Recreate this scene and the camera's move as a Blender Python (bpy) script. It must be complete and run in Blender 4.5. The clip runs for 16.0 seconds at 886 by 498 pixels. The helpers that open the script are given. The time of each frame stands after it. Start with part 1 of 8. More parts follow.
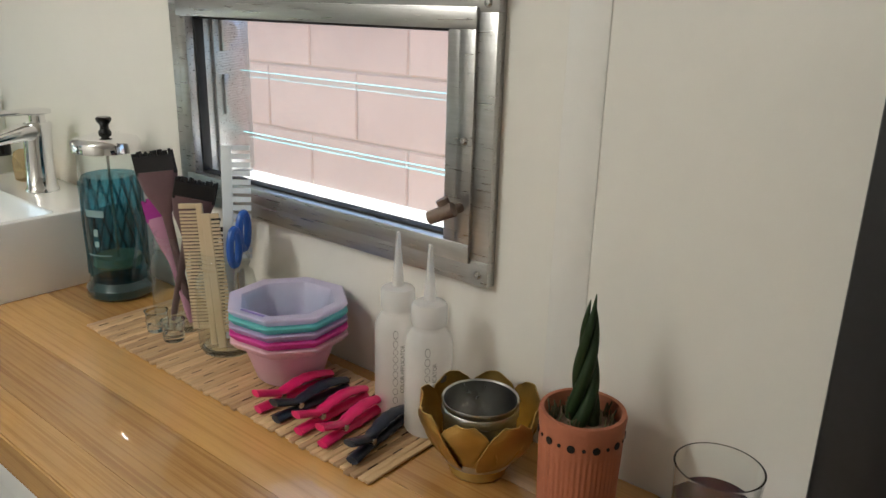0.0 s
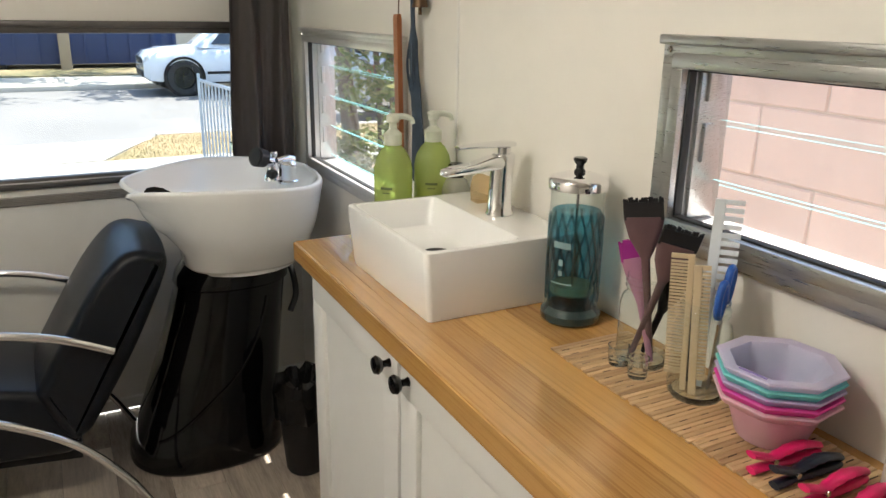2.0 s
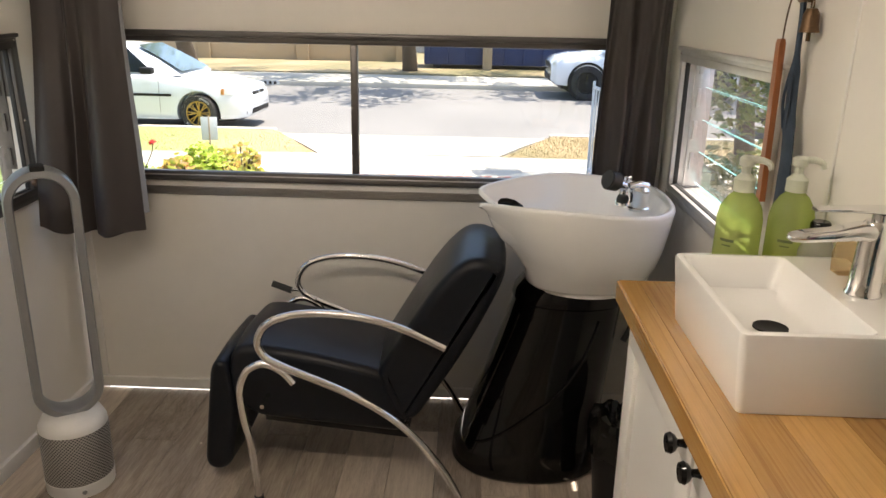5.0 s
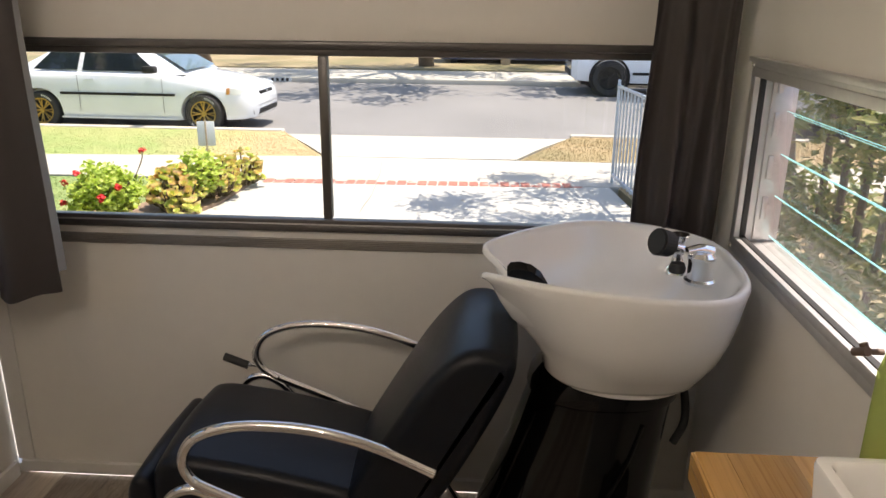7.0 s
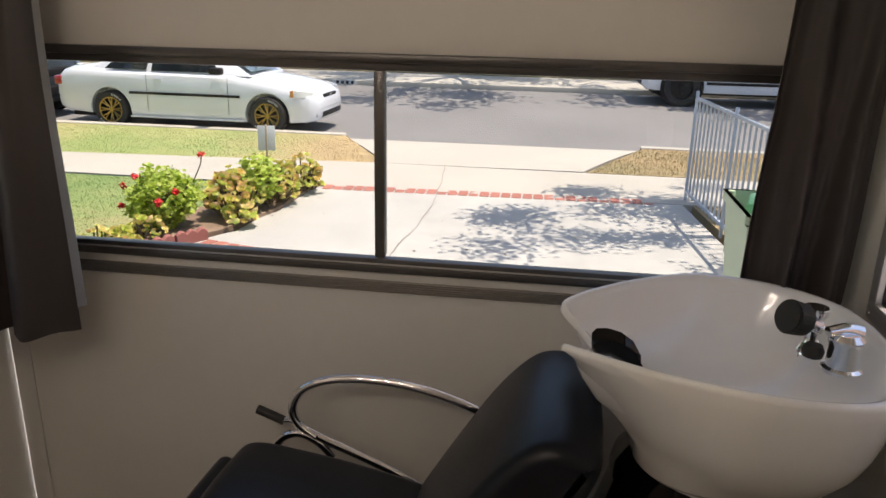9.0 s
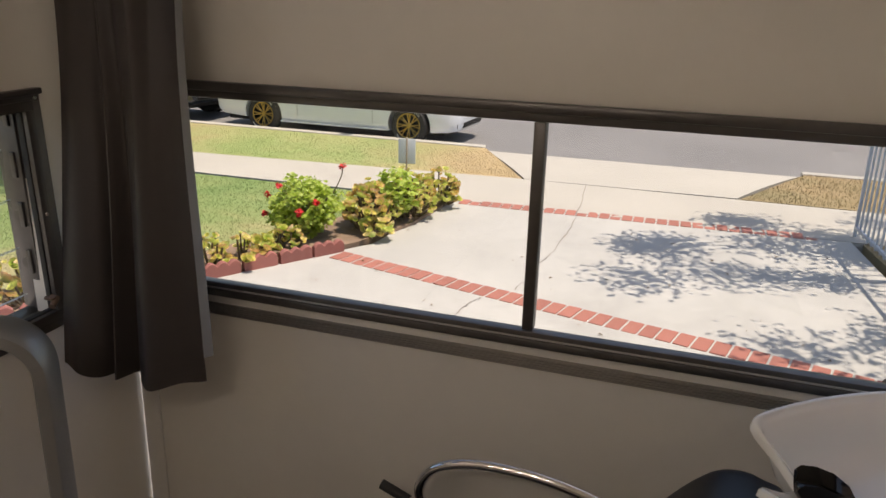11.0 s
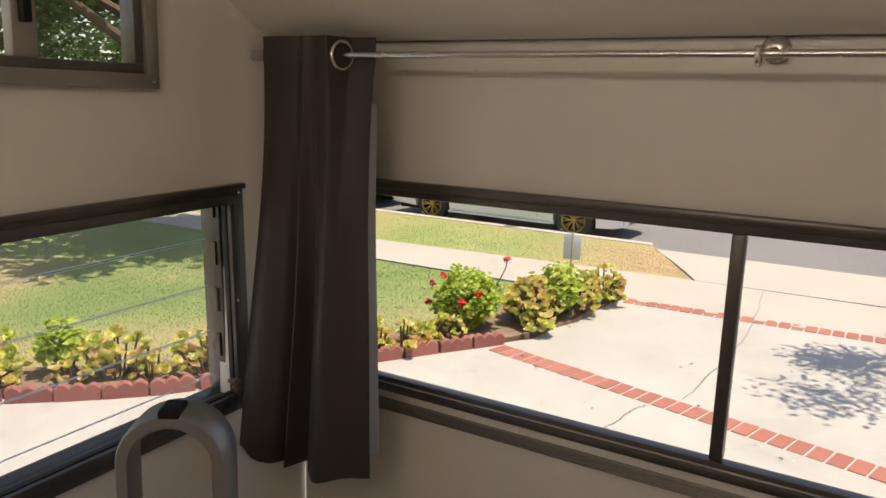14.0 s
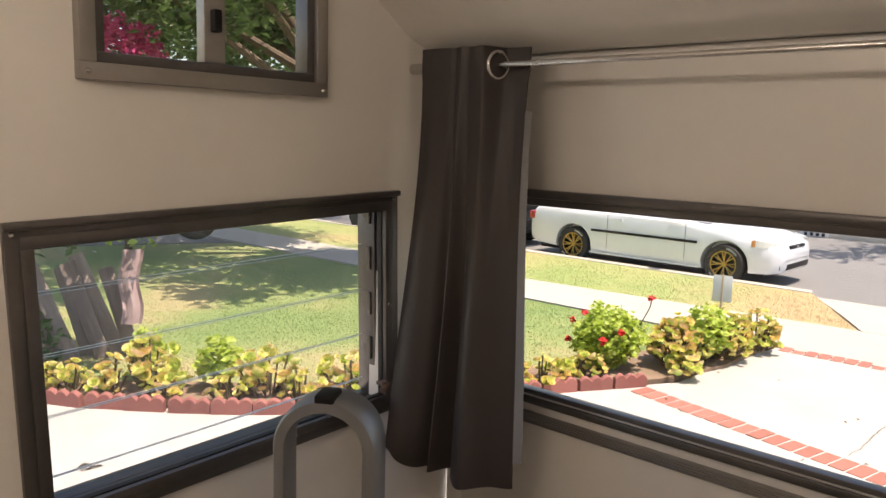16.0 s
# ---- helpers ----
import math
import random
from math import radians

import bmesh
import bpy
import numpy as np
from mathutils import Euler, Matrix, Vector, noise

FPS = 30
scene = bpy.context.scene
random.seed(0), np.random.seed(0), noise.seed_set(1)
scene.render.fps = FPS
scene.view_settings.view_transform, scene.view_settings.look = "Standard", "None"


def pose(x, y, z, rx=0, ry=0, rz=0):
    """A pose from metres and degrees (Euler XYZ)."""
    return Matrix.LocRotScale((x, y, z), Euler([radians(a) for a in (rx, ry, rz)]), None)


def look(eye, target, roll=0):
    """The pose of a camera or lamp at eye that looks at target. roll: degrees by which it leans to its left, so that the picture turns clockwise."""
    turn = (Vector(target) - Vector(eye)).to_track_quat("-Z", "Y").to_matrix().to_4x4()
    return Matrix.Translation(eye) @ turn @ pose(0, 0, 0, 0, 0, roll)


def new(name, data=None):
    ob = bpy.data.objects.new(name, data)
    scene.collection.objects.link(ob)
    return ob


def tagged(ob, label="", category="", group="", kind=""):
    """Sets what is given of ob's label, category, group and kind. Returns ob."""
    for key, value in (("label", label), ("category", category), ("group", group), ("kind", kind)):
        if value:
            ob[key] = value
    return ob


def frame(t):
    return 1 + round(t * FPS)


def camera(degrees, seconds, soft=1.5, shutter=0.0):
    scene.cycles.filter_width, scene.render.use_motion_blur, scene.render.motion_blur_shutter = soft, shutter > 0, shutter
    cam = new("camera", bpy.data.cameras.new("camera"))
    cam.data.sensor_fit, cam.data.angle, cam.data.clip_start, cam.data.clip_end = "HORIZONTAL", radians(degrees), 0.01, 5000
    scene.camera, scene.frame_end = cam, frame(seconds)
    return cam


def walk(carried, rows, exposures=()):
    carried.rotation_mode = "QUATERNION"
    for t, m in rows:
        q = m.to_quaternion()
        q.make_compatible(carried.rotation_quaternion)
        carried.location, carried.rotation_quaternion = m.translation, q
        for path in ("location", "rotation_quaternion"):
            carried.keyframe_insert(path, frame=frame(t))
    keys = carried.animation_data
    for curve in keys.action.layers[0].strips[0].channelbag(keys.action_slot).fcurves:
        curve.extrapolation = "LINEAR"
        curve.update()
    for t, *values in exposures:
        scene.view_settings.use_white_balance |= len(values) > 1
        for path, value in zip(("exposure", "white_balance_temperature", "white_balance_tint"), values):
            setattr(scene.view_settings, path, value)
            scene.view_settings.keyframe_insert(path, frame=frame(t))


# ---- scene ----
cam = camera(60.7, 16.0)
PATH = [
    (0, (-0.573, -2.801, 1.343), (0.905, -1.598, 0.734), 1.5),
    (0.5, (-0.573, -2.771, 1.357), (0.791, -1.434, 0.762), 1.7),
    (1, (-0.608, -2.73, 1.371), (0.64, -1.286, 0.775), 1.6),
    (1.5, (-0.667, -2.694, 1.383), (0.418, -1.125, 0.784), 1.4),
    (2, (-0.759, -2.671, 1.394), (0.117, -0.977, 0.793), 0.9),
    (2.5, (-0.85, -2.678, 1.416), (-0.171, -0.894, 0.818), 0.8),
    (3, (-0.883, -2.668, 1.42), (-0.343, -0.84, 0.815), 0.5),
    (3.5, (-0.806, -2.648, 1.426), (-0.428, -0.78, 0.819), 0.2),
    (4, (-0.708, -2.647, 1.432), (-0.547, -0.747, 0.829), 0.5),
    (4.2, (-0.676, -2.649, 1.42), (-0.601, -0.741, 0.825), 1.0),
    (6.3, (-0.62, -2.246, 1.447), (-0.735, -0.348, 0.828), 1.0),
    (6.5, (-0.626, -2.166, 1.439), (-0.745, -0.268, 0.82), 0.9),
    (7, (-0.594, -1.987, 1.446), (-0.711, -0.089, 0.825), 0.6),
    (7.5, (-0.542, -1.874, 1.453), (-0.656, 0.026, 0.839), 0.7),
    (8, (-0.526, -1.832, 1.453), (-0.637, 0.071, 0.845), 0.9),
    (8.5, (-0.578, -1.76, 1.453), (-0.681, 0.142, 0.844), 1.3),
    (9, (-0.641, -1.679, 1.452), (-0.912, 0.205, 0.838), 1.2),
    (9.5, (-0.663, -1.61, 1.46), (-1.154, 0.232, 0.854), 1.2),
    (9.7, (-0.66, -1.579, 1.466), (-1.226, 0.241, 0.859), 1.0),
    (11.8, (-0.805, -1.433, 1.544), (-1.448, 0.361, 0.938), 2.2),
    (12, (-0.812, -1.438, 1.55), (-1.533, 0.325, 0.942), 2.1),
    (12.5, (-0.807, -1.439, 1.558), (-1.721, 0.237, 0.96), 2.0),
    (13, (-0.804, -1.426, 1.549), (-1.815, 0.25, 1.137), 1.8),
    (13.5, (-0.806, -1.431, 1.542), (-1.825, 0.246, 1.154), 1.8),
    (14, (-0.8, -1.421, 1.532), (-1.81, 0.261, 1.144), 1.8),
    (14.5, (-0.797, -1.417, 1.518), (-1.806, 0.266, 1.128), 1.8),
    (15, (-0.8, -1.426, 1.509), (-1.814, 0.254, 1.122), 1.9),
    (15.5, (-0.802, -1.447, 1.487), (-1.985, 0.132, 1.162), 1.8),
    (16, (-0.806, -1.451, 1.455), (-2.121, 0.028, 1.169), 1.7),
]
EXPOSURES = [(0, 1.85, 5950, 6), (1.5, 2.1, 6250, 8), (4.2, 2.02, 6950, 13), (6.5, 1.68, 7100, 18), (8, 1.21, 7100, 17), (9.5, 0.95, 7100, 20), (12, 0.73, 7500, 20), (13.2, 0.91, 7600, 20), (14.5, 0.94, 7700, 21), (15.5, 1.14, 7600, 22), (16, 1.35, 7500, 22)]
walk(cam, [(t, look(eye, target, roll)) for t, eye, target, roll in PATH], EXPOSURES)

# ---- world and sun ----
SUN = Vector((0.30, 0.078, 1.0)).normalized()
world = bpy.data.worlds.new("sky")
scene.world = world
world.use_nodes = True
sky = world.node_tree.nodes.new("ShaderNodeTexSky")
sky.sky_type, sky.sun_disc = "NISHITA", False
sky.sun_elevation, sky.sun_rotation = math.asin(SUN.z), math.atan2(SUN.x, SUN.y)
background = world.node_tree.nodes["Background"]
background.inputs["Strength"].default_value = 0.12
world.node_tree.links.new(sky.outputs[0], background.inputs["Color"])
sun = new("sun", bpy.data.lights.new("sun", "SUN"))
sun.data.energy, sun.data.angle, sun.data.color = 3.2, radians(0.5), (1.0, 0.95, 0.87)
sun.matrix_basis = look(SUN * 30, (0, 0, 0))


# ---- materials ----
def shader(name):
    m = bpy.data.materials.new(name)
    m.use_nodes = True
    nt = m.node_tree
    return m, nt, nt.nodes["Principled BSDF"]


def coords(nt, scale=(1, 1, 1), space="Object"):
    tc = nt.nodes.new("ShaderNodeTexCoord")
    mp = nt.nodes.new("ShaderNodeMapping")
    mp.inputs["Scale"].default_value = scale
    nt.links.new(tc.outputs[space], mp.inputs["Vector"])
    return mp.outputs[0]


def noise_tex(nt, vec, scale, detail=3.0, rough=0.6):
    n = nt.nodes.new("ShaderNodeTexNoise")
    n.inputs["Scale"].default_value, n.inputs["Detail"].default_value, n.inputs["Roughness"].default_value = scale, detail, rough
    nt.links.new(vec, n.inputs["Vector"])
    return n.outputs["Fac"]


def ramp(nt, fac, stops):
    r = nt.nodes.new("ShaderNodeValToRGB")
    el = r.color_ramp.elements
    while len(el) < len(stops):
        el.new(0.5)
    for e, (p, c) in zip(el, stops):
        e.position, e.color = p, (*c, 1)
    nt.links.new(fac, r.inputs["Fac"])
    return r.outputs["Color"]


def mixc(nt, a, b, fac, kind="MIX"):
    n = nt.nodes.new("ShaderNodeMix")
    n.data_type, n.blend_type = "RGBA", kind
    for sock, v in ((n.inputs[0], fac), (n.inputs[6], a), (n.inputs[7], b)):
        if isinstance(v, (int, float)):
            sock.default_value = v
        elif isinstance(v, tuple):
            sock.default_value = (*v, 1)
        else:
            nt.links.new(v, sock)
    return n.outputs[2]


def bumped(nt, b, fac, strength, dist=0.002):
    n = nt.nodes.new("ShaderNodeBump")
    n.inputs["Strength"].default_value, n.inputs["Distance"].default_value = strength, dist
    nt.links.new(fac, n.inputs["Height"])
    nt.links.new(n.outputs[0], b.inputs["Normal"])


def tone(c, k):
    return tuple(min(1.0, max(0.0, v * k)) for v in c)


def mat(name, color, rough=0.5, metal=0.0, var=0.12, scale=6.0, bump=0.0, bscale=80.0, coat=0.0, stretch=(1, 1, 1), rvar=0.08, per=0.0):
    """A plain surface with colour that varies at two scales, uneven gloss and fine relief."""
    m, nt, b = shader(name)
    vec = coords(nt, stretch)
    big, small = noise_tex(nt, vec, scale), noise_tex(nt, vec, scale * 9, 4)
    col = ramp(nt, big, [(0.3, tone(color, 1 - var)), (0.7, tone(color, 1 + var))])
    col = mixc(nt, col, ramp(nt, small, [(0.3, tone(color, 1 - var)), (0.7, tone(color, 1 + var))]), 0.4)
    if per:
        info = nt.nodes.new("ShaderNodeObjectInfo")
        col = mixc(nt, col, ramp(nt, info.outputs["Random"], [(0, tone(color, 1 - per)), (0.5, tone(color, 1.0)), (1, tone(color, 1 + per))]), 0.55)
    nt.links.new(col, b.inputs["Base Color"])
    mr = nt.nodes.new("ShaderNodeMapRange")
    mr.inputs["To Min"].default_value, mr.inputs["To Max"].default_value = max(0.02, rough - rvar), min(1, rough + rvar)
    nt.links.new(small, mr.inputs["Value"])
    nt.links.new(mr.outputs[0], b.inputs["Roughness"])
    b.inputs["Metallic"].default_value, b.inputs["Coat Weight"].default_value, b.inputs["Coat Roughness"].default_value = metal, coat, 0.08
    if bump:
        bumped(nt, b, noise_tex(nt, vec, bscale, 4), bump)
    return m


def pane_mat(name, tint, gloss_rough=0.01, power=5.0, base=0.03, haze=0.0):
    """A window pane: clear, tinted, with mirror gloss by Fresnel."""
    m, nt, b = shader(name)
    nt.nodes.remove(b)
    tr, gl, fr, mx, pw, ad = (nt.nodes.new("ShaderNode" + k) for k in ("BsdfTransparent", "BsdfGlossy", "LayerWeight", "MixShader", "Math", "Math"))
    tr.inputs[0].default_value = (*tint, 1)
    gl.inputs["Roughness"].default_value = gloss_rough
    fr.inputs["Blend"].default_value = 0.5
    pw.operation, ad.operation = "POWER", "MULTIPLY_ADD"
    pw.inputs[1].default_value, ad.inputs[1].default_value, ad.inputs[2].default_value = power, 0.8, base
    nt.links.new(fr.outputs["Facing"], pw.inputs[0])
    nt.links.new(pw.outputs[0], ad.inputs[0])
    nt.links.new(ad.outputs[0], mx.inputs[0])
    nt.links.new(tr.outputs[0], mx.inputs[1])
    nt.links.new(gl.outputs[0], mx.inputs[2])
    last = mx.outputs[0]
    # patchy pale scatter mixed into the glass veils the view with haze
    if haze:
        df, tl, dm, ds = (nt.nodes.new("ShaderNode" + k) for k in ("BsdfDiffuse", "BsdfTranslucent", "MixShader", "MixShader"))
        mr = nt.nodes.new("ShaderNodeMapRange")
        mr.inputs["To Min"].default_value, mr.inputs["To Max"].default_value = haze * 0.4, haze * 1.6
        nt.links.new(noise_tex(nt, coords(nt), 9, 4), mr.inputs["Value"])
        df.inputs[0].default_value = tl.inputs[0].default_value = (0.75, 0.73, 0.68, 1)
        dm.inputs[0].default_value = 0.6
        nt.links.new(df.outputs[0], dm.inputs[1])
        nt.links.new(tl.outputs[0], dm.inputs[2])
        nt.links.new(mr.outputs[0], ds.inputs[0])
        nt.links.new(last, ds.inputs[1])
        nt.links.new(dm.outputs[0], ds.inputs[2])
        last = ds.outputs[0]
    nt.links.new(last, nt.nodes["Material Output"].inputs["Surface"])
    return m


def glass_mat(name, color, rough=0.02, ior=1.45):
    m, nt, b = shader(name)
    b.inputs["Base Color"].default_value = (*color, 1)
    b.inputs["Transmission Weight"].default_value, b.inputs["IOR"].default_value = 1.0, ior
    mr = nt.nodes.new("ShaderNodeMapRange")
    mr.inputs["To Min"].default_value, mr.inputs["To Max"].default_value = rough, rough + 0.03
    nt.links.new(noise_tex(nt, coords(nt), 30), mr.inputs["Value"])
    nt.links.new(mr.outputs[0], b.inputs["Roughness"])
    return m


def milky_mat(name, color, clear=0.45, rough=0.35):
    """Thin cloudy plastic: part light passes, part scatters."""
    m, nt, b = shader(name)
    vec = coords(nt)
    nt.links.new(ramp(nt, noise_tex(nt, vec, 25), [(0.3, tone(color, 0.92)), (0.7, tone(color, 1.06))]), b.inputs["Base Color"])
    b.inputs["Roughness"].default_value = rough
    tl, tr = nt.nodes.new("ShaderNodeBsdfTranslucent"), nt.nodes.new("ShaderNodeBsdfTransparent")
    tl.inputs[0].default_value, tr.inputs[0].default_value = (*color, 1), (*tone(color, 1.05), 1)
    m1, m2 = nt.nodes.new("ShaderNodeMixShader"), nt.nodes.new("ShaderNodeMixShader")
    m1.inputs[0].default_value, m2.inputs[0].default_value = 0.4, clear
    nt.links.new(b.outputs[0], m1.inputs[1])
    nt.links.new(tl.outputs[0], m1.inputs[2])
    nt.links.new(m1.outputs[0], m2.inputs[1])
    nt.links.new(tr.outputs[0], m2.inputs[2])
    nt.links.new(m2.outputs[0], nt.nodes["Material Output"].inputs["Surface"])
    return m


def wood_mat(name, dark, light, rough, board=0.0, coat=0.0, along="y", scale=1.0, per=0.0, lines=0.0):
    """Wood with long grain; board: width of glued staves across x, each of its own shade."""
    m, nt, b = shader(name)
    st = {"x": (1.2, 14, 14), "y": (14, 1.2, 14), "z": (14, 14, 1.2)}[along]
    vec = coords(nt, tuple(v * scale for v in st))
    info = nt.nodes.new("ShaderNodeObjectInfo")
    off = nt.nodes.new("ShaderNodeVectorMath")
    off.operation = "ADD"
    mul = nt.nodes.new("ShaderNodeMath")
    mul.operation = "MULTIPLY"
    mul.inputs[1].default_value = 37.0
    nt.links.new(info.outputs["Random"], mul.inputs[0])
    nt.links.new(vec, off.inputs[0])
    nt.links.new(mul.outputs[0], off.inputs[1])
    grain = noise_tex(nt, off.outputs[0], 2.2, 5, 0.65)
    fine = noise_tex(nt, off.outputs[0], 14, 3)
    col = ramp(nt, grain, [(0.32, dark), (0.5, tuple((p + q) / 2 for p, q in zip(dark, light))), (0.68, light)])
    col = mixc(nt, col, ramp(nt, fine, [(0.35, tone(dark, 0.8)), (0.6, light)]), 0.3)
    if lines:
        vec2 = coords(nt, tuple(v * 5 if v > 2 else v * 0.5 for v in st))
        col = mixc(nt, col, ramp(nt, noise_tex(nt, vec2, 2.0, 4, 0.6), [(0.36, dark), (0.48, light), (0.58, tone(light, 1.08)), (0.68, tone(dark, 1.25))]), lines)
    if board:
        sep = nt.nodes.new("ShaderNodeSeparateXYZ")
        nt.links.new(coords(nt), sep.inputs[0])
        fl, dv, wn = nt.nodes.new("ShaderNodeMath"), nt.nodes.new("ShaderNodeMath"), nt.nodes.new("ShaderNodeTexWhiteNoise")
        dv.operation, fl.operation, wn.noise_dimensions = "DIVIDE", "FLOOR", "1D"
        dv.inputs[1].default_value = board
        nt.links.new(sep.outputs[0], dv.inputs[0])
        nt.links.new(dv.outputs[0], fl.inputs[0])
        nt.links.new(fl.outputs[0], wn.inputs["W"])
        col = mixc(nt, col, ramp(nt, wn.outputs["Value"], [(0, tone(dark, 0.9)), (1, tone(light, 1.1))]), 0.45)
    if per:
        col = mixc(nt, col, ramp(nt, info.outputs["Random"], [(0, tone(dark, 1 - per)), (1, tone(light, 1 + per))]), 0.45)
    nt.links.new(col, b.inputs["Base Color"])
    b.inputs["Roughness"].default_value, b.inputs["Coat Weight"].default_value, b.inputs["Coat Roughness"].default_value = rough, coat, 0.03
    bumped(nt, b, fine, 0.15, 0.001)
    return m


WALL = mat("wall_paint", (0.78, 0.75, 0.69), 0.33, var=0.025, scale=2.5, bump=0.05, bscale=18)
CEIL = mat("ceiling_paint", (0.76, 0.73, 0.67), 0.4, var=0.04, scale=3, bump=0.08, bscale=10)
TRIM_WHITE = mat("trim_white", (0.78, 0.76, 0.72), 0.35, var=0.03)
ALU = mat("aluminium", (0.48, 0.475, 0.465), 0.3, 0.9, var=0.16, scale=5, bump=0.06, bscale=40, stretch=(0.5, 8, 8), rvar=0.1)
# ALU made paler: daylight and glints on the metal are put into its colour
ALU_LIT = mat("lit_aluminium", (0.62, 0.61, 0.60), 0.34, 0.55, var=0.12, scale=6, bump=0.05, bscale=40, rvar=0.1)
ALU_DARK = mat("dark_aluminium", (0.13, 0.122, 0.117), 0.36, 0.65, var=0.2, scale=5, bump=0.05, bscale=50)
ALU_RIB = mat("ribbed_aluminium", (0.36, 0.34, 0.315), 0.45, 0.75, var=0.1)
CHROME = mat("chrome", (0.86, 0.86, 0.87), 0.06, 1.0, var=0.02, rvar=0.03)
STEEL = mat("brushed_steel", (0.62, 0.61, 0.59), 0.25, 1.0, var=0.06)
RUBBER = mat("black_rubber", (0.02, 0.02, 0.02), 0.6, var=0.2)
PANE = pane_mat("window_glass", (0.96, 0.98, 0.97))
SLAT = pane_mat("louvre_glass", (0.955, 0.97, 0.965), base=0.03, haze=0.03)
SLAT_EDGE = mat("louvre_edge", (0.22, 0.58, 0.60), 0.15, var=0.1, scale=20)
PALE_EDGE = mat("pale_louvre_edge", (0.72, 0.80, 0.78), 0.2, var=0.1, scale=20)
PORCELAIN = mat("porcelain", (0.88, 0.88, 0.865), 0.06, var=0.012, scale=4, coat=0.6, rvar=0.03)
BLACK_GLOSS = mat("black_gloss_plastic", (0.003, 0.003, 0.003), 0.08, var=0.2, rvar=0.03)
LEATHER = mat("black_vinyl", (0.005, 0.007, 0.011), 0.33, var=0.18, scale=9, bump=0.25, bscale=420, rvar=0.06)
BLACK_MATT = mat("black_matt", (0.015, 0.014, 0.014), 0.55, var=0.2)
CURTAIN = mat("taupe_curtain", (0.052, 0.044, 0.041), 0.50, var=0.1, scale=4, bump=0.12, bscale=500)
LINING = mat("curtain_lining", (0.30, 0.31, 0.32), 0.85, var=0.06)
CABINET = mat("cabinet_paint", (0.80, 0.79, 0.76), 0.36, var=0.02, scale=5, bump=0.04, bscale=60)
COUNTER = wood_mat("varnished_pine", (0.33, 0.150, 0.036), (0.67, 0.38, 0.118), 0.22, coat=1.0, per=0.12, scale=1.5, lines=0.55)
PLANK = wood_mat("grey_vinyl_plank", (0.145, 0.112, 0.088), (0.62, 0.53, 0.44), 0.40, per=0.12)
SUBFLOOR = mat("subfloor", (0.05, 0.04, 0.033), 0.8)
CONCRETE = mat("concrete", (0.42, 0.405, 0.37), 0.85, var=0.15, scale=0.9, bump=0.3, bscale=70)
SIDEWALK = mat("sidewalk_concrete", (0.43, 0.40, 0.345), 0.85, var=0.1, scale=0.8, bump=0.3, bscale=70)
BRICK = mat("red_brick", (0.36, 0.135, 0.100), 0.85, var=0.18, scale=9, bump=0.5, bscale=90, per=0.22)
EDGING = mat("red_scallop_concrete", (0.30, 0.11, 0.09), 0.85, var=0.18, scale=9, bump=0.5, bscale=80, per=0.18)
ASPHALT = mat("asphalt", (0.19, 0.182, 0.176), 0.85, var=0.16, scale=0.5, bump=0.4, bscale=120)
SOIL = mat("soil", (0.23, 0.155, 0.105), 0.95, var=0.35, scale=8, bump=0.8, bscale=40)
BLOCK = mat("pink_block", (0.80, 0.56, 0.47), 0.9, var=0.22, scale=5, bump=0.5, bscale=60, per=0.12)
MORTAR = mat("mortar", (0.62, 0.47, 0.39), 0.95, var=0.15)

for m_, level in ((LEATHER, 0.3), (CURTAIN, 0.34), (BLACK_MATT, 0.2), (BLACK_GLOSS, 0.36)):
    m_.node_tree.nodes["Principled BSDF"].inputs["Specular IOR Level"].default_value = level


def lawn_mat(name, a, b_, c, dry=None):
    m, nt, b = shader(name)
    vec = coords(nt, space="Object")
    g = ramp(nt, noise_tex(nt, vec, 0.55, 4), [(0.38, a), (0.52, b_), (0.66, c)])
    g = mixc(nt, g, ramp(nt, noise_tex(nt, vec, 22, 4), [(0.3, tone(a, 0.95)), (0.7, tone(b_, 1.1))]), 0.25)
    if dry:
        # straw patches along one stretch of x, with a ragged limit
        sep, mr, ad = (nt.nodes.new("ShaderNode" + k) for k in ("SeparateXYZ", "MapRange", "Math"))
        nt.links.new(vec, sep.inputs[0])
        ad.operation = "MULTIPLY_ADD"
        ad.inputs[1].default_value = dry[2]
        nt.links.new(noise_tex(nt, vec, 1.3, 5), ad.inputs[0])
        nt.links.new(sep.outputs[dry[3]], ad.inputs[2])
        mr.inputs["From Min"].default_value, mr.inputs["From Max"].default_value = dry[0], dry[1]
        nt.links.new(ad.outputs[0], mr.inputs["Value"])
        g = mixc(nt, g, ramp(nt, noise_tex(nt, vec, 5, 4), [(0.3, tone(c, 0.82)), (0.7, tone(c, 1.1))]), mr.outputs[0])
    nt.links.new(g, b.inputs["Base Color"])
    b.inputs["Roughness"].default_value = 0.9
    bumped(nt, b, noise_tex(nt, vec, 60, 4), 0.35, 0.008)
    return m


LAWN = lawn_mat("lawn", (0.15, 0.23, 0.07), (0.23, 0.28, 0.10), (0.40, 0.32, 0.17))
STRAW = lawn_mat("straw_lawn", (0.20, 0.17, 0.08), (0.31, 0.225, 0.115), (0.37, 0.27, 0.15))
DRY_LAWN = lawn_mat("dry_lawn", (0.24, 0.31, 0.10), (0.36, 0.36, 0.15), (0.44, 0.325, 0.17), (-4.0, -2.2, 2.8, 0))
FAR_LAND = lawn_mat("far_land", (0.16, 0.15, 0.07), (0.26, 0.20, 0.11), (0.34, 0.27, 0.17))


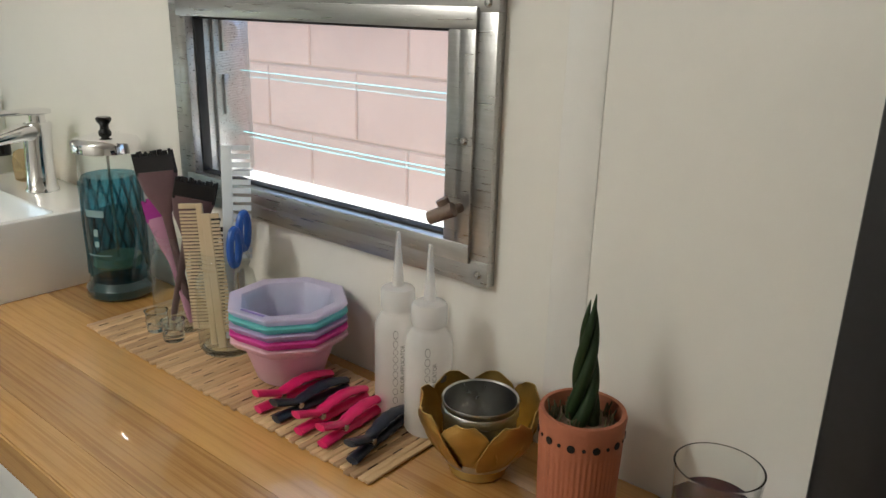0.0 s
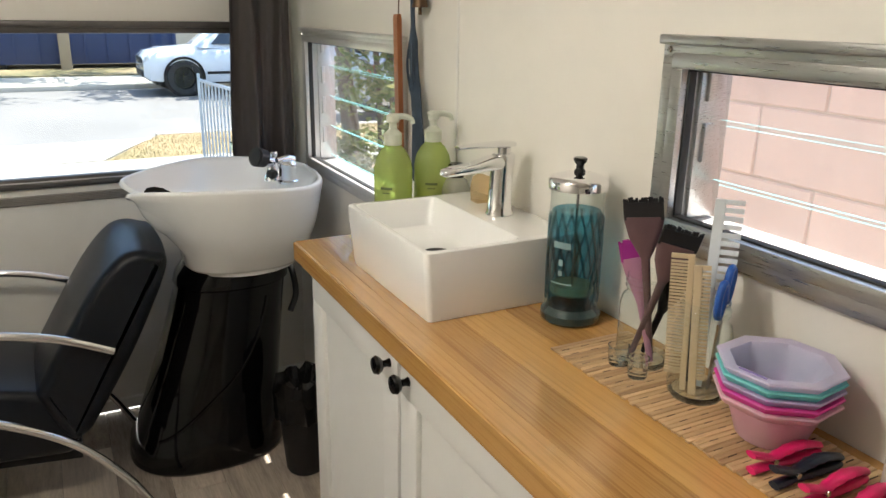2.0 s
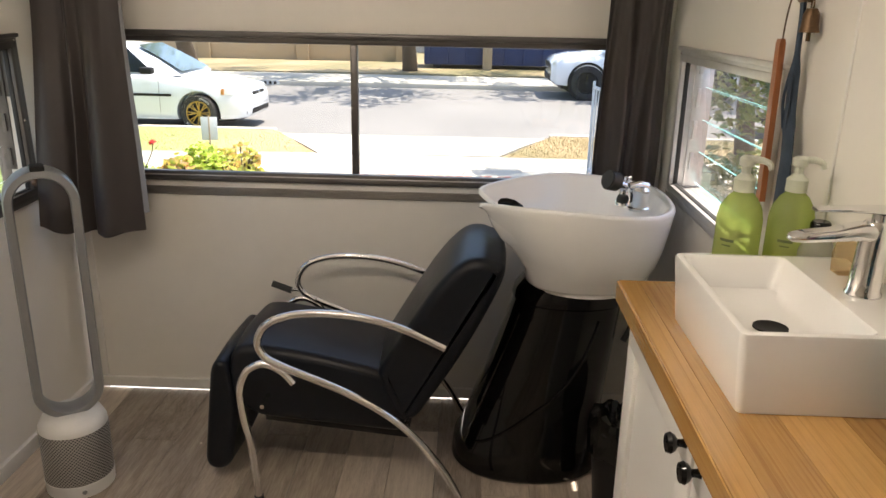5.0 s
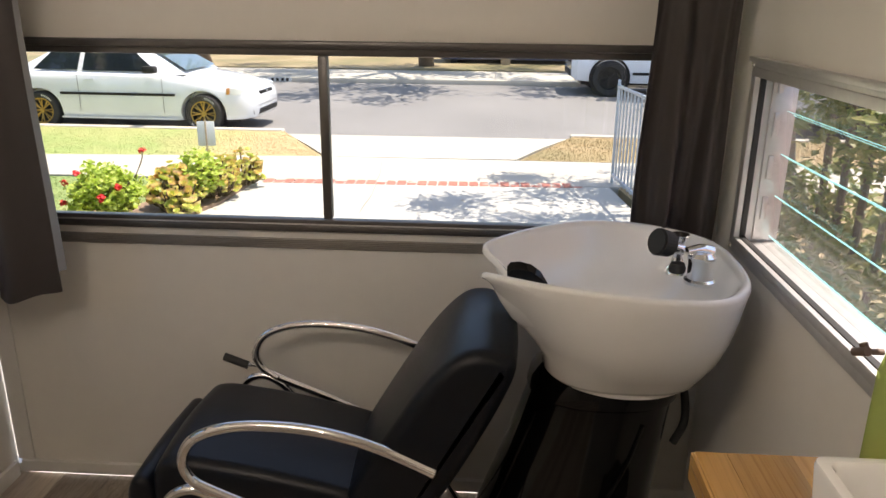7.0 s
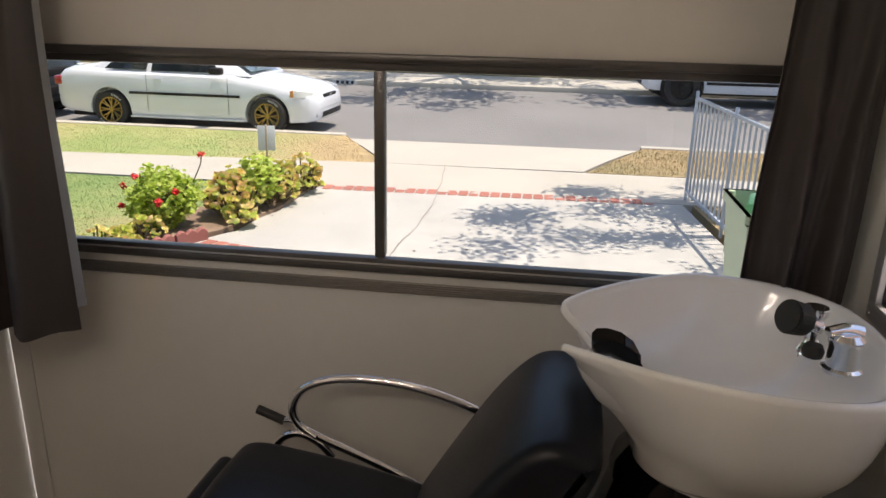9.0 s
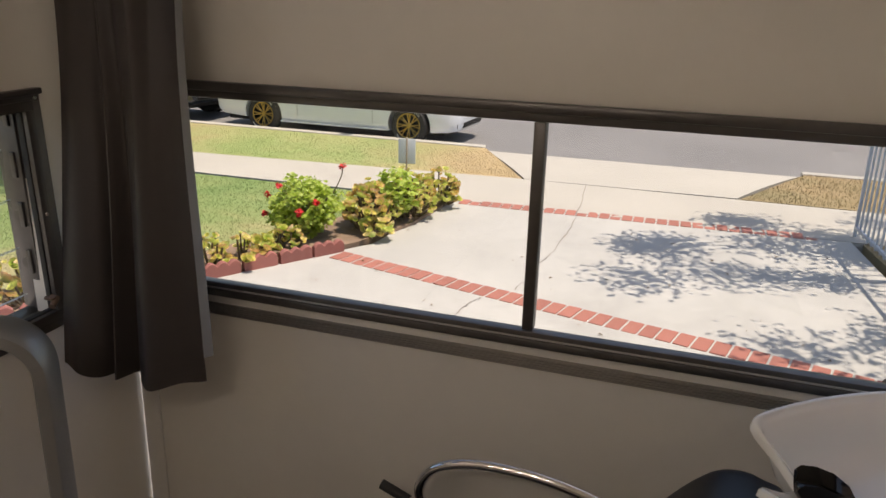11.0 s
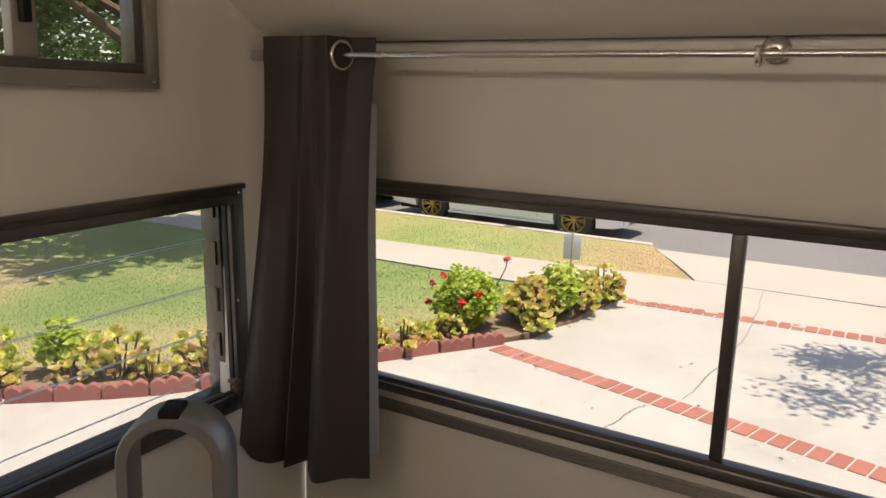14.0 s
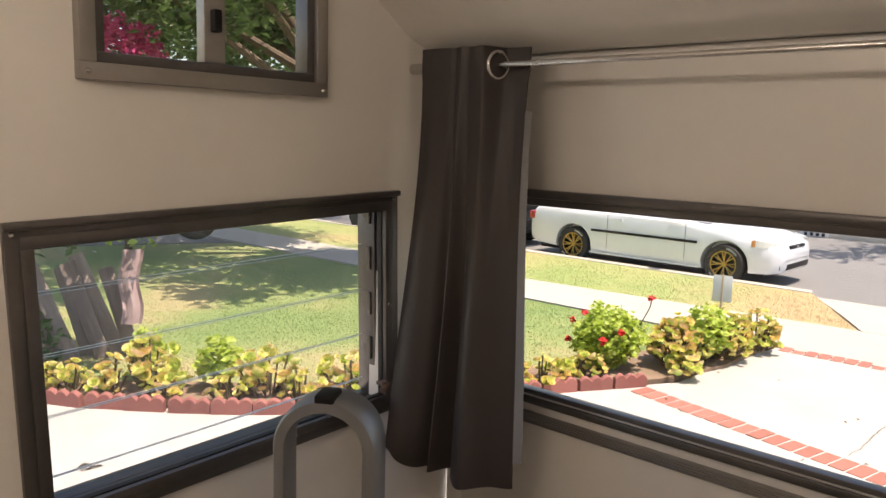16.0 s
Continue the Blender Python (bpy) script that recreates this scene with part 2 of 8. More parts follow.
# ---- mesh helpers ----
def box(bm, x0, x1, y0, y1, z0, z1, bevel=0.0, seg=2):
    m = Matrix.Translation(((x0 + x1) / 2, (y0 + y1) / 2, (z0 + z1) / 2)) @ Matrix.Diagonal((abs(x1 - x0), abs(y1 - y0), abs(z1 - z0), 1))
    vs = bmesh.ops.create_cube(bm, size=1.0, matrix=m)["verts"]
    if bevel:
        es = list({e for v in vs for e in v.link_edges})
        bmesh.ops.bevel(bm, geom=es, offset=bevel, segments=seg, affect="EDGES", profile=0.5)
    return bm


def boxm(*a, **k):
    return box(bmesh.new(), *a, **k)


def cyl(bm, p, q, r, r2=None, n=20, caps=True):
    p, q = Vector(p), Vector(q)
    m = Matrix.Translation((p + q) / 2) @ (q - p).to_track_quat("Z", "Y").to_matrix().to_4x4()
    bmesh.ops.create_cone(bm, cap_ends=caps, segments=n, radius1=r, radius2=r if r2 is None else r2, depth=(q - p).length, matrix=m)
    return bm


def lathe(bm, prof, n=32, at=(0, 0, 0), a=1.0, b=1.0):
    """Turns a profile of (radius, height) round the vertical; a, b stretch it into an ellipse."""
    rings = []
    for r, z in prof:
        if r < 1e-6:
            rings.append([bm.verts.new((at[0], at[1], at[2] + z))])
        else:
            rings.append([bm.verts.new((at[0] + a * r * math.cos(2 * math.pi * i / n), at[1] + b * r * math.sin(2 * math.pi * i / n), at[2] + z)) for i in range(n)])
    skin(bm, rings)
    return bm


def skin(bm, rings, closed=True, caps=False):
    for A, B in zip(rings, rings[1:]):
        n = max(len(A), len(B))
        for i in range(n if closed else n - 1):
            j = (i + 1) % n
            vs = [A[i % len(A)], A[j % len(A)], B[j % len(B)], B[i % len(B)]]
            u = []
            for v in vs:
                if v not in u:
                    u.append(v)
            if len(u) > 2:
                try:
                    bm.faces.new(u)
                except ValueError:
                    pass
    if caps:
        for R in (rings[0], rings[-1]):
            if len(R) > 2:
                try:
                    bm.faces.new(R)
                except ValueError:
                    pass


def spline(pts, per=8):
    """A smooth line through the points."""
    P = [Vector(p) for p in pts]
    P = [2 * P[0] - P[1]] + P + [2 * P[-1] - P[-2]]
    out = []
    for i in range(1, len(P) - 2):
        a, b, c, d = P[i - 1:i + 3]
        for k in range(per):
            t = k / per
            out.append(0.5 * (2 * b + (c - a) * t + (2 * a - 5 * b + 4 * c - d) * t * t + (3 * b - a - 3 * c + d) * t ** 3))
    return out + [P[-2]]


def tube(bm, pts, r, n=10, caps=True):
    rings, up = [], Vector((0.13, 0.31, 0.94))
    for i, p in enumerate(pts):
        d = (pts[min(i + 1, len(pts) - 1)] - pts[max(i - 1, 0)]).normalized()
        s = d.cross(up)
        s = (s if s.length > 0.05 else d.cross(Vector((1, 0, 0)))).normalized()
        up = s.cross(d).normalized()
        rr = r(i / (len(pts) - 1)) if callable(r) else r
        rings.append([bm.verts.new(Vector(p) + rr * (math.cos(2 * math.pi * k / n) * s + math.sin(2 * math.pi * k / n) * up)) for k in range(n)])
    skin(bm, rings, caps=caps)
    return bm


def link(name, bm, material, smooth=40):
    bmesh.ops.recalc_face_normals(bm, faces=bm.faces)
    me = bpy.data.meshes.new(name)
    bm.to_mesh(me)
    bm.free()
    for m in (material if isinstance(material, (list, tuple)) else [material]):
        me.materials.append(m)
    if smooth:
        me.polygons.foreach_set("use_smooth", [True] * len(me.polygons))
        me.set_sharp_from_angle(angle=radians(smooth))
    return new(name, me)


def wpart(name, bm, material, root, label="", parent=None, smooth=40):
    """A part whose mesh is given in world places; root is its top-level thing."""
    bm.transform(root.matrix_basis.inverted())
    return part(name, bm, material, parent or root, label, smooth)


def part(name, bm, material, parent, label="", smooth=40):
    ob = link(name, bm, material, smooth)
    ob.parent = parent
    return tagged(ob, label)


def thing(name, label, category, m=None, group="", kind=""):
    ob = new(name)
    ob.matrix_basis = m or Matrix()
    ob.empty_display_size = 0.1
    return tagged(ob, label, category, group, kind)


def solid(name, bm, material, label, category, m=None, group="", kind="", smooth=40):
    ob = link(name, bm, material, smooth)
    ob.matrix_basis = m or Matrix()
    return tagged(ob, label, category, group, kind)


def piece(name, mesh, parent, m):
    ob = new(name, mesh)
    ob.parent = parent
    ob.matrix_basis = m
    return ob


def data(name, bm, material, smooth=40):
    """Mesh data alone, to be shared by alike pieces."""
    ob = link(name, bm, material, smooth)
    me = ob.data
    bpy.data.objects.remove(ob)
    return me
# ---- the trailer's shell ----
XL, XR, YF, YB, ZC = -2.07, 0.02, 0.012, -4.60, 2.02
T = 0.05


def wall_with_holes(name, u0, u1, z0, z1, holes, place, label):
    """A wall of thickness T along u with openings; place turns (u, outward, z) into the world."""
    us = sorted({u0, u1, *[h[0] for h in holes], *[h[1] for h in holes]})
    zs = sorted({z0, z1, *[h[2] for h in holes], *[h[3] for h in holes]})
    bm = bmesh.new()
    solid_cell = lambda i, j: 0 <= i < len(us) - 1 and 0 <= j < len(zs) - 1 and not any(
        h[0] <= us[i] and us[i + 1] <= h[1] and h[2] <= zs[j] and zs[j + 1] <= h[3] for h in holes)
    def quad(*p):
        bm.faces.new([bm.verts.new(place @ Vector(v)) for v in p])
    for i in range(len(us) - 1):
        for j in range(len(zs) - 1):
            if not solid_cell(i, j):
                continue
            a, b, c, d = us[i], us[i + 1], zs[j], zs[j + 1]
            quad((a, 0, c), (b, 0, c), (b, 0, d), (a, 0, d))
            quad((a, T, c), (a, T, d), (b, T, d), (b, T, c))
            if not solid_cell(i - 1, j):
                quad((a, 0, c), (a, 0, d), (a, T, d), (a, T, c))
            if not solid_cell(i + 1, j):
                quad((b, 0, c), (b, T, c), (b, T, d), (b, 0, d))
            if not solid_cell(i, j - 1):
                quad((a, 0, c), (a, T, c), (b, T, c), (b, 0, c))
            if not solid_cell(i, j + 1):
                quad((a, 0, d), (b, 0, d), (b, T, d), (a, T, d))
    bmesh.ops.remove_doubles(bm, verts=bm.verts, dist=1e-5)
    return solid(name, bm, WALL, label, "wall", kind="structure", smooth=0)


FRONT_P = pose(0, YF, 0)                      # u = x, outward = +y
RIGHT_P = pose(XR, 0, 0, 0, 0, -90)           # u = -y, outward = +x
LEFT_P = pose(XL, 0, 0, 0, 0, 90)             # u = y, outward = -x
BACK_P = pose(0, YB, 0, 0, 0, 180)            # u = -x, outward = -y

FW = (-1.93, -0.10, 0.865, 1.322)             # front window: x0, x1, z0, z1
RW = (1.870, 2.362, 1.098, 1.342)              # small right window: u0, u1, z0, z1
SW = (0.166, 0.939, 0.891, 1.309)              # right window beside the bowl
LW = (-1.023, -0.231, 0.828, 1.309)            # left window beside the corner
LW_TILT = 0.030                                # it hangs a little low at its rear end
UW = (-0.90, -0.45, 1.56, 1.80)               # small upper left window
DOOR = (2.76, 3.42, 0.0, 1.90)
wall_with_holes("wall_north", XL - T, XR + T, -0.08, 1.68, [(FW[0], FW[1], FW[2] - 0.022, FW[3] + 0.010), (XL - T, XL + 0.03, 0.03, 1.60), (XL + 0.03, -0.20, -0.08, 0.013)], FRONT_P, "glossy cream painted panel wall below a wide window")
wall_with_holes("wall_east", -YF, -YB + T, -0.08, ZC + 0.05, [RW, SW, DOOR], RIGHT_P, "glossy cream painted panel wall behind the counter")
wall_with_holes("wall_west", YB - T, YF, -0.08, ZC + 0.05, [UW] + [(LW[0] + (LW[1] - LW[0]) * k / 6, LW[0] + (LW[1] - LW[0]) * (k + 1) / 6, LW[2] - LW_TILT * (LW[1] - LW[0]) * (5.5 - k) / 6, LW[3] - LW_TILT * (LW[1] - LW[0]) * (5.5 - k) / 6) for k in range(6)], LEFT_P, "cream painted panel wall with louvred window")
wall_with_holes("wall_south", -XR, -XL, -0.08, ZC + 0.05, [], BACK_P, "plain cream painted panel wall at the rear")

# ceiling: curves down to the front wall
bm = bmesh.new()
prof = [(p.y, p.z) for p in spline([(0, YF, 1.655), (0, -0.06, 1.656), (0, -0.158, 1.682), (0, -0.241, 1.734), (0, -0.42, 1.845), (0, -0.68, 1.955), (0, -1.0, 2.008), (0, -1.5, ZC)], 5)] + [(YB, ZC)]
lo = [[bm.verts.new((x, y, z)) for y, z in prof] for x in (XL, XR)]
hi = [[bm.verts.new((x, y + 0.03, z + 0.05)) for y, z in prof] for x in (XL, XR)]
for L in (lo, hi):
    for i in range(len(prof) - 1):
        bm.faces.new((L[0][i], L[0][i + 1], L[1][i + 1], L[1][i]))
for i in range(len(prof) - 1):
    for s in (0, 1):
        bm.faces.new((lo[s][i], lo[s][i + 1], hi[s][i + 1], hi[s][i]))
solid("ceiling", bm, CEIL, "cream painted ceiling curving down to the front", "ceiling", kind="structure")
solid("trim_cove", boxm(XL, XR, YF - 0.012, YF - 0.001, 1.632, 1.653, bevel=0.003), TRIM_WHITE, "cream strip under the curved ceiling", "trim", kind="structure")

# floor of vinyl planks
floor = solid("floor", boxm(XL - T, XR + T, YB - T, YF, -0.08, -0.006), SUBFLOOR, "grey wood-look vinyl plank floor", "floor", kind="structure", smooth=0)
solid("baseboard_front", boxm(XL + 0.02, XR, YF - 0.016, YF - 0.001, 0.012, 0.052, bevel=0.003), TRIM_WHITE, "low cream baseboard under the front window", "baseboard", kind="structure")
solid("baseboard_left", boxm(XL + 0.001, XL + 0.016, YB, YF - 0.02, 0.0, 0.052, bevel=0.003), TRIM_WHITE, "low cream baseboard along the side wall", "baseboard", kind="structure")
solid("corner_trim", boxm(XL + 0.007, XL + 0.060, YF - 0.008, YF - 0.0005, 0.052, 1.63, bevel=0.002), TRIM_WHITE, "narrow cream corner strip", "trim", kind="structure")
solid("batten_rear", boxm(XR - 0.0012, XR + 0.002, -2.492, -2.452, 0.92, ZC - 0.01, bevel=0.001), TRIM_WHITE, "flat cream batten over a wall joint", "trim", kind="structure")
solid("batten_front", boxm(XR - 0.0022, XR + 0.002, -1.225, -1.216, 0.92, ZC - 0.01, bevel=0.001), TRIM_WHITE, "thin cream batten over a wall joint", "trim", kind="structure")

# entry door beside the counter's end
door = thing("door_1", "closed dark-framed trailer door with cream panel", "door", pose(XR, -3.09, 0, 0, 0, -90), kind="structure")
bm = bmesh.new()
for a in ((-0.385, -0.325, -0.022, 0.05, 0, 1.94), (0.325, 0.385, -0.022, 0.05, 0, 1.94), (-0.325, 0.325, -0.022, 0.05, 1.88, 1.94)):
    box(bm, *a, bevel=0.004)
DOOR_METAL = mat("dark_door_metal", (0.028, 0.027, 0.028), 0.4, 0.4, var=0.2)
part("door_frame", bm, DOOR_METAL, door, "dark aged aluminium door frame")
part("door_leaf", boxm(-0.32, 0.32, 0.012, 0.04, 0.005, 1.875, bevel=0.004), WALL, door)
bm = cyl(cyl(bmesh.new(), (-0.26, 0.01, 0.98), (-0.26, -0.035, 0.98), 0.009), (-0.26, -0.035, 0.98), (-0.15, -0.035, 0.98), 0.008)
part("door_handle", bm, STEEL, door)


# ---- windows ----
def ring(bm, u0, u1, z0, z1, w, y0, y1, bevel=0.002):
    """A rectangular frame of bars of width w."""
    for a in ((u0, u1, z1 - w, z1), (u0, u1, z0, z0 + w), (u0, u0 + w, z0 + w, z1 - w), (u1 - w, u1, z0 + w, z1 - w)):
        box(bm, a[0], a[1], y0, y1, a[2], a[3], bevel=bevel)
    return bm


def screw(parent, u, z, y):
    bm = lathe(bmesh.new(), [(0.0, 0.0035), (0.0028, 0.003), (0.0045, 0.001), (0.0048, 0)], n=10)
    bm.transform(pose(u, y, z, 90))
    return part("screw", bm, STEEL, parent)


def louvre_window(name, place, hole, tops, label, metal, crank_u, lip=True, edge=None, tilt=0.0):
    """A jalousie window with flange, screen sash, glass slats, side plates and crank."""
    u0, u1, z0, z1 = hole
    cu = (u0 + u1) / 2
    win = thing(name, label, "window", place @ Matrix.Translation((u1, 0, z1)) @ Matrix.Rotation(-tilt, 4, "Y") @ Matrix.Translation((cu - u1, 0, -z1)), kind="structure")
    a, b = u0 - cu, u1 - cu
    part("window_frame", ring(bmesh.new(), a - 0.024, b + 0.024, z0 - 0.024, z1 + 0.024, 0.026, -0.012, 0.004, bevel=0.001), metal, win)
    if lip:
        bm = boxm(a - 0.026, b + 0.026, -0.022, -0.004, z1 + 0.013, z1 + 0.026, bevel=0.003)
        part("top_lip", bm, metal, win)
    part("sash", ring(bmesh.new(), a - 0.002, b + 0.002, z0 - 0.002, z1 + 0.002, 0.020, -0.016, 0.012, bevel=0.001), metal, win)
    part("gasket", ring(bmesh.new(), a + 0.017, b - 0.017, z0 + 0.017, z1 - 0.017, 0.004, -0.004, 0.010, bevel=0.001), RUBBER, win)
    part("reveal", ring(bmesh.new(), a, b, z0, z1, 0.005, 0.014, 0.09, bevel=0.001), metal, win)
    part("window_sill", boxm(a, b, 0.05, 0.092, z0 - 0.006, z0 + 0.006, bevel=0.002), TRIM_WHITE if metal is ALU else metal, win)
    for s, x in ((1, a + 0.006), (-1, b - 0.006)):
        bm = boxm(x, x + s * 0.006, 0.030, 0.088, z0 + 0.012, z1 - 0.012, bevel=0.001)
        for zt in tops:
            if z0 + 0.03 < zt - 0.04 < z1 - 0.02:
                cyl(bm, (x + s * 0.006, 0.055, zt - 0.035), (x + s * 0.011, 0.055, zt - 0.035), 0.013, n=12)
                box(bm, x + s * 0.006, x + s * 0.012, 0.04, 0.052, zt - 0.06, zt - 0.005, bevel=0.001)
        part("side_plate", bm, metal, win)
    for zt, zb in zip(tops, tops[1:]):
        slat = boxm(a + 0.020, b - 0.020, -0.0018, 0.0018, zb - zt - 0.010, 0)
        for f in slat.faces:
            f.material_index = 1 if abs(f.normal.z) > 0.5 else 0
        ob = part("louvre_slat", slat, [SLAT, edge or SLAT_EDGE], win, smooth=0)
        ob.matrix_basis = pose(0, 0.066, zt, 7)
        ob.visible_shadow = False
    for u, z in ((a - 0.012, z0 - 0.012), (b + 0.012, z0 - 0.012), (a - 0.012, z1 + 0.006), (b + 0.012, z1 + 0.006)):
        screw(win, u, z, -0.012)
    screw(win, b - 0.008, (z0 + z1) / 2, -0.016)
    c = crank_u - cu
    bm = cyl(cyl(bmesh.new(), (c, -0.008, z0 + 0.055), (c, -0.034, z0 + 0.055), 0.005, n=12), (c - 0.002, -0.032, z0 + 0.052), (c - 0.008, -0.036, z0 + 0.066), 0.0065, n=12)
    cyl(bm, (c + 0.006, -0.034, z0 + 0.058), (c - 0.018, -0.042, z0 + 0.046), 0.0075, 0.0068, n=14)
    part("crank_handle", bm, CRANK, win, "worn brown plastic crank")
    return win


CRANK = mat("brown_crank_plastic", (0.17, 0.115, 0.085), 0.5, var=0.2, scale=40)
SCREEN_WIRE = mat("insect_screen_wire", (0.55, 0.55, 0.53), 0.5, 0.5)
rw = louvre_window("window_1", RIGHT_P, RW, [1.338, 1.252, 1.166, 1.08], "small aluminium louvre window with insect screen", ALU, 2.352)
# the paler metal here stands in for daylight falling on this frame
louvre_window("window_2", RIGHT_P, SW, [1.315, 1.215, 1.115, 1.015, 0.915, 0.87], "aluminium louvre window beside the shampoo bowl, its metal lightened for daylight", ALU_LIT, 0.90)
louvre_window("window_3", LEFT_P, LW, [1.315, 1.205, 1.095, 0.985, 0.875, 0.82], "dark aluminium louvre window over the fan", ALU_DARK, -0.27, edge=PALE_EDGE, tilt=LW_TILT)
part("latch_stile", boxm(0.214, 0.238, -0.016, 0.010, RW[2] + 0.018, RW[3] - 0.018, bevel=0.002), ALU, rw)
# fine screen wires of the small window
bm = bmesh.new()
for k in range(96):
    z = RW[2] + 0.022 + k * (RW[3] - RW[2] - 0.044) / 95
    box(bm, -0.226, 0.226, 0.012, 0.0122, z - 0.0002, z + 0.0002)
tagged(part("insect_screen", bm, SCREEN_WIRE, rw, "fine grey insect screen", smooth=0), kind="stuff")

# front picture window
fw = thing("window_4", "wide two-pane front window with aluminium frame", "window", pose((FW[0] + FW[1]) / 2, YF, 0), kind="structure")
h = (FW[1] - FW[0]) / 2
MU = -1.035 - (FW[0] + FW[1]) / 2
bm = bmesh.new()
box(bm, -h - 0.02, h + 0.02, -0.010, 0.018, FW[2] - 0.024, FW[2] + 0.004, bevel=0.003)
box(bm, -h - 0.02, h + 0.02, -0.016, -0.006, FW[2] - 0.030, FW[2] - 0.012, bevel=0.003)
box(bm, -h - 0.02, h + 0.02, -0.014, 0.02, FW[3] - 0.012, FW[3] + 0.012, bevel=0.003)
box(bm, -h - 0.02, h + 0.02, -0.030, -0.008, FW[3] + 0.006, FW[3] + 0.026, bevel=0.004)
for s in (-1, 1):
    box(bm, s * (h - 0.01), s * (h + 0.02), -0.014, 0.02, FW[2] + 0.008, FW[3] - 0.012, bevel=0.003)
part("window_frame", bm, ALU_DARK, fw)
# the highlight along the bottom frame is put into this bead's paler colour
part("glazing_bead", boxm(-h - 0.012, h + 0.012, -0.0125, -0.006, FW[2] - 0.0115, FW[2] - 0.0075, bevel=0.001), ALU_LIT, fw, "thin bead lightened as a highlight")
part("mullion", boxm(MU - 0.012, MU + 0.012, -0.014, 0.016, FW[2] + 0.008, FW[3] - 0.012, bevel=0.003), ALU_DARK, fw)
for a, b in ((-h, MU - 0.010), (MU + 0.010, h)):
    pn = part("pane", boxm(a, b, 0.010, 0.014, FW[2], FW[3]), PANE, fw, smooth=0)
    pn.visible_shadow = False
# ribbed strip under the window
bm = boxm(XL + 0.02, XR, YF - 0.006, YF - 0.0005, 0.782, 0.812, bevel=0.001)
for k in range(5):
    z = 0.786 + k * 0.0055
    box(bm, XL + 0.02, XR, YF - 0.010, YF - 0.004, z - 0.002, z + 0.002, bevel=0.001, seg=1)
solid("trim_ribbed", bm, ALU_RIB, "ribbed aluminium strip under the front window", "trim", kind="structure")

# upper sliding window
uw = thing("window_5", "small two-pane sliding window with dull aluminium frame", "window", LEFT_P @ Matrix.Translation(((UW[0] + UW[1]) / 2, 0, 0)), kind="structure")
a = (UW[1] - UW[0]) / 2
part("window_frame", ring(bmesh.new(), -a - 0.026, a + 0.026, UW[2] - 0.026, UW[3] + 0.026, 0.028, -0.020, 0.004), ALU_RIB, uw)
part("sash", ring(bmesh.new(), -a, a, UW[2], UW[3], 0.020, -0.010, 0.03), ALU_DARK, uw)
part("mullion", boxm(-0.022, 0.022, -0.004, 0.024, UW[2] + 0.02, UW[3] - 0.02, bevel=0.003), ALU_RIB, uw)
part("latch", boxm(-0.010, 0.006, -0.020, -0.003, UW[2] + 0.075, UW[2] + 0.115, bevel=0.003), BLACK_MATT, uw, "black latch")
for p, q, y in ((-a + 0.015, -0.015, 0.012), (0.015, a - 0.015, 0.02)):
    pn = part("pane", boxm(p, q, y, y + 0.004, UW[2] + 0.015, UW[3] - 0.015), PANE, uw, smooth=0)
    pn.visible_shadow = False
for u in (-a - 0.013, a + 0.013):
    screw(uw, u, UW[2] - 0.013, -0.020)

# ceiling light behind the camera: five small warm bulbs on a bar
LAMP = bpy.data.materials.new("lit_bulb")
LAMP.use_nodes = True
bs = LAMP.node_tree.nodes["Principled BSDF"]
bs.inputs["Emission Color"].default_value, bs.inputs["Emission Strength"].default_value = (1.0, 0.93, 0.83, 1), 29.0
track = thing("ceiling_light", "white ceiling bar with five lit bulbs", "lamp", pose(-1.25, -1.9, ZC))
part("bar", boxm(-0.45, 0.45, -0.03, 0.03, -0.03, -0.001, bevel=0.006), TRIM_WHITE, track)
for k in range(5):
    x = -0.38 + 0.19 * k
    part("socket", lathe(bmesh.new(), [(0.022, -0.03), (0.026, -0.05), (0.026, -0.07), (0.0, -0.07)], n=16, at=(x, 0, 0)), STEEL, track)
    part("bulb", lathe(bmesh.new(), [(0.014, -0.07), (0.03, -0.09), (0.034, -0.11), (0.026, -0.135), (0.0, -0.145)], n=16, at=(x, 0, 0)), LAMP, track)
# ---- outside ----
G, ROAD = -0.45, -0.55
rng = random.Random(5)
solid("ground", boxm(-400, 400, -200, 600, -1.2, ROAD - 0.02), FAR_LAND, "dry open ground reaching the horizon", "ground", kind="structure", smooth=0)
solid("road", boxm(-120, 120, 9.55, 17.6, ROAD - 0.03, ROAD), ASPHALT, "sunlit grey asphalt street", "road", kind="structure", smooth=0)


def slab(bm, pts, z0, z1):
    lo, hi = [[bm.verts.new((x, y, z)) for x, y in pts] for z in (z0, z1)]
    skin(bm, [lo, hi], caps=True)
    return bm


driveway = solid("driveway", slab(bmesh.new(), [(-6.6, -4.0), (0.80, -4.0), (0.86, 4.6), (0.70, 6.16), (-3.14, 6.06), (-3.32, 4.3), (-3.95, 3.2), (-4.85, 1.65), (-6.1, 0.62), (-6.6, 0.4)], -0.7, G), CONCRETE, "pale concrete driveway with cracks and brick courses", "driveway", kind="structure", smooth=0)
solid("sidewalk", slab(bmesh.new(), [(-60, 6.0), (-3.3, 6.10), (30, 6.30), (30, 7.50), (-2.78, 7.46), (-7, 7.16), (-60, 7.1)], -0.7, G + 0.004), SIDEWALK, "pale concrete sidewalk", "pavement", kind="structure", smooth=0)
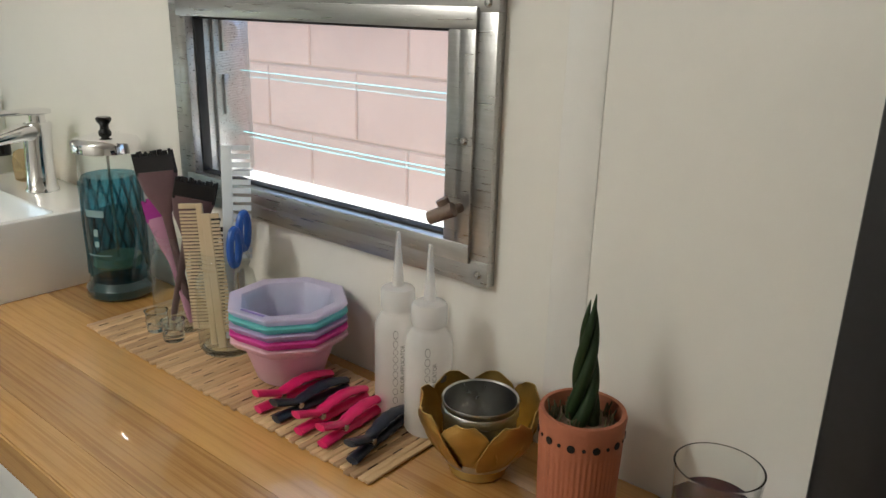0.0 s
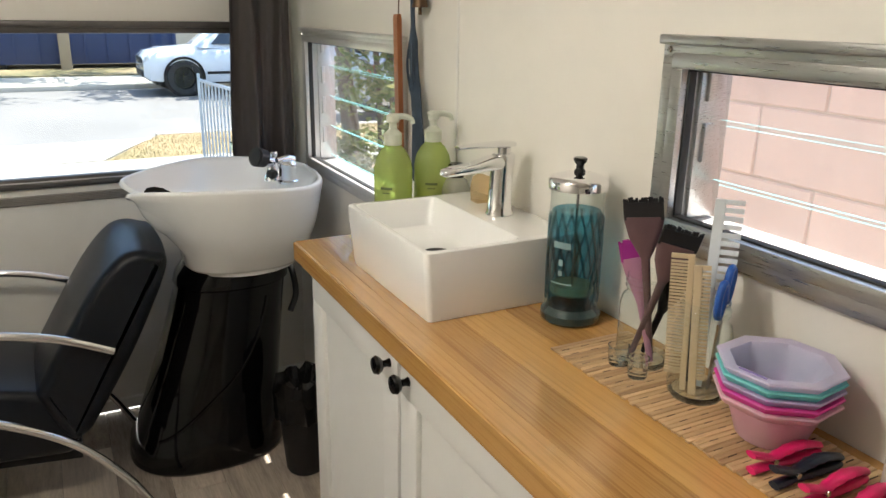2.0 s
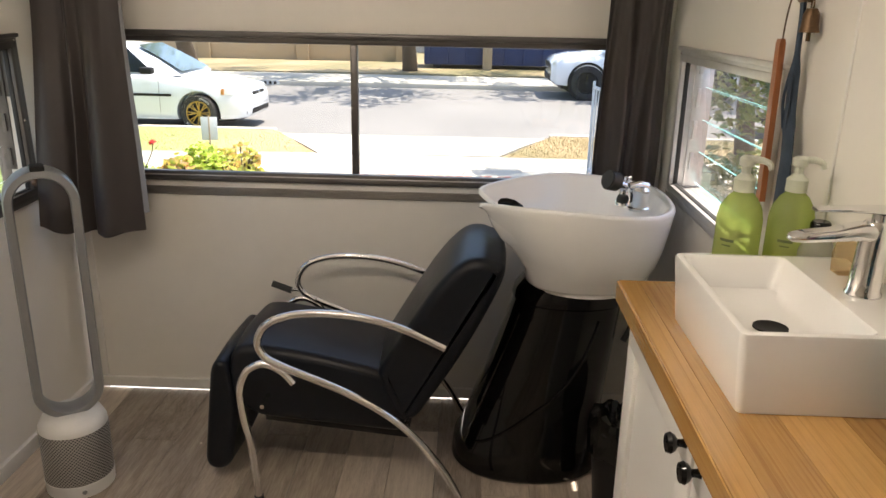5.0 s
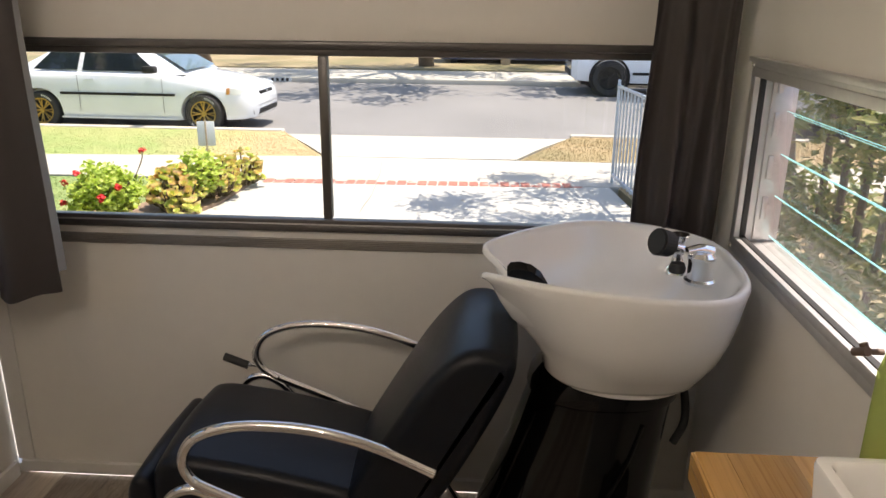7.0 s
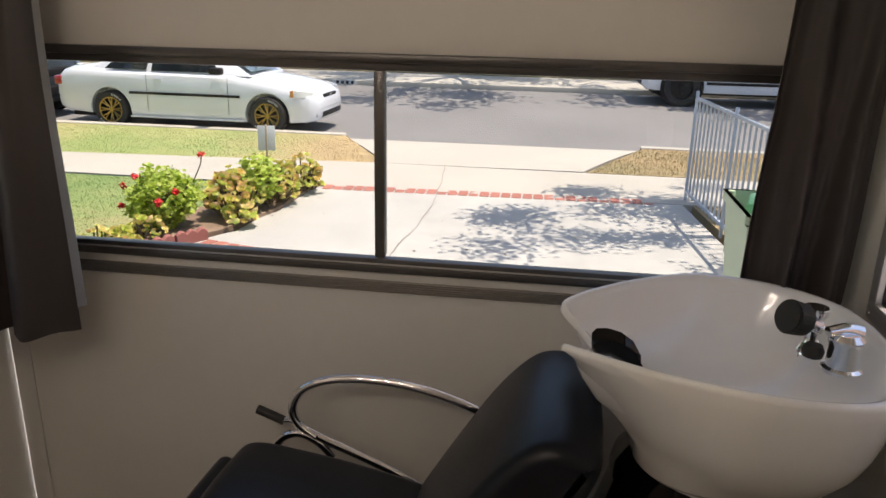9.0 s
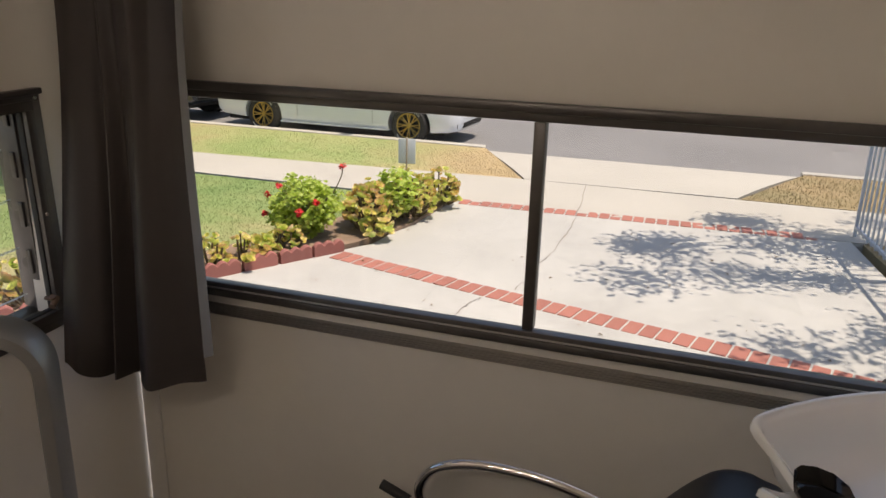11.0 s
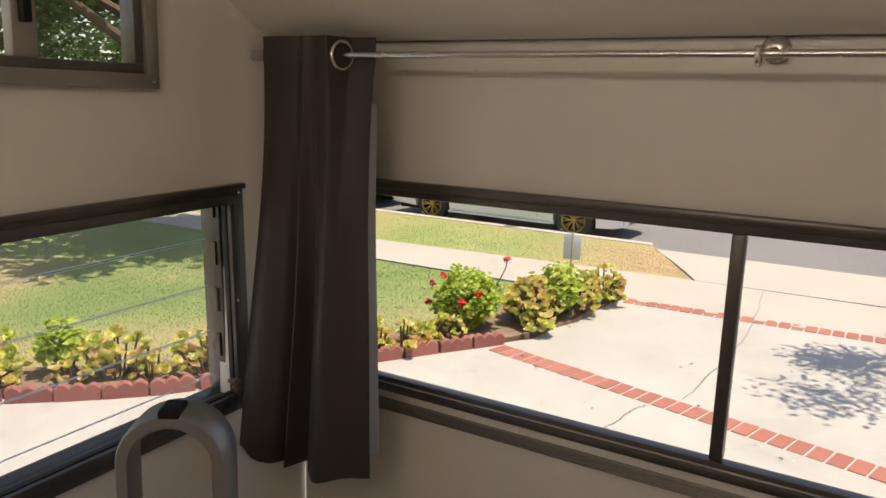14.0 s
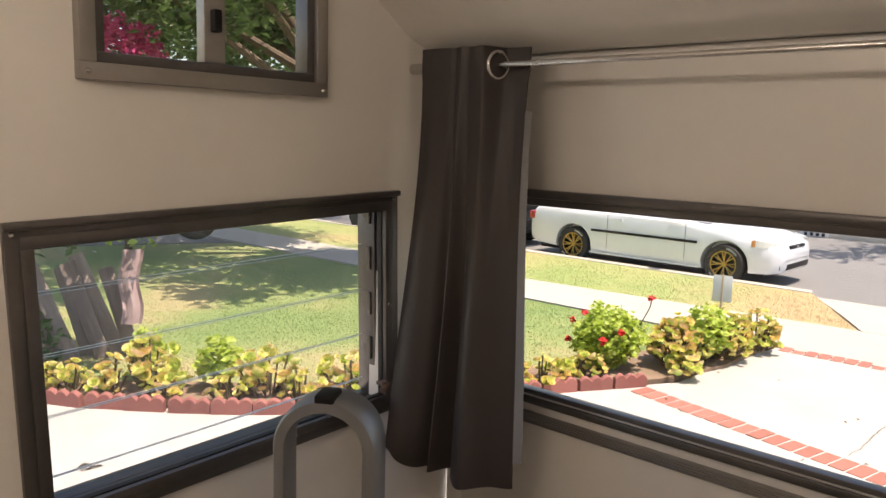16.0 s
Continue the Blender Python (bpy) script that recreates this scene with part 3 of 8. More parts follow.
# apron sloping to the street
bm = bmesh.new()
rings = []
for k in range(9):
    t = k / 8
    y = 7.47 + 2.12 * t
    z = G + 0.004 + (ROAD + 0.012 - G) * t * t
    l, r = -2.70 - 1.08 * t, -0.26 + 0.85 * t
    rings.append([bm.verts.new((l + (r - l) * i / 6, y + 0.05 * i / 6, z)) for i in range(7)])
skin(bm, rings, closed=False)
ap = bmesh.ops.extrude_face_region(bm, geom=bm.faces[:])["geom"]
bmesh.ops.translate(bm, verts=[v for v in ap if isinstance(v, bmesh.types.BMVert)], vec=(0, 0, -0.12))
solid("driveway_apron", bm, SIDEWALK, "pale concrete apron sloping to the street", "pavement", kind="structure")
for nm, x0, x1, xs in (("kerb_left", -60, -3.78, 1), ("kerb_right", 0.6, 60, 0)):
    solid(nm, boxm(x0, x1, 9.38, 9.56, -0.7, G + 0.012, bevel=0.02), SIDEWALK, "concrete kerb along the street", "kerb", kind="structure")
solid("kerb_far", boxm(-80, 80, 17.55, 17.75, -0.7, G + 0.02, bevel=0.02), SIDEWALK, "far concrete kerb in tree shade", "kerb", kind="structure")
solid("far_sidewalk", boxm(-80, 80, 17.75, 20.2, -0.7, G + 0.015), SIDEWALK, "far concrete sidewalk and driveways", "pavement", kind="structure", smooth=0)
solid("far_yard", boxm(-80, 80, 20.2, 60, -0.7, G + 0.05), FAR_LAND, "dry front yard across the street", "yard", kind="structure", smooth=0)


def grass(name, pts, n, zbase, size, material, label, dens=lambda x, y: 1.0):
    """A lawn: a slab with thousands of blades on it."""
    land = solid(name, slab(bmesh.new(), pts, -0.7, zbase), material, label, "lawn", kind="structure", smooth=0)
    xs, ys = [p[0] for p in pts], [p[1] for p in pts]
    def inside(x, y):
        c = False
        for (x1, y1), (x2, y2) in zip(pts, pts[1:] + pts[:1]):
            if (y1 > y) != (y2 > y) and x < (x2 - x1) * (y - y1) / (y2 - y1) + x1:
                c = not c
        return c
    V, F = [], []
    while len(F) < n:
        x, y = rng.uniform(min(xs), max(xs)), rng.uniform(min(ys), max(ys))
        if not inside(x, y) or rng.random() > dens(x, y):
            continue
        a, h = rng.uniform(0, 6.28), size * rng.uniform(0.5, 1.2)
        dx, dy, lean = math.cos(a) * 0.004, math.sin(a) * 0.004, rng.uniform(-0.6, 0.6) * h
        k = len(V)
        V += [(x - dx, y - dy, zbase - 0.005), (x + dx, y + dy, zbase - 0.005), (x - dy * lean * 420, y + dx * lean * 420, zbase + h)]
        F.append((k, k + 1, k + 2))
    me = bpy.data.meshes.new("grass")
    me.from_pydata(V, [], F)
    me.materials.append(material)
    tagged(new("grass", me), "short patchy green and straw grass", "grass", kind="stuff")


near = lambda x, y: min(1.0, 14.0 / (4 + (x + 4.5) ** 2 + 0.3 * (y - 4) ** 2))
grass("lawn", [(-30, -6), (-8.5, -6), (-6.75, 0.55), (-6.3, 1.05), (-5.35, 1.95), (-4.55, 3.2), (-4.1, 4.4), (-3.75, 5.3), (-3.32, 6.08), (-30, 5.95)], 120000, G - 0.01, 0.017, LAWN, "patchy green lawn with straw spots", near)
grass("parkway_lawn", [(-40, 7.12), (-7, 7.18), (-2.74, 7.5), (-3.74, 9.37), (-40, 9.37)], 45000, G - 0.004, 0.016, DRY_LAWN, "half-dry grass strip between sidewalk and kerb", lambda x, y: min(1, 3 / (1 + (x + 4) ** 2 * 0.1)))
grass("dry_lawn", [(-0.22, 7.53), (14, 7.53), (14, 9.37), (0.62, 9.37)], 14000, G - 0.004, 0.035, STRAW, "straw-dry grass strip", lambda x, y: min(1, 3 / (1 + (x - 1) ** 2 * 0.2)))
grass("neighbour_yard", [(0.92, -4), (14, -4), (14, 6.22), (0.80, 6.2), (0.98, 4.6)], 9000, G - 0.01, 0.04, STRAW, "dry shaded yard beyond the metal fence", lambda x, y: 1.0 if x < 3 and y > 3 else 0.05)

# brick courses let into the driveway
brick = data("brick", boxm(-0.049, 0.049, -0.098, 0.098, -0.05, 0.005, bevel=0.003, seg=1), BRICK)
for (ax, ay), (bx, by) in (((-3.08, 6.06), (0.42, 6.16)), ((-3.46, 3.90), (0.80, 2.86))):
    L = math.hypot(bx - ax, by - ay)
    n = int(L / 0.112)
    ang = math.degrees(math.atan2(by - ay, bx - ax))
    for k in range(n):
        t = (k + 0.5) / n
        piece("brick", brick, driveway, pose(ax + (bx - ax) * t, ay + (by - ay) * t, G + rng.uniform(-0.002, 0.003), rng.uniform(-0.6, 0.6), rng.uniform(-0.6, 0.6), ang + rng.uniform(-1, 1)))
# cracks and joints
CRACK = mat("crack_dirt", (0.19, 0.165, 0.14), 0.95, var=0.3, scale=30)
def crack(pts, w, name):
    bm = bmesh.new()
    line = spline(pts, 10)
    L, R = [], []
    for i, p in enumerate(line):
        ww = w * rng.uniform(0.4, 1.3)
        p = p + Vector((rng.uniform(-1, 1), rng.uniform(-1, 1), 0)) * w * 3.0
        L.append(bm.verts.new((p.x - ww, p.y, G + 0.0045)))
        R.append(bm.verts.new((p.x + ww, p.y, G + 0.0045)))
    skin(bm, [L, R], closed=False)
    part(name, bm, CRACK, driveway, "thin dark crack", smooth=0)
crack([(-1.94, 7.45, 0), (-1.81, 5.77, 0), (-1.81, 4.78, 0), (-1.86, 4.28, 0), (-1.86, 4.0, 0), (-1.89, 3.68, 0)], 0.004, "crack")
crack([(-2.08, 3.42, 0), (-2.13, 3.27, 0), (-2.15, 3.04, 0), (-2.18, 2.94, 0), (-2.16, 2.86, 0)], 0.004, "crack")
crack([(-4.95, 0.32, 0), (-5.0, 0.26, 0), (-5.05, 0.28, 0)], 0.012, "stain")
DEAD_LEAF = mat("dead_leaf", (0.20, 0.13, 0.07), 0.9, var=0.3)
V, F = [], []
for k in range(70):
    x, y, a, s = rng.uniform(-3.6, 0.6), rng.uniform(2.2, 6.0), rng.uniform(0, 6.28), rng.uniform(0.008, 0.022)
    c, d, i = math.cos(a) * s, math.sin(a) * s, len(V)
    V += [(x - c, y - d, G + 0.006), (x + d * 0.4, y - c * 0.4, G + 0.012), (x + c, y + d, G + 0.007), (x - d * 0.4, y + c * 0.4, G + 0.014)]
    F.append((i, i + 1, i + 2, i + 3))
me = bpy.data.meshes.new("fallen_leaves")
me.from_pydata(V, [], F)
me.materials.append(DEAD_LEAF)
tagged(new("fallen_leaves", me), "scattered dry leaves on the driveway", "leaves", kind="stuff")

# planting bed with scalloped edging
EDGE_LINE = spline([(-6.65, 0.38, 0), (-6.0, 0.66, 0), (-4.86, 1.66, 0), (-3.96, 3.20, 0), (-3.50, 3.95, 0)], 40)
bm = bmesh.new()
bed_in = [(-6.7, 0.42), (-6.0, 0.72), (-4.9, 1.70), (-4.0, 3.24), (-3.42, 4.2), (-3.2, 5.0), (-3.16, 6.0), (-3.32, 6.04), (-3.75, 5.3), (-4.1, 4.4), (-4.55, 3.2), (-5.35, 1.95), (-6.3, 1.05), (-6.8, 0.6)]
slab(bm, bed_in, -0.7, G + 0.03)
bed = solid("planting_bed", bm, SOIL, "bare brown soil of the planting bed", "soil", kind="structure", smooth=0)
edging = thing("garden_edging", "scalloped red concrete garden edging along the bed", "edging", pose(0, 0, G))
bm = bmesh.new()
n = 19
top = [(-0.14 + 0.28 * k / (n - 1), 0.086 + 0.030 * abs(math.sin(3 * math.pi * k / (n - 1)))) for k in range(n)]
rings = [[bm.verts.new((u, y, z)) for (y, z) in ((-0.024, -0.03), (-0.024, zt - 0.012), (-0.012, zt), (0.012, zt), (0.024, zt - 0.012), (0.024, -0.03))] for u, zt in top]
skin(bm, rings, caps=True)
scallop = data("edging_stone", bm, EDGING)
acc, last = 0.0, None
for p, q in zip(EDGE_LINE, EDGE_LINE[1:]):
    acc += (q - p).length
    if last is None or acc > 0.285:
        acc = 0.0
        d = q - p
        last = piece("edging_stone", scallop, edging, pose(p.x, p.y, 0, rng.uniform(-4, 4), rng.uniform(-3, 3), math.degrees(math.atan2(d.y, d.x)) + rng.uniform(-4, 4)))


# ---- plants ----
def leaf_mat(name, a, b_, c):
    m, nt, b = shader(name)
    geo = nt.nodes.new("ShaderNodeNewGeometry")
    col = ramp(nt, geo.outputs["Random Per Island"], [(0.1, a), (0.5, b_), (0.9, c)])
    nt.links.new(mixc(nt, col, ramp(nt, noise_tex(nt, coords(nt), 18), [(0.3, tone(a, 0.7)), (0.7, c)]), 0.3), b.inputs["Base Color"])
    b.inputs["Roughness"].default_value = 0.45
    tl, mx = nt.nodes.new("ShaderNodeBsdfTranslucent"), nt.nodes.new("ShaderNodeMixShader")
    nt.links.new(col, tl.inputs[0])
    mx.inputs[0].default_value = 0.45
    nt.links.new(b.outputs[0], mx.inputs[1])
    nt.links.new(tl.outputs[0], mx.inputs[2])
    nt.links.new(mx.outputs[0], nt.nodes["Material Output"].inputs["Surface"])
    return m


GERANIUM = leaf_mat("geranium_leaf", (0.32, 0.45, 0.05), (0.48, 0.60, 0.09), (0.62, 0.70, 0.18))


def rosette_mat(name, heart, mid, tip):
    """Fleshy leaves: green-yellow heart, warm tips, each rosette a little different."""
    m, nt, b = shader(name)
    tc, ln, info, ad = (nt.nodes.new("ShaderNode" + k) for k in ("TexCoord", "VectorMath", "ObjectInfo", "Math"))
    ln.operation, ad.operation = "LENGTH", "MULTIPLY_ADD"
    nt.links.new(tc.outputs["Object"], ln.inputs[0])
    ad.inputs[1].default_value = 0.065
    nt.links.new(info.outputs["Random"], ad.inputs[0])
    nt.links.new(ln.outputs["Value"], ad.inputs[2])
    col = ramp(nt, ad.outputs[0], [(0.04, heart), (0.10, mid), (0.155, tip)])
    nt.links.new(col, b.inputs["Base Color"])
    b.inputs["Roughness"].default_value = 0.4
    tl, mx = nt.nodes.new("ShaderNodeBsdfTranslucent"), nt.nodes.new("ShaderNodeMixShader")
    nt.links.new(col, tl.inputs[0])
    mx.inputs[0].default_value = 0.35
    nt.links.new(b.outputs[0], mx.inputs[1])
    nt.links.new(tl.outputs[0], mx.inputs[2])
    nt.links.new(mx.outputs[0], nt.nodes["Material Output"].inputs["Surface"])
    return m


AEONIUM = rosette_mat("aeonium_leaf", (0.46, 0.62, 0.10), (0.72, 0.72, 0.20), (0.84, 0.50, 0.24))
AEONIUM_PALE = rosette_mat("aeonium_pale", (0.56, 0.74, 0.16), (0.90, 0.85, 0.34), (0.90, 0.60, 0.40))
TREE_LEAF = leaf_mat("tree_leaf", (0.05, 0.10, 0.03), (0.09, 0.16, 0.045), (0.15, 0.24, 0.08))
HEDGE_LEAF = leaf_mat("hedge_leaf", (0.10, 0.15, 0.03), (0.20, 0.25, 0.06), (0.38, 0.36, 0.14))
PINK_LEAF = leaf_mat("bougainvillea", (0.45, 0.03, 0.16), (0.6, 0.06, 0.22), (0.65, 0.15, 0.3))
RED_PETAL = mat("red_petal", (0.62, 0.02, 0.02), 0.6, var=0.2, scale=40)
BARK = mat("bark", (0.12, 0.085, 0.06), 0.9, var=0.3, scale=10, bump=0.8, bscale=30, stretch=(4, 4, 0.6))
STALK = mat("stalk", (0.13, 0.10, 0.05), 0.8, var=0.2)


def leaf_cloud(places, size, flat=0.5, ratio=0.6, normal_up=0.5, r=rng):
    """Many single leaves, each a folded diamond, as one mesh."""
    V, F = [], []
    for p in places:
        s = size * r.uniform(0.6, 1.25)
        d = Vector((r.uniform(-1, 1), r.uniform(-1, 1), r.uniform(-flat, flat)))
        d = (d if d.length > 0.1 else Vector((1, 0, 0))).normalized()
        up = Vector((r.uniform(-1, 1), r.uniform(-1, 1), normal_up + r.random())).normalized()
        w = d.cross(up)
        w = (w if w.length > 0.1 else Vector((0, 1, 0))).normalized() * s * ratio * 0.5
        d *= s * 0.5
        up = w.cross(d).normalized() * s * 0.12
        p, i = Vector(p), len(V)
        V += [p - d, p + w + up, p + d, p - w + up]
        F += [(i, i + 1, i + 2), (i, i + 2, i + 3)]
    me = bpy.data.meshes.new("leaves")
    me.from_pydata([tuple(v) for v in V], [], F)
    return me


def blob_points(c, rad, n, r=rng, shell=0.55):
    """Points in an uneven ball with gaps."""
    out = []
    while len(out) < n:
        v = Vector((r.gauss(0, 1), r.gauss(0, 1), r.gauss(0, 1))).normalized()
        k = noise.noise(v * 2.3 + Vector(c)) * 0.35 + 0.85
        if noise.noise(v * 5 + Vector(c) * 3) < -0.25:
            continue
        rr = (shell + (1 - shell) * r.random()) * k
        out.append(Vector(c) + Vector((v.x * rad[0], v.y * rad[1], v.z * rad[2])) * rr)
    return out


def bush_part(name, me, material, parent, label=""):
    me.materials.append(material)
    ob = new(name, me)
    ob.parent = parent
    return tagged(ob, label)


# geranium
ger = thing("geranium_bush", "round green geranium with a few red flowers", "plant", pose(-3.90, 4.18, G))
bush_part("foliage", leaf_cloud(blob_points((0, 0, 0.29), (0.35, 0.35, 0.29), 4200), 0.046, 0.5, 0.95), GERANIUM, ger)
bm = bmesh.new()
for k in range(7):
    a = k * 0.9
    tube(bm, spline([(0.03 * math.cos(a), 0.03 * math.sin(a), 0), (0.12 * math.cos(a), 0.12 * math.sin(a), 0.2), (0.22 * math.cos(a), 0.22 * math.sin(a), 0.40)], 4), 0.008, 6)
part("stems", bm, STALK, ger)
for x, y, z in ((-0.12, -0.22, 0.52), (-0.24, -0.20, 0.42), (0.12, -0.31, 0.33), (0.22, -0.20, 0.40), (0.27, 0.2, 0.64), (-0.30, -0.16, 0.24)):
    me = leaf_cloud(blob_points((x, y, z), (0.035, 0.035, 0.03), 26), 0.035, 0.5, 0.9)
    bush_part("flower", me, RED_PETAL, ger, "red geranium flower head")
part("flower_stalk", tube(bmesh.new(), spline([(0.2, 0.15, 0.4), (0.26, 0.19, 0.55), (0.27, 0.2, 0.63)], 5), 0.005, 6), STALK, ger)


def rosette_mesh(name, material, seed, rows=4, lift=0.5):
    """A succulent rosette of spoon-shaped leaves, about 0.1 m in radius."""
    r = random.Random(seed)
    bm = bmesh.new()
    for ringn in range(rows):
        k = 11 - ringn * 2
        L, tilt = 0.10 - 0.02 * ringn, 0.25 + 0.28 * ringn + lift * 0.2
        for i in range(k):
            a = 2 * math.pi * (i + 0.5 * (ringn % 2)) / k + r.uniform(-0.1, 0.1)
            M = Matrix.Rotation(a, 4, "Z") @ Matrix.Rotation(-tilt, 4, "Y")
            w = L * 0.30
            pts = [(0.005, -0.006, 0), (0.005, 0.006, 0), (L * 0.6, w, 0.012), (L * 0.9, w * 0.7, 0.020), (L, 0, 0.028), (L * 0.9, -w * 0.7, 0.020), (L * 0.6, -w, 0.012)]
            vs = [bm.verts.new(M @ Vector(p)) for p in pts]
            c = bm.verts.new(M @ Vector((L * 0.6, 0, -0.004)))
            for x, y in zip(vs, vs[1:] + vs[:1]):
                bm.faces.new((x, y, c))
    return data(name, bm, material, smooth=60)


ROS = [rosette_mesh("rosette", AEONIUM, 1), rosette_mesh("rosette", AEONIUM_PALE, 2, 4, 0.9), rosette_mesh("rosette", AEONIUM, 3, 3)]


def succulent(label, m, w, d, hgt, n, size=1.0, seed=0):
    r = random.Random(seed)
    t = thing("succulent_clump", label, "plant", m, group="succulents in the bed")
    bm = bmesh.new()
    for k in range(n):
        a, q = r.uniform(0, 6.28), math.sqrt(r.random())
        x, y = w * q * math.cos(a), d * q * math.sin(a)
        z = hgt * (1 - 0.55 * q * q) * r.uniform(0.12, 1.05) + 0.03
        s = 0.46 * size * r.uniform(0.5, 1.3)
        piece("rosette", r.choice(ROS), t, Matrix.LocRotScale((x, y, z), Euler((r.uniform(-0.6, 0.6) - 0.35, r.uniform(-0.6, 0.6), r.uniform(0, 6.28))), (s, s, s)))
        if k % 3 == 0:
            tube(bm, [Vector((x * 0.5, y * 0.5, 0)), Vector((x * 0.75, y * 0.75, z * 0.5)), Vector((x, y, z + 0.01))], 0.008, 6)
    part("stems", bm, STALK, t)
    return t


succulent("tall yellow-green succulent rosettes at the drive's edge", pose(-3.50, 4.68, G + 0.03), 0.27, 0.30, 0.40, 190, 1.05, 1)
succulent("tall reddish succulent rosettes at the drive's edge", pose(-3.36, 5.25, G + 0.03), 0.27, 0.32, 0.42, 185, 1.0, 2)
succulent("orange-tipped succulent rosettes at the bed's far end", pose(-3.22, 5.78, G + 0.03), 0.21, 0.25, 0.34, 110, 1.0, 9)
succulent("low yellow-green succulent rosettes spilling onto the drive", pose(-3.34, 4.42, G + 0.02), 0.15, 0.15, 0.14, 34, 1.15, 10)
succulent("low pale succulent rosettes behind the edging", pose(-4.05, 3.42, G + 0.03), 0.24, 0.24, 0.18, 46, 0.95, 3)
succulent("low yellow succulent rosettes behind the edging", pose(-4.40, 2.85, G + 0.03), 0.25, 0.25, 0.22, 50, 1.0, 4)
succulent("orange-tipped succulent rosettes behind the edging", pose(-4.85, 2.15, G + 0.03), 0.26, 0.26, 0.28, 54, 1.1, 5)
succulent("orange-tipped succulent rosettes behind the edging", pose(-5.30, 1.72, G + 0.03), 0.24, 0.24, 0.30, 52, 1.2, 6)
succulent("large yellow succulent rosettes behind the edging", pose(-5.95, 1.15, G + 0.03), 0.28, 0.24, 0.34, 54, 1.3, 7)
for k in range(11):
    p = EDGE_LINE[int(len(EDGE_LINE) * (0.12 + 0.075 * k))]
    succulent(("low yellow-green", "low orange-tipped", "low pale")[k % 3] + " succulent rosettes lining the edging", pose(p.x - 0.13, p.y + 0.17, G + 0.02), 0.17, 0.15, 0.15 + 0.05 * (k % 3), 32, 0.9, 40 + k)
for x, y, s in ((-5.6, 1.5, 0.36), (-4.6, 2.6, 0.25), (-3.36, 4.95, 0.46), (-6.3, 1.3, 0.3)):
    g = thing("geranium_plant", "leafy light green plant among the succulents", "plant", pose(x, y, G + 0.03), group="leafy plants in the bed")
    bush_part("foliage", leaf_cloud(blob_points((0, 0, s * 0.62), (s * 0.55, s * 0.55, s * 0.55), int(700 * s + 150)), 0.07, 0.5, 0.9), GERANIUM, g)
    part("stem", tube(bmesh.new(), [Vector((0, 0, 0)), Vector((0.02, 0, s * 0.3)), Vector((0.0, 0.02, s * 0.7))], 0.012, 6), STALK, g)

# small sign on a stake
TAN_STAKE = mat("tan_stake_wood", (0.42, 0.33, 0.22), 0.8, var=0.15, scale=20)
SIGN = mat("sign_back", (0.62, 0.64, 0.63), 0.6, var=0.06)
sg = thing("yard_sign", "small pale grey yard sign on a thin stake", "sign", pose(-3.43, 5.38, G, 0, 0, 10))
part("stake", boxm(-0.008, 0.008, -0.006, 0.006, 0, 0.76, bevel=0.002), TAN_STAKE, sg)
part("board", boxm(-0.085, 0.085, 0.007, 0.012, 0.50, 0.745, bevel=0.002), SIGN, sg)


def tree(label, x, y, h, trunk_r, crown, leaves, size, seed, limbs=7, lean=(0, 0)):
    """Tapered trunk, limbs with twigs, and a crown of single leaves with gaps."""
    r = random.Random(seed)
    t = thing("tree", label, "tree", pose(x, y, G - 0.02))
    bm = bmesh.new()
    fork = h * 0.42
    tube(bm, spline([(0, 0, 0), (lean[0] * 0.3, lean[1] * 0.3, fork * 0.5), (lean[0] * 0.5, lean[1] * 0.5, fork), (lean[0], lean[1], h * 0.8)], 6), lambda s: trunk_r * (1.25 - 0.95 * s), 12)
    ends = []
    for k in range(limbs):
        a = 2 * math.pi * k / limbs + r.uniform(-0.3, 0.3)
        e = Vector((lean[0] + crown * 0.75 * math.cos(a), lean[1] + crown * 0.75 * math.sin(a), h * r.uniform(0.62, 0.95)))
        s = Vector((lean[0] * 0.5, lean[1] * 0.5, fork * r.uniform(0.85, 1.15)))
        mid = (s + e) / 2 + Vector((r.uniform(-0.2, 0.2), r.uniform(-0.2, 0.2), 0.15)) * crown * 0.4
        tube(bm, spline([s, mid, e], 6), lambda q: trunk_r * (0.45 - 0.36 * q), 8)
        ends += [e, mid, (e + mid) / 2]
        for j in range(3):
            e2 = e + Vector((r.uniform(-1, 1), r.uniform(-1, 1), r.uniform(-0.4, 0.6))) * crown * 0.45
            tube(bm, [mid.lerp(e, 0.6), (e + e2) / 2, e2], lambda q: trunk_r * (0.14 - 0.1 * q), 6)
            ends.append(e2)
    part("trunk", bm, BARK, t)
    pts = []
    per = leaves // len(ends)
    for e in ends:
        q = crown * r.uniform(0.22, 0.40)
        pts += blob_points(e, (q, q, q * 0.7), per, r, 0.2)
    bush_part("crown", leaf_cloud(pts, size, 0.5, 0.55, r=r), TREE_LEAF, t)
    return t


tree("leafy shade tree beside the driveway", 2.35, 5.6, 4.6, 0.10, 1.75, 13000, 0.078, 11, lean=(-0.45, -0.35))
tree("broad shade tree on the grass strip", -9.6, 7.95, 5.6, 0.2, 3.6, 20000, 0.19, 12, lean=(-0.9, -2.9))
tree("broad low-hanging tree behind the lawn", -16.5, 6.5, 5.6, 0.22, 4.2, 26000, 0.15, 22)
tree("broad shade tree behind the lawn", -15.5, 0.2, 7.5, 0.22, 4.3, 30000, 0.14, 13)
tree("street tree across the road", 5.5, 21.5, 7.0, 0.2, 4.4, 5200, 0.24, 14, lean=(0, -3.0))
tree("street tree across the road", -2.6, 21.5, 7.0, 0.2, 4.0, 5200, 0.24, 15, lean=(0, -3.2))
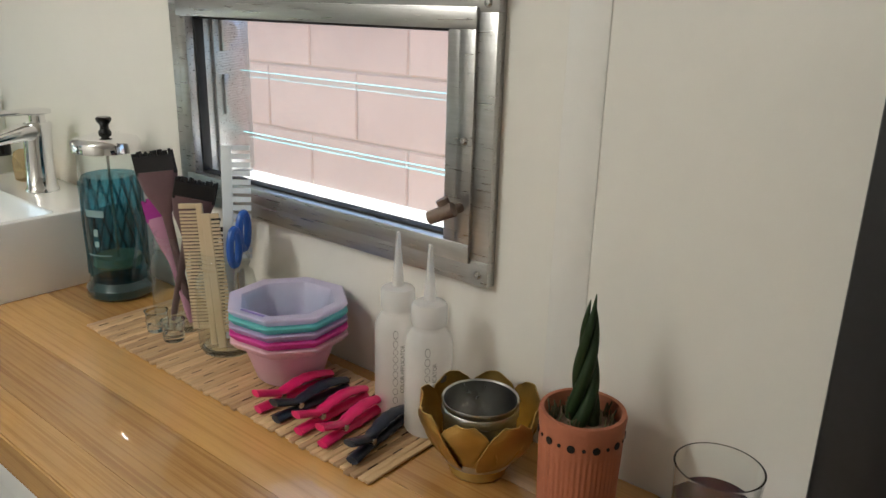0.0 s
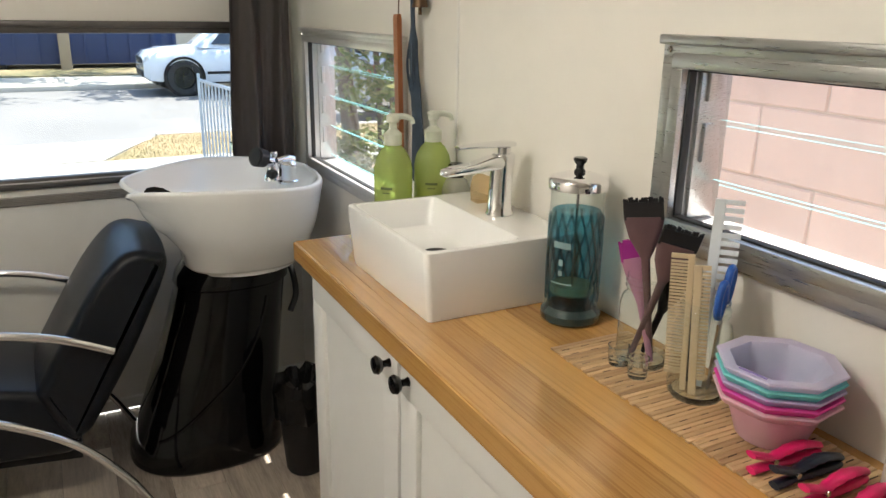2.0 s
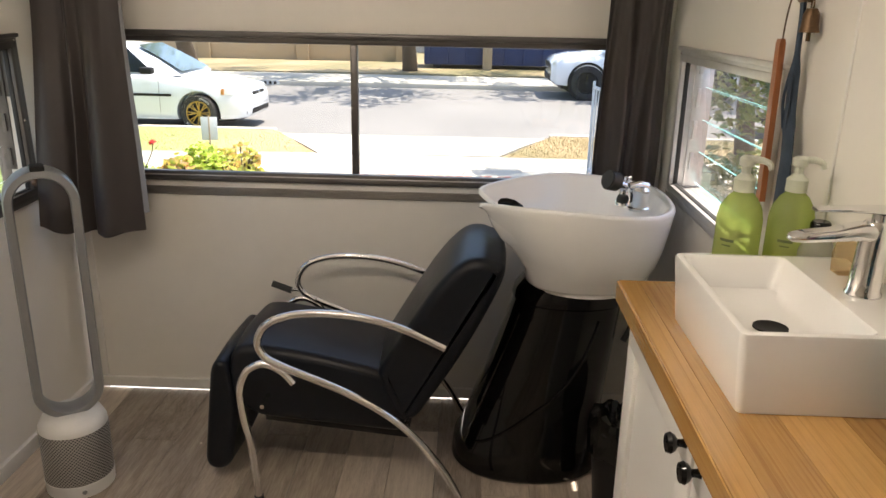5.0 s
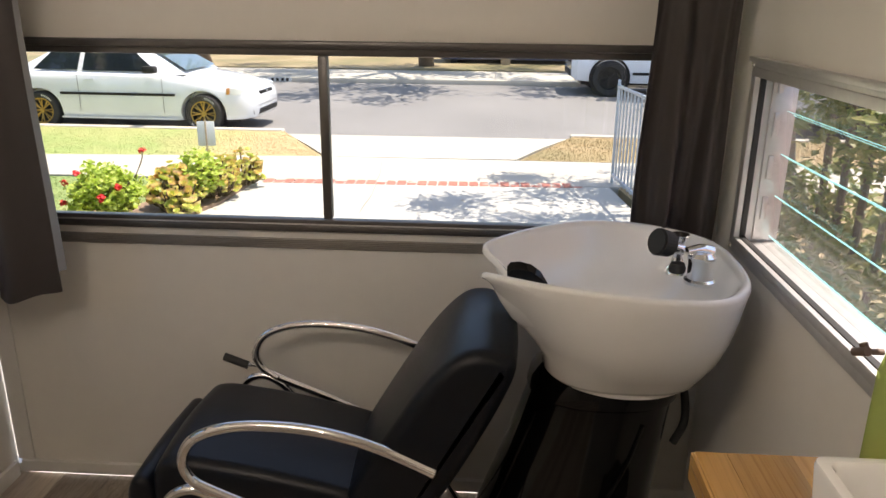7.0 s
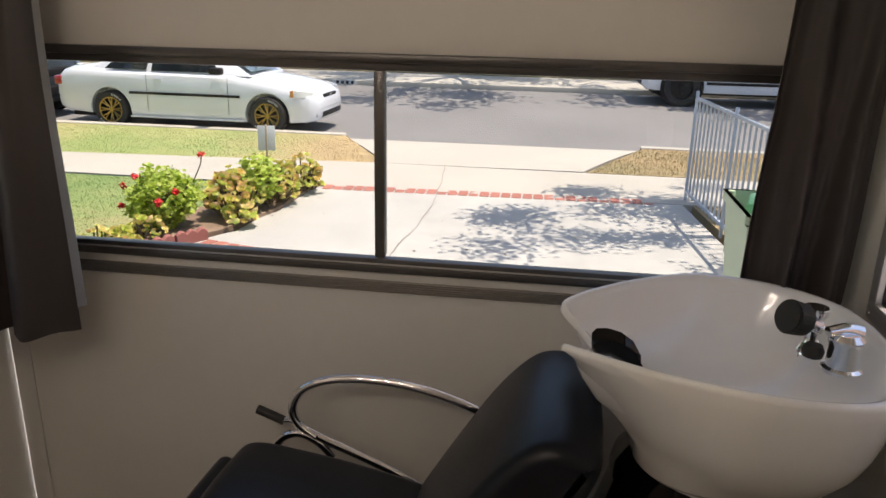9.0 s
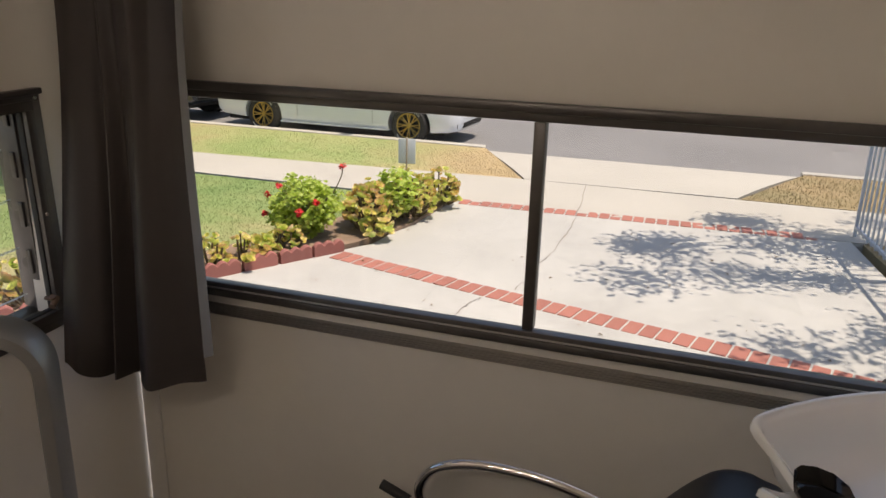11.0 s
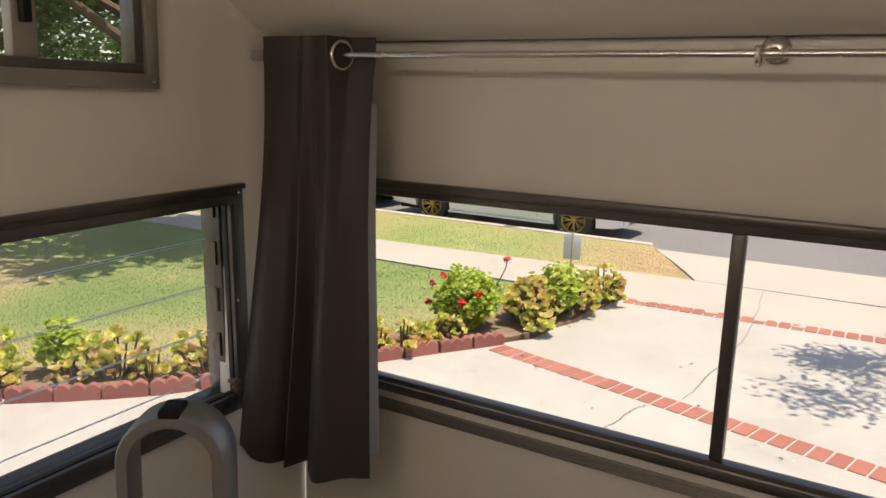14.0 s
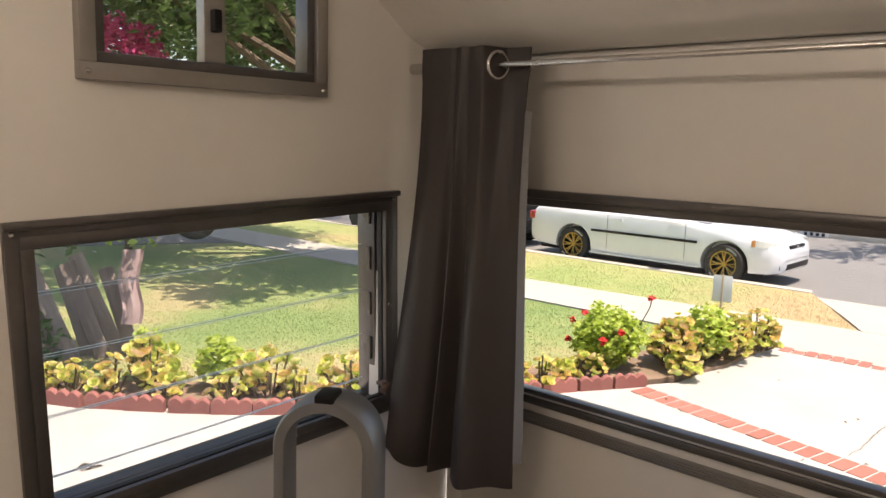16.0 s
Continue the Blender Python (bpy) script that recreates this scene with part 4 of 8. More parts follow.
tree("street tree across the road", -9.5, 21.5, 7.5, 0.22, 4.2, 5200, 0.24, 16, lean=(0, -3.2))
boug = thing("bougainvillea", "pink flowering shrub high beside the tree", "shrub", pose(-11.7, 3.75, G))
bush_part("blossom", leaf_cloud(blob_points((0, 0, 3.0), (0.75, 0.75, 0.6), 1500), 0.10, 0.5, 0.8), PINK_LEAF, boug)
bush_part("foliage", leaf_cloud(blob_points((0, 0, 1.4), (1.2, 1.2, 1.3), 2200), 0.14, 0.5, 0.7), GERANIUM, boug)
part("trunk", tube(bmesh.new(), [Vector((0, 0, 0)), Vector((0.1, 0, 1.0)), Vector((0, 0, 2.6))], 0.06, 8), BARK, boug)

far_hedge = thing("tall_shrub", "tall dark leafy shrubs across the street", "shrub", pose(-37.5, 24.0, G + 0.04))
bush_part("foliage", leaf_cloud([p for k in range(7) for p in blob_points((-9.6 + 3.2 * k, 0.5 * (k % 2), 3.0 + 0.6 * (k % 3)), (2.5, 1.7, 3.0), 1700)], 0.34, 0.5, 0.6), TREE_LEAF, far_hedge)
bm = bmesh.new()
for k in range(7):
    tube(bm, spline([(-9.6 + 3.2 * k, 0, 0), (-9.5 + 3.2 * k, 0.2, 1.8), (-9.6 + 3.2 * k, 0, 4.0)], 4), 0.10, 7)
part("stems", bm, BARK, far_hedge)

# hedge and block wall beside the trailer
hedge = thing("hedge", "dense dark green hedge with sunlit tips", "hedge", pose(1.50, 2.35, G))
pts = []
for k in range(34):
    c = (rng.uniform(-0.25, 0.35), -1.6 + 2.5 * k / 33, rng.uniform(0.3, 2.1))
    pts += blob_points(c, (0.34, 0.30, 0.34), 230, rng, 0.5)
bush_part("foliage", leaf_cloud(pts, 0.085, 0.6, 0.6), HEDGE_LEAF, hedge)
bm = bmesh.new()
for k in range(9):
    y = -1.5 + 0.28 * k
    tube(bm, spline([(0.1, y, 0), (0.15, y + 0.05, 0.8), (0.05, y - 0.05, 1.9)], 4), 0.025, 7)
part("stems", bm, BARK, hedge)
bwall = thing("block_wall", "pink concrete block wall beside the trailer", "wall", pose(0.98, -2.6, G))
part("mortar_core", boxm(0.006, 0.14, -2.0, 3.22, 0, 2.03), MORTAR, bwall, "grey mortar joints", smooth=0)
block = data("block", boxm(0, 0.152, -0.197, 0.197, 0.003, 0.197, bevel=0.004, seg=1), BLOCK)
half = data("half_block", boxm(0, 0.152, -0.097, 0.097, 0.003, 0.197, bevel=0.004, seg=1), BLOCK)
for c in range(10):
    for k in range(13):
        y = -1.80 + 0.40 * k + (0.2 if c % 2 else 0.0)
        if y < 3.1:
            piece("block", block, bwall, pose(rng.uniform(-0.002, 0.002), y, 0.2 * c + 0.01))
    piece("block", half, bwall, pose(0, -1.90 if c % 2 else 3.1, 0.2 * c + 0.01))
# metal picket fence along the drive
FENCE = mat("fence_paint", (0.44, 0.49, 0.56), 0.4, 0.2, var=0.08)
fence = thing("metal_fence", "pale grey metal picket fence along the driveway", "fence", pose(0.76, 6.33, G, 0, 0, 5.2))
pk = data("picket", boxm(-0.008, 0.008, -0.008, 0.008, 0.06, 1.08), FENCE, smooth=0)
for k in range(26):
    if k % 10 == 0:
        part("post", boxm(-0.014, 0.014, -0.128 * k - 0.014, -0.128 * k + 0.014, -0.02, 1.13, bevel=0.003), FENCE, fence)
    else:
        piece("picket", pk, fence, pose(0, -0.128 * k, 0))
for z in (0.10, 1.06):
    part("rail", boxm(-0.014, 0.014, -3.3, 0, z - 0.014, z + 0.014, bevel=0.002), FENCE, fence)

# green waste bin
BIN_GREEN = mat("bin_green", (0.46, 0.55, 0.38), 0.5, var=0.06, scale=8)
BAG = milky_mat("green_bag", (0.30, 0.60, 0.40), 0.2)
wb = thing("wheeled_bin", "pale green wheeled bin with a bag bulging out", "bin", pose(0.60, 2.36, G))
bm = bmesh.new()
rings = [[bm.verts.new((sx * w, sy * d, z)) for sx, sy in ((-1, -1), (1, -1), (1, 1), (-1, 1))] for w, d, z in ((0.20, 0.22, 0.04), (0.27, 0.30, 0.90), (0.285, 0.315, 0.90), (0.285, 0.315, 0.95), (0.26, 0.29, 0.95), (0.25, 0.28, 0.6))]
skin(bm, rings)
bm.faces.new(rings[0])
bmesh.ops.bevel(bm, geom=[e for e in bm.edges if abs((e.verts[0].co - e.verts[1].co).normalized().z) > 0.5], offset=0.04, segments=3, affect="EDGES")
part("body", bm, BIN_GREEN, wb)
bm = bmesh.new()
bmesh.ops.create_icosphere(bm, subdivisions=4, radius=1)
for v in bm.verts:
    k = 1 + 0.22 * noise.noise(v.co * 2.2) + 0.10 * noise.noise(v.co * 6)
    v.co = Vector((v.co.x * 0.21 * k, v.co.y * 0.235 * k, 0.91 + v.co.z * 0.13 * k))
part("bag", bm, BAG, wb, "crumpled green bag")
for s in (-1, 1):
    part("wheel", cyl(bmesh.new(), (0.23 * s, 0.24, 0.11), (0.28 * s, 0.24, 0.11), 0.10), RUBBER, wb)

# old boards leaning, with cloth
OLD_WOOD = wood_mat("weathered_board", (0.13, 0.09, 0.075), (0.40, 0.33, 0.29), 0.8, along="z", per=0.25)
CLOTH = mat("faded_cloth", (0.34, 0.25, 0.24), 0.9, var=0.25, scale=6)
pile = thing("board_stack", "weathered boards leaning in the shade with faded cloth", "boards", pose(-7.15, 1.12, G - 0.01, 0, 0, 60))
for k in range(7):
    bm = boxm(-0.06, 0.06, -0.012, 0.012, 0, 0.80 + 0.07 * (k % 3), bevel=0.003)
    part("board", bm, OLD_WOOD, pile).matrix_basis = pose(-0.28 + 0.12 * k, 0.10 * (k % 2), 0, -14, -17 - 3 * (k % 3), 0)
bm = bmesh.new()
rows = [[bm.verts.new((0.34 + 0.028 * i + 0.02 * math.sin(j), -0.06 + 0.23 * (j / 8) + 0.025 * math.sin(i * 1.7), 0.30 + 0.075 * j)) for i in range(7)] for j in range(9)]
skin(bm, rows, closed=False)
gg = bmesh.ops.extrude_face_region(bm, geom=bm.faces[:])["geom"]
bmesh.ops.translate(bm, verts=[v for v in gg if isinstance(v, bmesh.types.BMVert)], vec=(0, -0.008, 0))
part("cloth", bm, CLOTH, pile, "faded pink cloth")
bush = thing("shrub", "dark shrub with white blossom over the boards", "shrub", pose(-7.35, 0.55, G))
bush_part("foliage", leaf_cloud(blob_points((0.3, 0.25, 1.55), (1.1, 1.0, 0.62), 3600) + blob_points((0.5, -0.2, 0.3), (0.6, 0.6, 0.35), 500), 0.10, 0.5, 0.6), TREE_LEAF, bush)
bush_part("blossom", leaf_cloud(blob_points((0.3, 0.25, 1.55), (1.15, 1.05, 0.66), 80, rng, 0.95), 0.07, 0.5, 0.9), SIGN, bush)
part("stem", tube(bmesh.new(), [Vector((0, 0, 0)), Vector((0.1, 0, 0.5)), Vector((0, 0, 1.5))], 0.04, 8), BARK, bush)
# tyre swing far on the lawn
tyre = thing("tyre_swing", "black tyre hanging over the shaded lawn", "tyre swing", pose(-12.3, 5.2, G))
bm = bmesh.new()
tube(bm, [Vector((0.29 * math.cos(a), 0.29 * math.sin(a), 0)) for a in [2 * math.pi * k / 32 for k in range(33)]], 0.095, 12, caps=False)
bm.transform(pose(0, 0, 0.50, 90, 0, 60))
part("tyre", bm, RUBBER, tyre)
part("rope", cyl(bmesh.new(), (0, 0, 0.86), (0.1, 0.1, 5.0), 0.014, n=8), STALK, tyre)
solid("side_path", slab(bmesh.new(), [(-15.2, 3.2), (-13.8, 3.2), (-12.4, 6.0), (-13.6, 6.0)], -0.6, G + 0.002), ASPHALT, "dark shaded path across the lawn", "path", kind="structure", smooth=0)
# ---- vehicles ----
CAR_WHITE = mat("white_car_paint", (0.70, 0.72, 0.75), 0.22, var=0.02, scale=3, coat=0.8)
CAR_SILVER = mat("silver_car_paint", (0.48, 0.50, 0.53), 0.28, 0.6, var=0.04, coat=0.6)
CAR_BLACK = mat("black_car_paint", (0.018, 0.02, 0.024), 0.2, var=0.1, coat=0.8)
CAR_GLASS = mat("tinted_car_glass", (0.012, 0.016, 0.022), 0.04, var=0.1, coat=1.0, rvar=0.02)
WIND_GLASS = mat("windscreen_glass", (0.09, 0.13, 0.13), 0.05, var=0.2, coat=1.0, rvar=0.02)
GOLD_RIM = mat("gold_wheel", (0.42, 0.28, 0.08), 0.35, 0.8, var=0.12)
DARK_RIM = mat("dark_wheel", (0.03, 0.03, 0.032), 0.35, 0.7)
TYRE = mat("tyre", (0.022, 0.021, 0.021), 0.75, var=0.2, scale=20)
TYRE_MARK = mat("tyre_lettering", (0.6, 0.59, 0.57), 0.7)
HEADLIGHT = mat("headlight_lens", (0.62, 0.63, 0.58), 0.12, var=0.06, coat=1.0)
AMBER = mat("amber_lens", (0.60, 0.24, 0.05), 0.2, coat=1.0)
TAIL = mat("red_lens", (0.35, 0.015, 0.012), 0.15, coat=1.0)


def car_body(stations, material, arches, wheel_r, root):
    """Lofts the body through stations (x, half width, sill z, belt z, top z) and cuts the wheel arches."""
    bm = bmesh.new()
    rings = []
    for x, hw, z0, zb, zt in stations:
        half = [(0, z0), (hw * 0.80, z0), (hw * 0.95, z0 + 0.02), (hw * 0.99, z0 + 0.12), (hw, (z0 + zb) * 0.52), (hw * 0.995, zb - 0.10), (hw * 0.965, zb - 0.03), (hw * 0.90, zb + (zt - zb) * 0.25), (hw * 0.6, zt - 0.012), (0, zt)]
        rings.append([bm.verts.new((x, y, z)) for y, z in half] + [bm.verts.new((x, -y, z)) for y, z in half[-2:0:-1]])
    skin(bm, rings, caps=True)
    ob = part("body", bm, material, root, smooth=32)
    cb = bmesh.new()
    w = max(s[1] for s in stations)
    for ax in arches:
        for s in (-1, 1):
            cyl(cb, (ax, s * (w - 0.26), wheel_r), (ax, s * (w + 0.2), wheel_r), wheel_r + 0.055, n=40)
    cut = link("cutter", cb, TYRE, 0)
    cut.parent = root
    md = ob.modifiers.new("arches", "BOOLEAN")
    md.operation, md.object, md.solver = "DIFFERENCE", cut, "EXACT"
    bpy.context.view_layer.update()
    me = bpy.data.meshes.new_from_object(ob.evaluated_get(bpy.context.evaluated_depsgraph_get()))
    ob.modifiers.clear()
    old = ob.data
    ob.data = me
    me.polygons.foreach_set("use_smooth", [True] * len(me.polygons))
    me.set_sharp_from_angle(angle=radians(32))
    bpy.data.meshes.remove(old)
    bpy.data.objects.remove(cut)
    return ob


def wheel(root, x, y, r, rim, side, marked=False):
    """A tyre with a spoked rim, its face on the outer side."""
    prof = [(r * 0.62, -0.085), (r * 0.70, -0.098), (r * 0.93, -0.095), (r * 0.985, -0.075), (r, -0.04), (r, 0.04), (r * 0.985, 0.075), (r * 0.93, 0.095), (r * 0.70, 0.098), (r * 0.62, 0.085)]
    M = Matrix.Translation((x, y, r)) @ Matrix.Rotation(radians(90 * side), 4, "X")
    bm = lathe(bmesh.new(), prof, n=44)
    bm.transform(M)
    wh = part("wheel", bm, TYRE, root, "black tyre")
    bm = lathe(bmesh.new(), [(r * 0.64, 0.085), (r * 0.66, 0.092), (r * 0.62, 0.094), (r * 0.58, 0.06), (r * 0.58, -0.05), (0.0, -0.05)], n=40)
    bm.transform(M)
    part("rim", bm, DARK_RIM, wh)
    bm = lathe(bmesh.new(), [(r * 0.60, 0.080), (r * 0.615, 0.094), (r * 0.66, 0.096), (r * 0.67, 0.090)], n=40)
    bm.transform(M)
    part("rim_lip", bm, rim, wh)
    for k in range(8):
        bm = bmesh.new()
        for d in (-0.10, 0.10):
            tube(bm, [Vector((r * 0.10, 0, 0.055)), Vector((r * 0.35 * math.cos(d), r * 0.35 * math.sin(d), 0.070)), Vector((r * 0.62 * math.cos(d * 1.4), r * 0.62 * math.sin(d * 1.4), 0.082))], 0.010, 6)
        bm.transform(M @ Matrix.Rotation(2 * math.pi * k / 8, 4, "Z"))
        part("spoke", bm, rim, wh)
    bm = lathe(bmesh.new(), [(0, 0.075), (r * 0.12, 0.072), (r * 0.14, 0.05), (0, 0.04)], n=20)
    bm.transform(M)
    part("hub", bm, rim, wh)
    if marked:
        for a0 in (0.7, 3.8):
            bm = bmesh.new()
            A, B = [], []
            for i in range(14):
                a = a0 + i * 0.055
                A.append(bm.verts.new((r * 0.76 * math.cos(a), r * 0.76 * math.sin(a), 0.0995)))
                B.append(bm.verts.new((r * 0.86 * math.cos(a), r * 0.86 * math.sin(a), 0.0985)))
            for i in range(0, 13, 2):
                bm.faces.new((A[i], A[i + 1], B[i + 1], B[i]))
            bm.transform(M)
            part("tyre_mark", bm, TYRE_MARK, wh, "pale printed bars on the tyre", smooth=0)


def panel(pts, y, material, name, root, label="", th=0.006):
    """A flat plate on the car's flank, outlined in (x, z)."""
    bm = bmesh.new()
    s = 1 if y > 0 else -1
    A = [bm.verts.new((x, y - s * (0.0 if z < 0.95 else (z - 0.95) * 0.42), z)) for x, z in pts]
    B = [bm.verts.new((v.co.x, v.co.y + s * th, v.co.z)) for v in A]
    skin(bm, [A, B], caps=True)
    return part(name, bm, material, root, label)


# white coupe at the near kerb; x runs forward, its flank to the place is -y
coupe = thing("coupe", "white two-door coupe with gold wheels at the kerb", "car", pose(-5.04, 10.42, ROAD, 0, 0, -1.5))
ST = [(-3.64, 0.60, 0.42, 0.62, 0.66), (-3.60, 0.74, 0.30, 0.78, 0.86), (-3.45, 0.80, 0.24, 0.88, 0.95), (-3.1, 0.835, 0.22, 0.91, 0.985), (-2.62, 0.845, 0.19, 0.90, 0.96), (-1.8, 0.85, 0.18, 0.895, 0.93), (-1.0, 0.85, 0.18, 0.885, 0.92), (-0.62, 0.85, 0.18, 0.875, 0.92), (-0.3, 0.845, 0.18, 0.83, 0.895), (0.1, 0.835, 0.19, 0.77, 0.845), (0.42, 0.81, 0.19, 0.71, 0.775), (0.62, 0.75, 0.20, 0.65, 0.705), (0.72, 0.66, 0.22, 0.60, 0.63), (0.775, 0.50, 0.30, 0.50, 0.53)]
car_body(ST, CAR_WHITE, (0.0, -2.64), 0.300, coupe)
bm = bmesh.new()
rings = []
for x, hw, z in ((-3.05, 0.62, 0.95), (-2.55, 0.60, 1.20), (-2.1, 0.575, 1.345), (-1.6, 0.57, 1.365), (-1.15, 0.575, 1.335), (-0.72, 0.60, 1.13), (-0.30, 0.66, 0.885)):
    zb = 0.88
    rings.append([bm.verts.new((x, y, zz)) for y, zz in ((-hw - (z - zb) * 0.28 - 0.06, zb), (-hw - 0.03, zb + (z - zb) * 0.75), (-hw + 0.06, z - 0.01), (0, z + 0.01), (hw - 0.06, z - 0.01), (hw + 0.03, zb + (z - zb) * 0.75), (hw + (z - zb) * 0.28 + 0.06, zb))])
skin(bm, rings, closed=False)
cabin = part("cabin", bm, CAR_WHITE, coupe, smooth=40)
bm = bmesh.new()
A = [bm.verts.new(v) for v in ((-0.34, -0.60, 0.925), (-0.34, 0.60, 0.925), (-0.72, 0.53, 1.135), (-1.10, 0.49, 1.322), (-1.10, -0.49, 1.322), (-0.72, -0.53, 1.135))]
bm.faces.new(A)
bmesh.ops.translate(bm, verts=bm.verts[:], vec=(0.028, 0, 0.022))
part("windscreen", bm, WIND_GLASS, coupe, smooth=0)
for s in (-1, 1):
    yb, yt = s * 0.765, s * 0.622
    def win(x0, x1, xt0, xt1, z0, z1):
        bm = bmesh.new()
        A = [bm.verts.new((x0, yb, z0)), bm.verts.new((x1, yb, z0)), bm.verts.new((xt1, yt, z1)), bm.verts.new((xt0, yt, z1))]
        B = [bm.verts.new(v.co + Vector((0, s * 0.008, 0.002))) for v in A]
        skin(bm, [A, B], caps=True)
        return part("side_window", bm, CAR_GLASS, coupe, "dark side glass", smooth=0)
    win(-1.92, -0.72, -1.88, -1.18, 0.925, 1.29)
    win(-2.72, -2.00, -2.36, -1.96, 0.935, 1.28)
    panel([(-2.28, 0.565), (-0.42, 0.565), (-0.42, 0.605), (-2.28, 0.605)], s * 0.852, BLACK_MATT, "side_moulding", coupe, "black side moulding", 0.012)
    panel([(-2.30, 0.20), (-0.38, 0.20), (-0.38, 0.225), (-2.30, 0.225)], s * 0.842, CAR_WHITE, "sill", coupe, th=0.012)
    for x in (-0.62, -1.98):
        panel([(x, 0.30), (x + 0.006, 0.30), (x + 0.006, 0.87), (x, 0.87)], s * 0.8505, BLACK_MATT, "door_gap", coupe, th=0.002)
    panel([(-1.86, 0.78), (-1.70, 0.78), (-1.70, 0.81), (-1.86, 0.81)], s * 0.846, CAR_WHITE, "door_handle", coupe, th=0.025)
    bm = boxm(-0.86, -0.66, s * 0.83, s * 0.98, 0.915, 1.02, bevel=0.03)
    part("mirror", bm, BLACK_MATT, coupe, "black door mirror")
    bm = bmesh.new()
    rows = []
    for k in range(7):
        t = k / 6
        rows.append([bm.verts.new((0.40 + 0.27 * t, s * (0.812 - 0.19 * t ** 2.2), 0.60 + 0.005 * t)), bm.verts.new((0.40 + 0.27 * t, s * (0.818 - 0.19 * t ** 2.2) - s * 0.02, 0.715 - 0.045 * t))])
    skin(bm, rows, closed=False)
    gg = bmesh.ops.extrude_face_region(bm, geom=bm.faces[:])["geom"]
    bmesh.ops.translate(bm, verts=[v for v in gg if isinstance(v, bmesh.types.BMVert)], vec=(0.015, s * 0.012, 0))
    hl = part("headlight", bm, HEADLIGHT, coupe, "clear headlight")
    bm = boxm(0.385, 0.44, s * 0.80, s * 0.832, 0.605, 0.70, bevel=0.004)
    part("side_marker", bm, AMBER, hl, "amber side marker")
    part("tail_light", boxm(-3.63, -3.50, s * 0.52, s * 0.79, 0.66, 0.80, bevel=0.02), TAIL, coupe, "red tail light")
    for x in (0.0, -2.64):
        wheel(coupe, x, s * 0.755, 0.300, GOLD_RIM, -s, True)
part("grille", boxm(0.70, 0.762, -0.30, 0.30, 0.565, 0.615, bevel=0.01), BLACK_MATT, coupe, "black grille")
part("badge", boxm(0.755, 0.768, -0.035, 0.035, 0.575, 0.610, bevel=0.004), CHROME, coupe)
part("lower_intake", boxm(0.70, 0.785, -0.45, 0.45, 0.27, 0.36, bevel=0.02), BLACK_MATT, coupe, "black bumper intake")
for s in (-1, 1):
    part("fog_lamp", boxm(0.66, 0.735, s * 0.50, s * 0.62, 0.28, 0.35, bevel=0.01), BLACK_MATT, coupe)
part("underbody", boxm(-3.4, 0.55, -0.70, 0.70, 0.17, 0.30), BLACK_MATT, coupe)


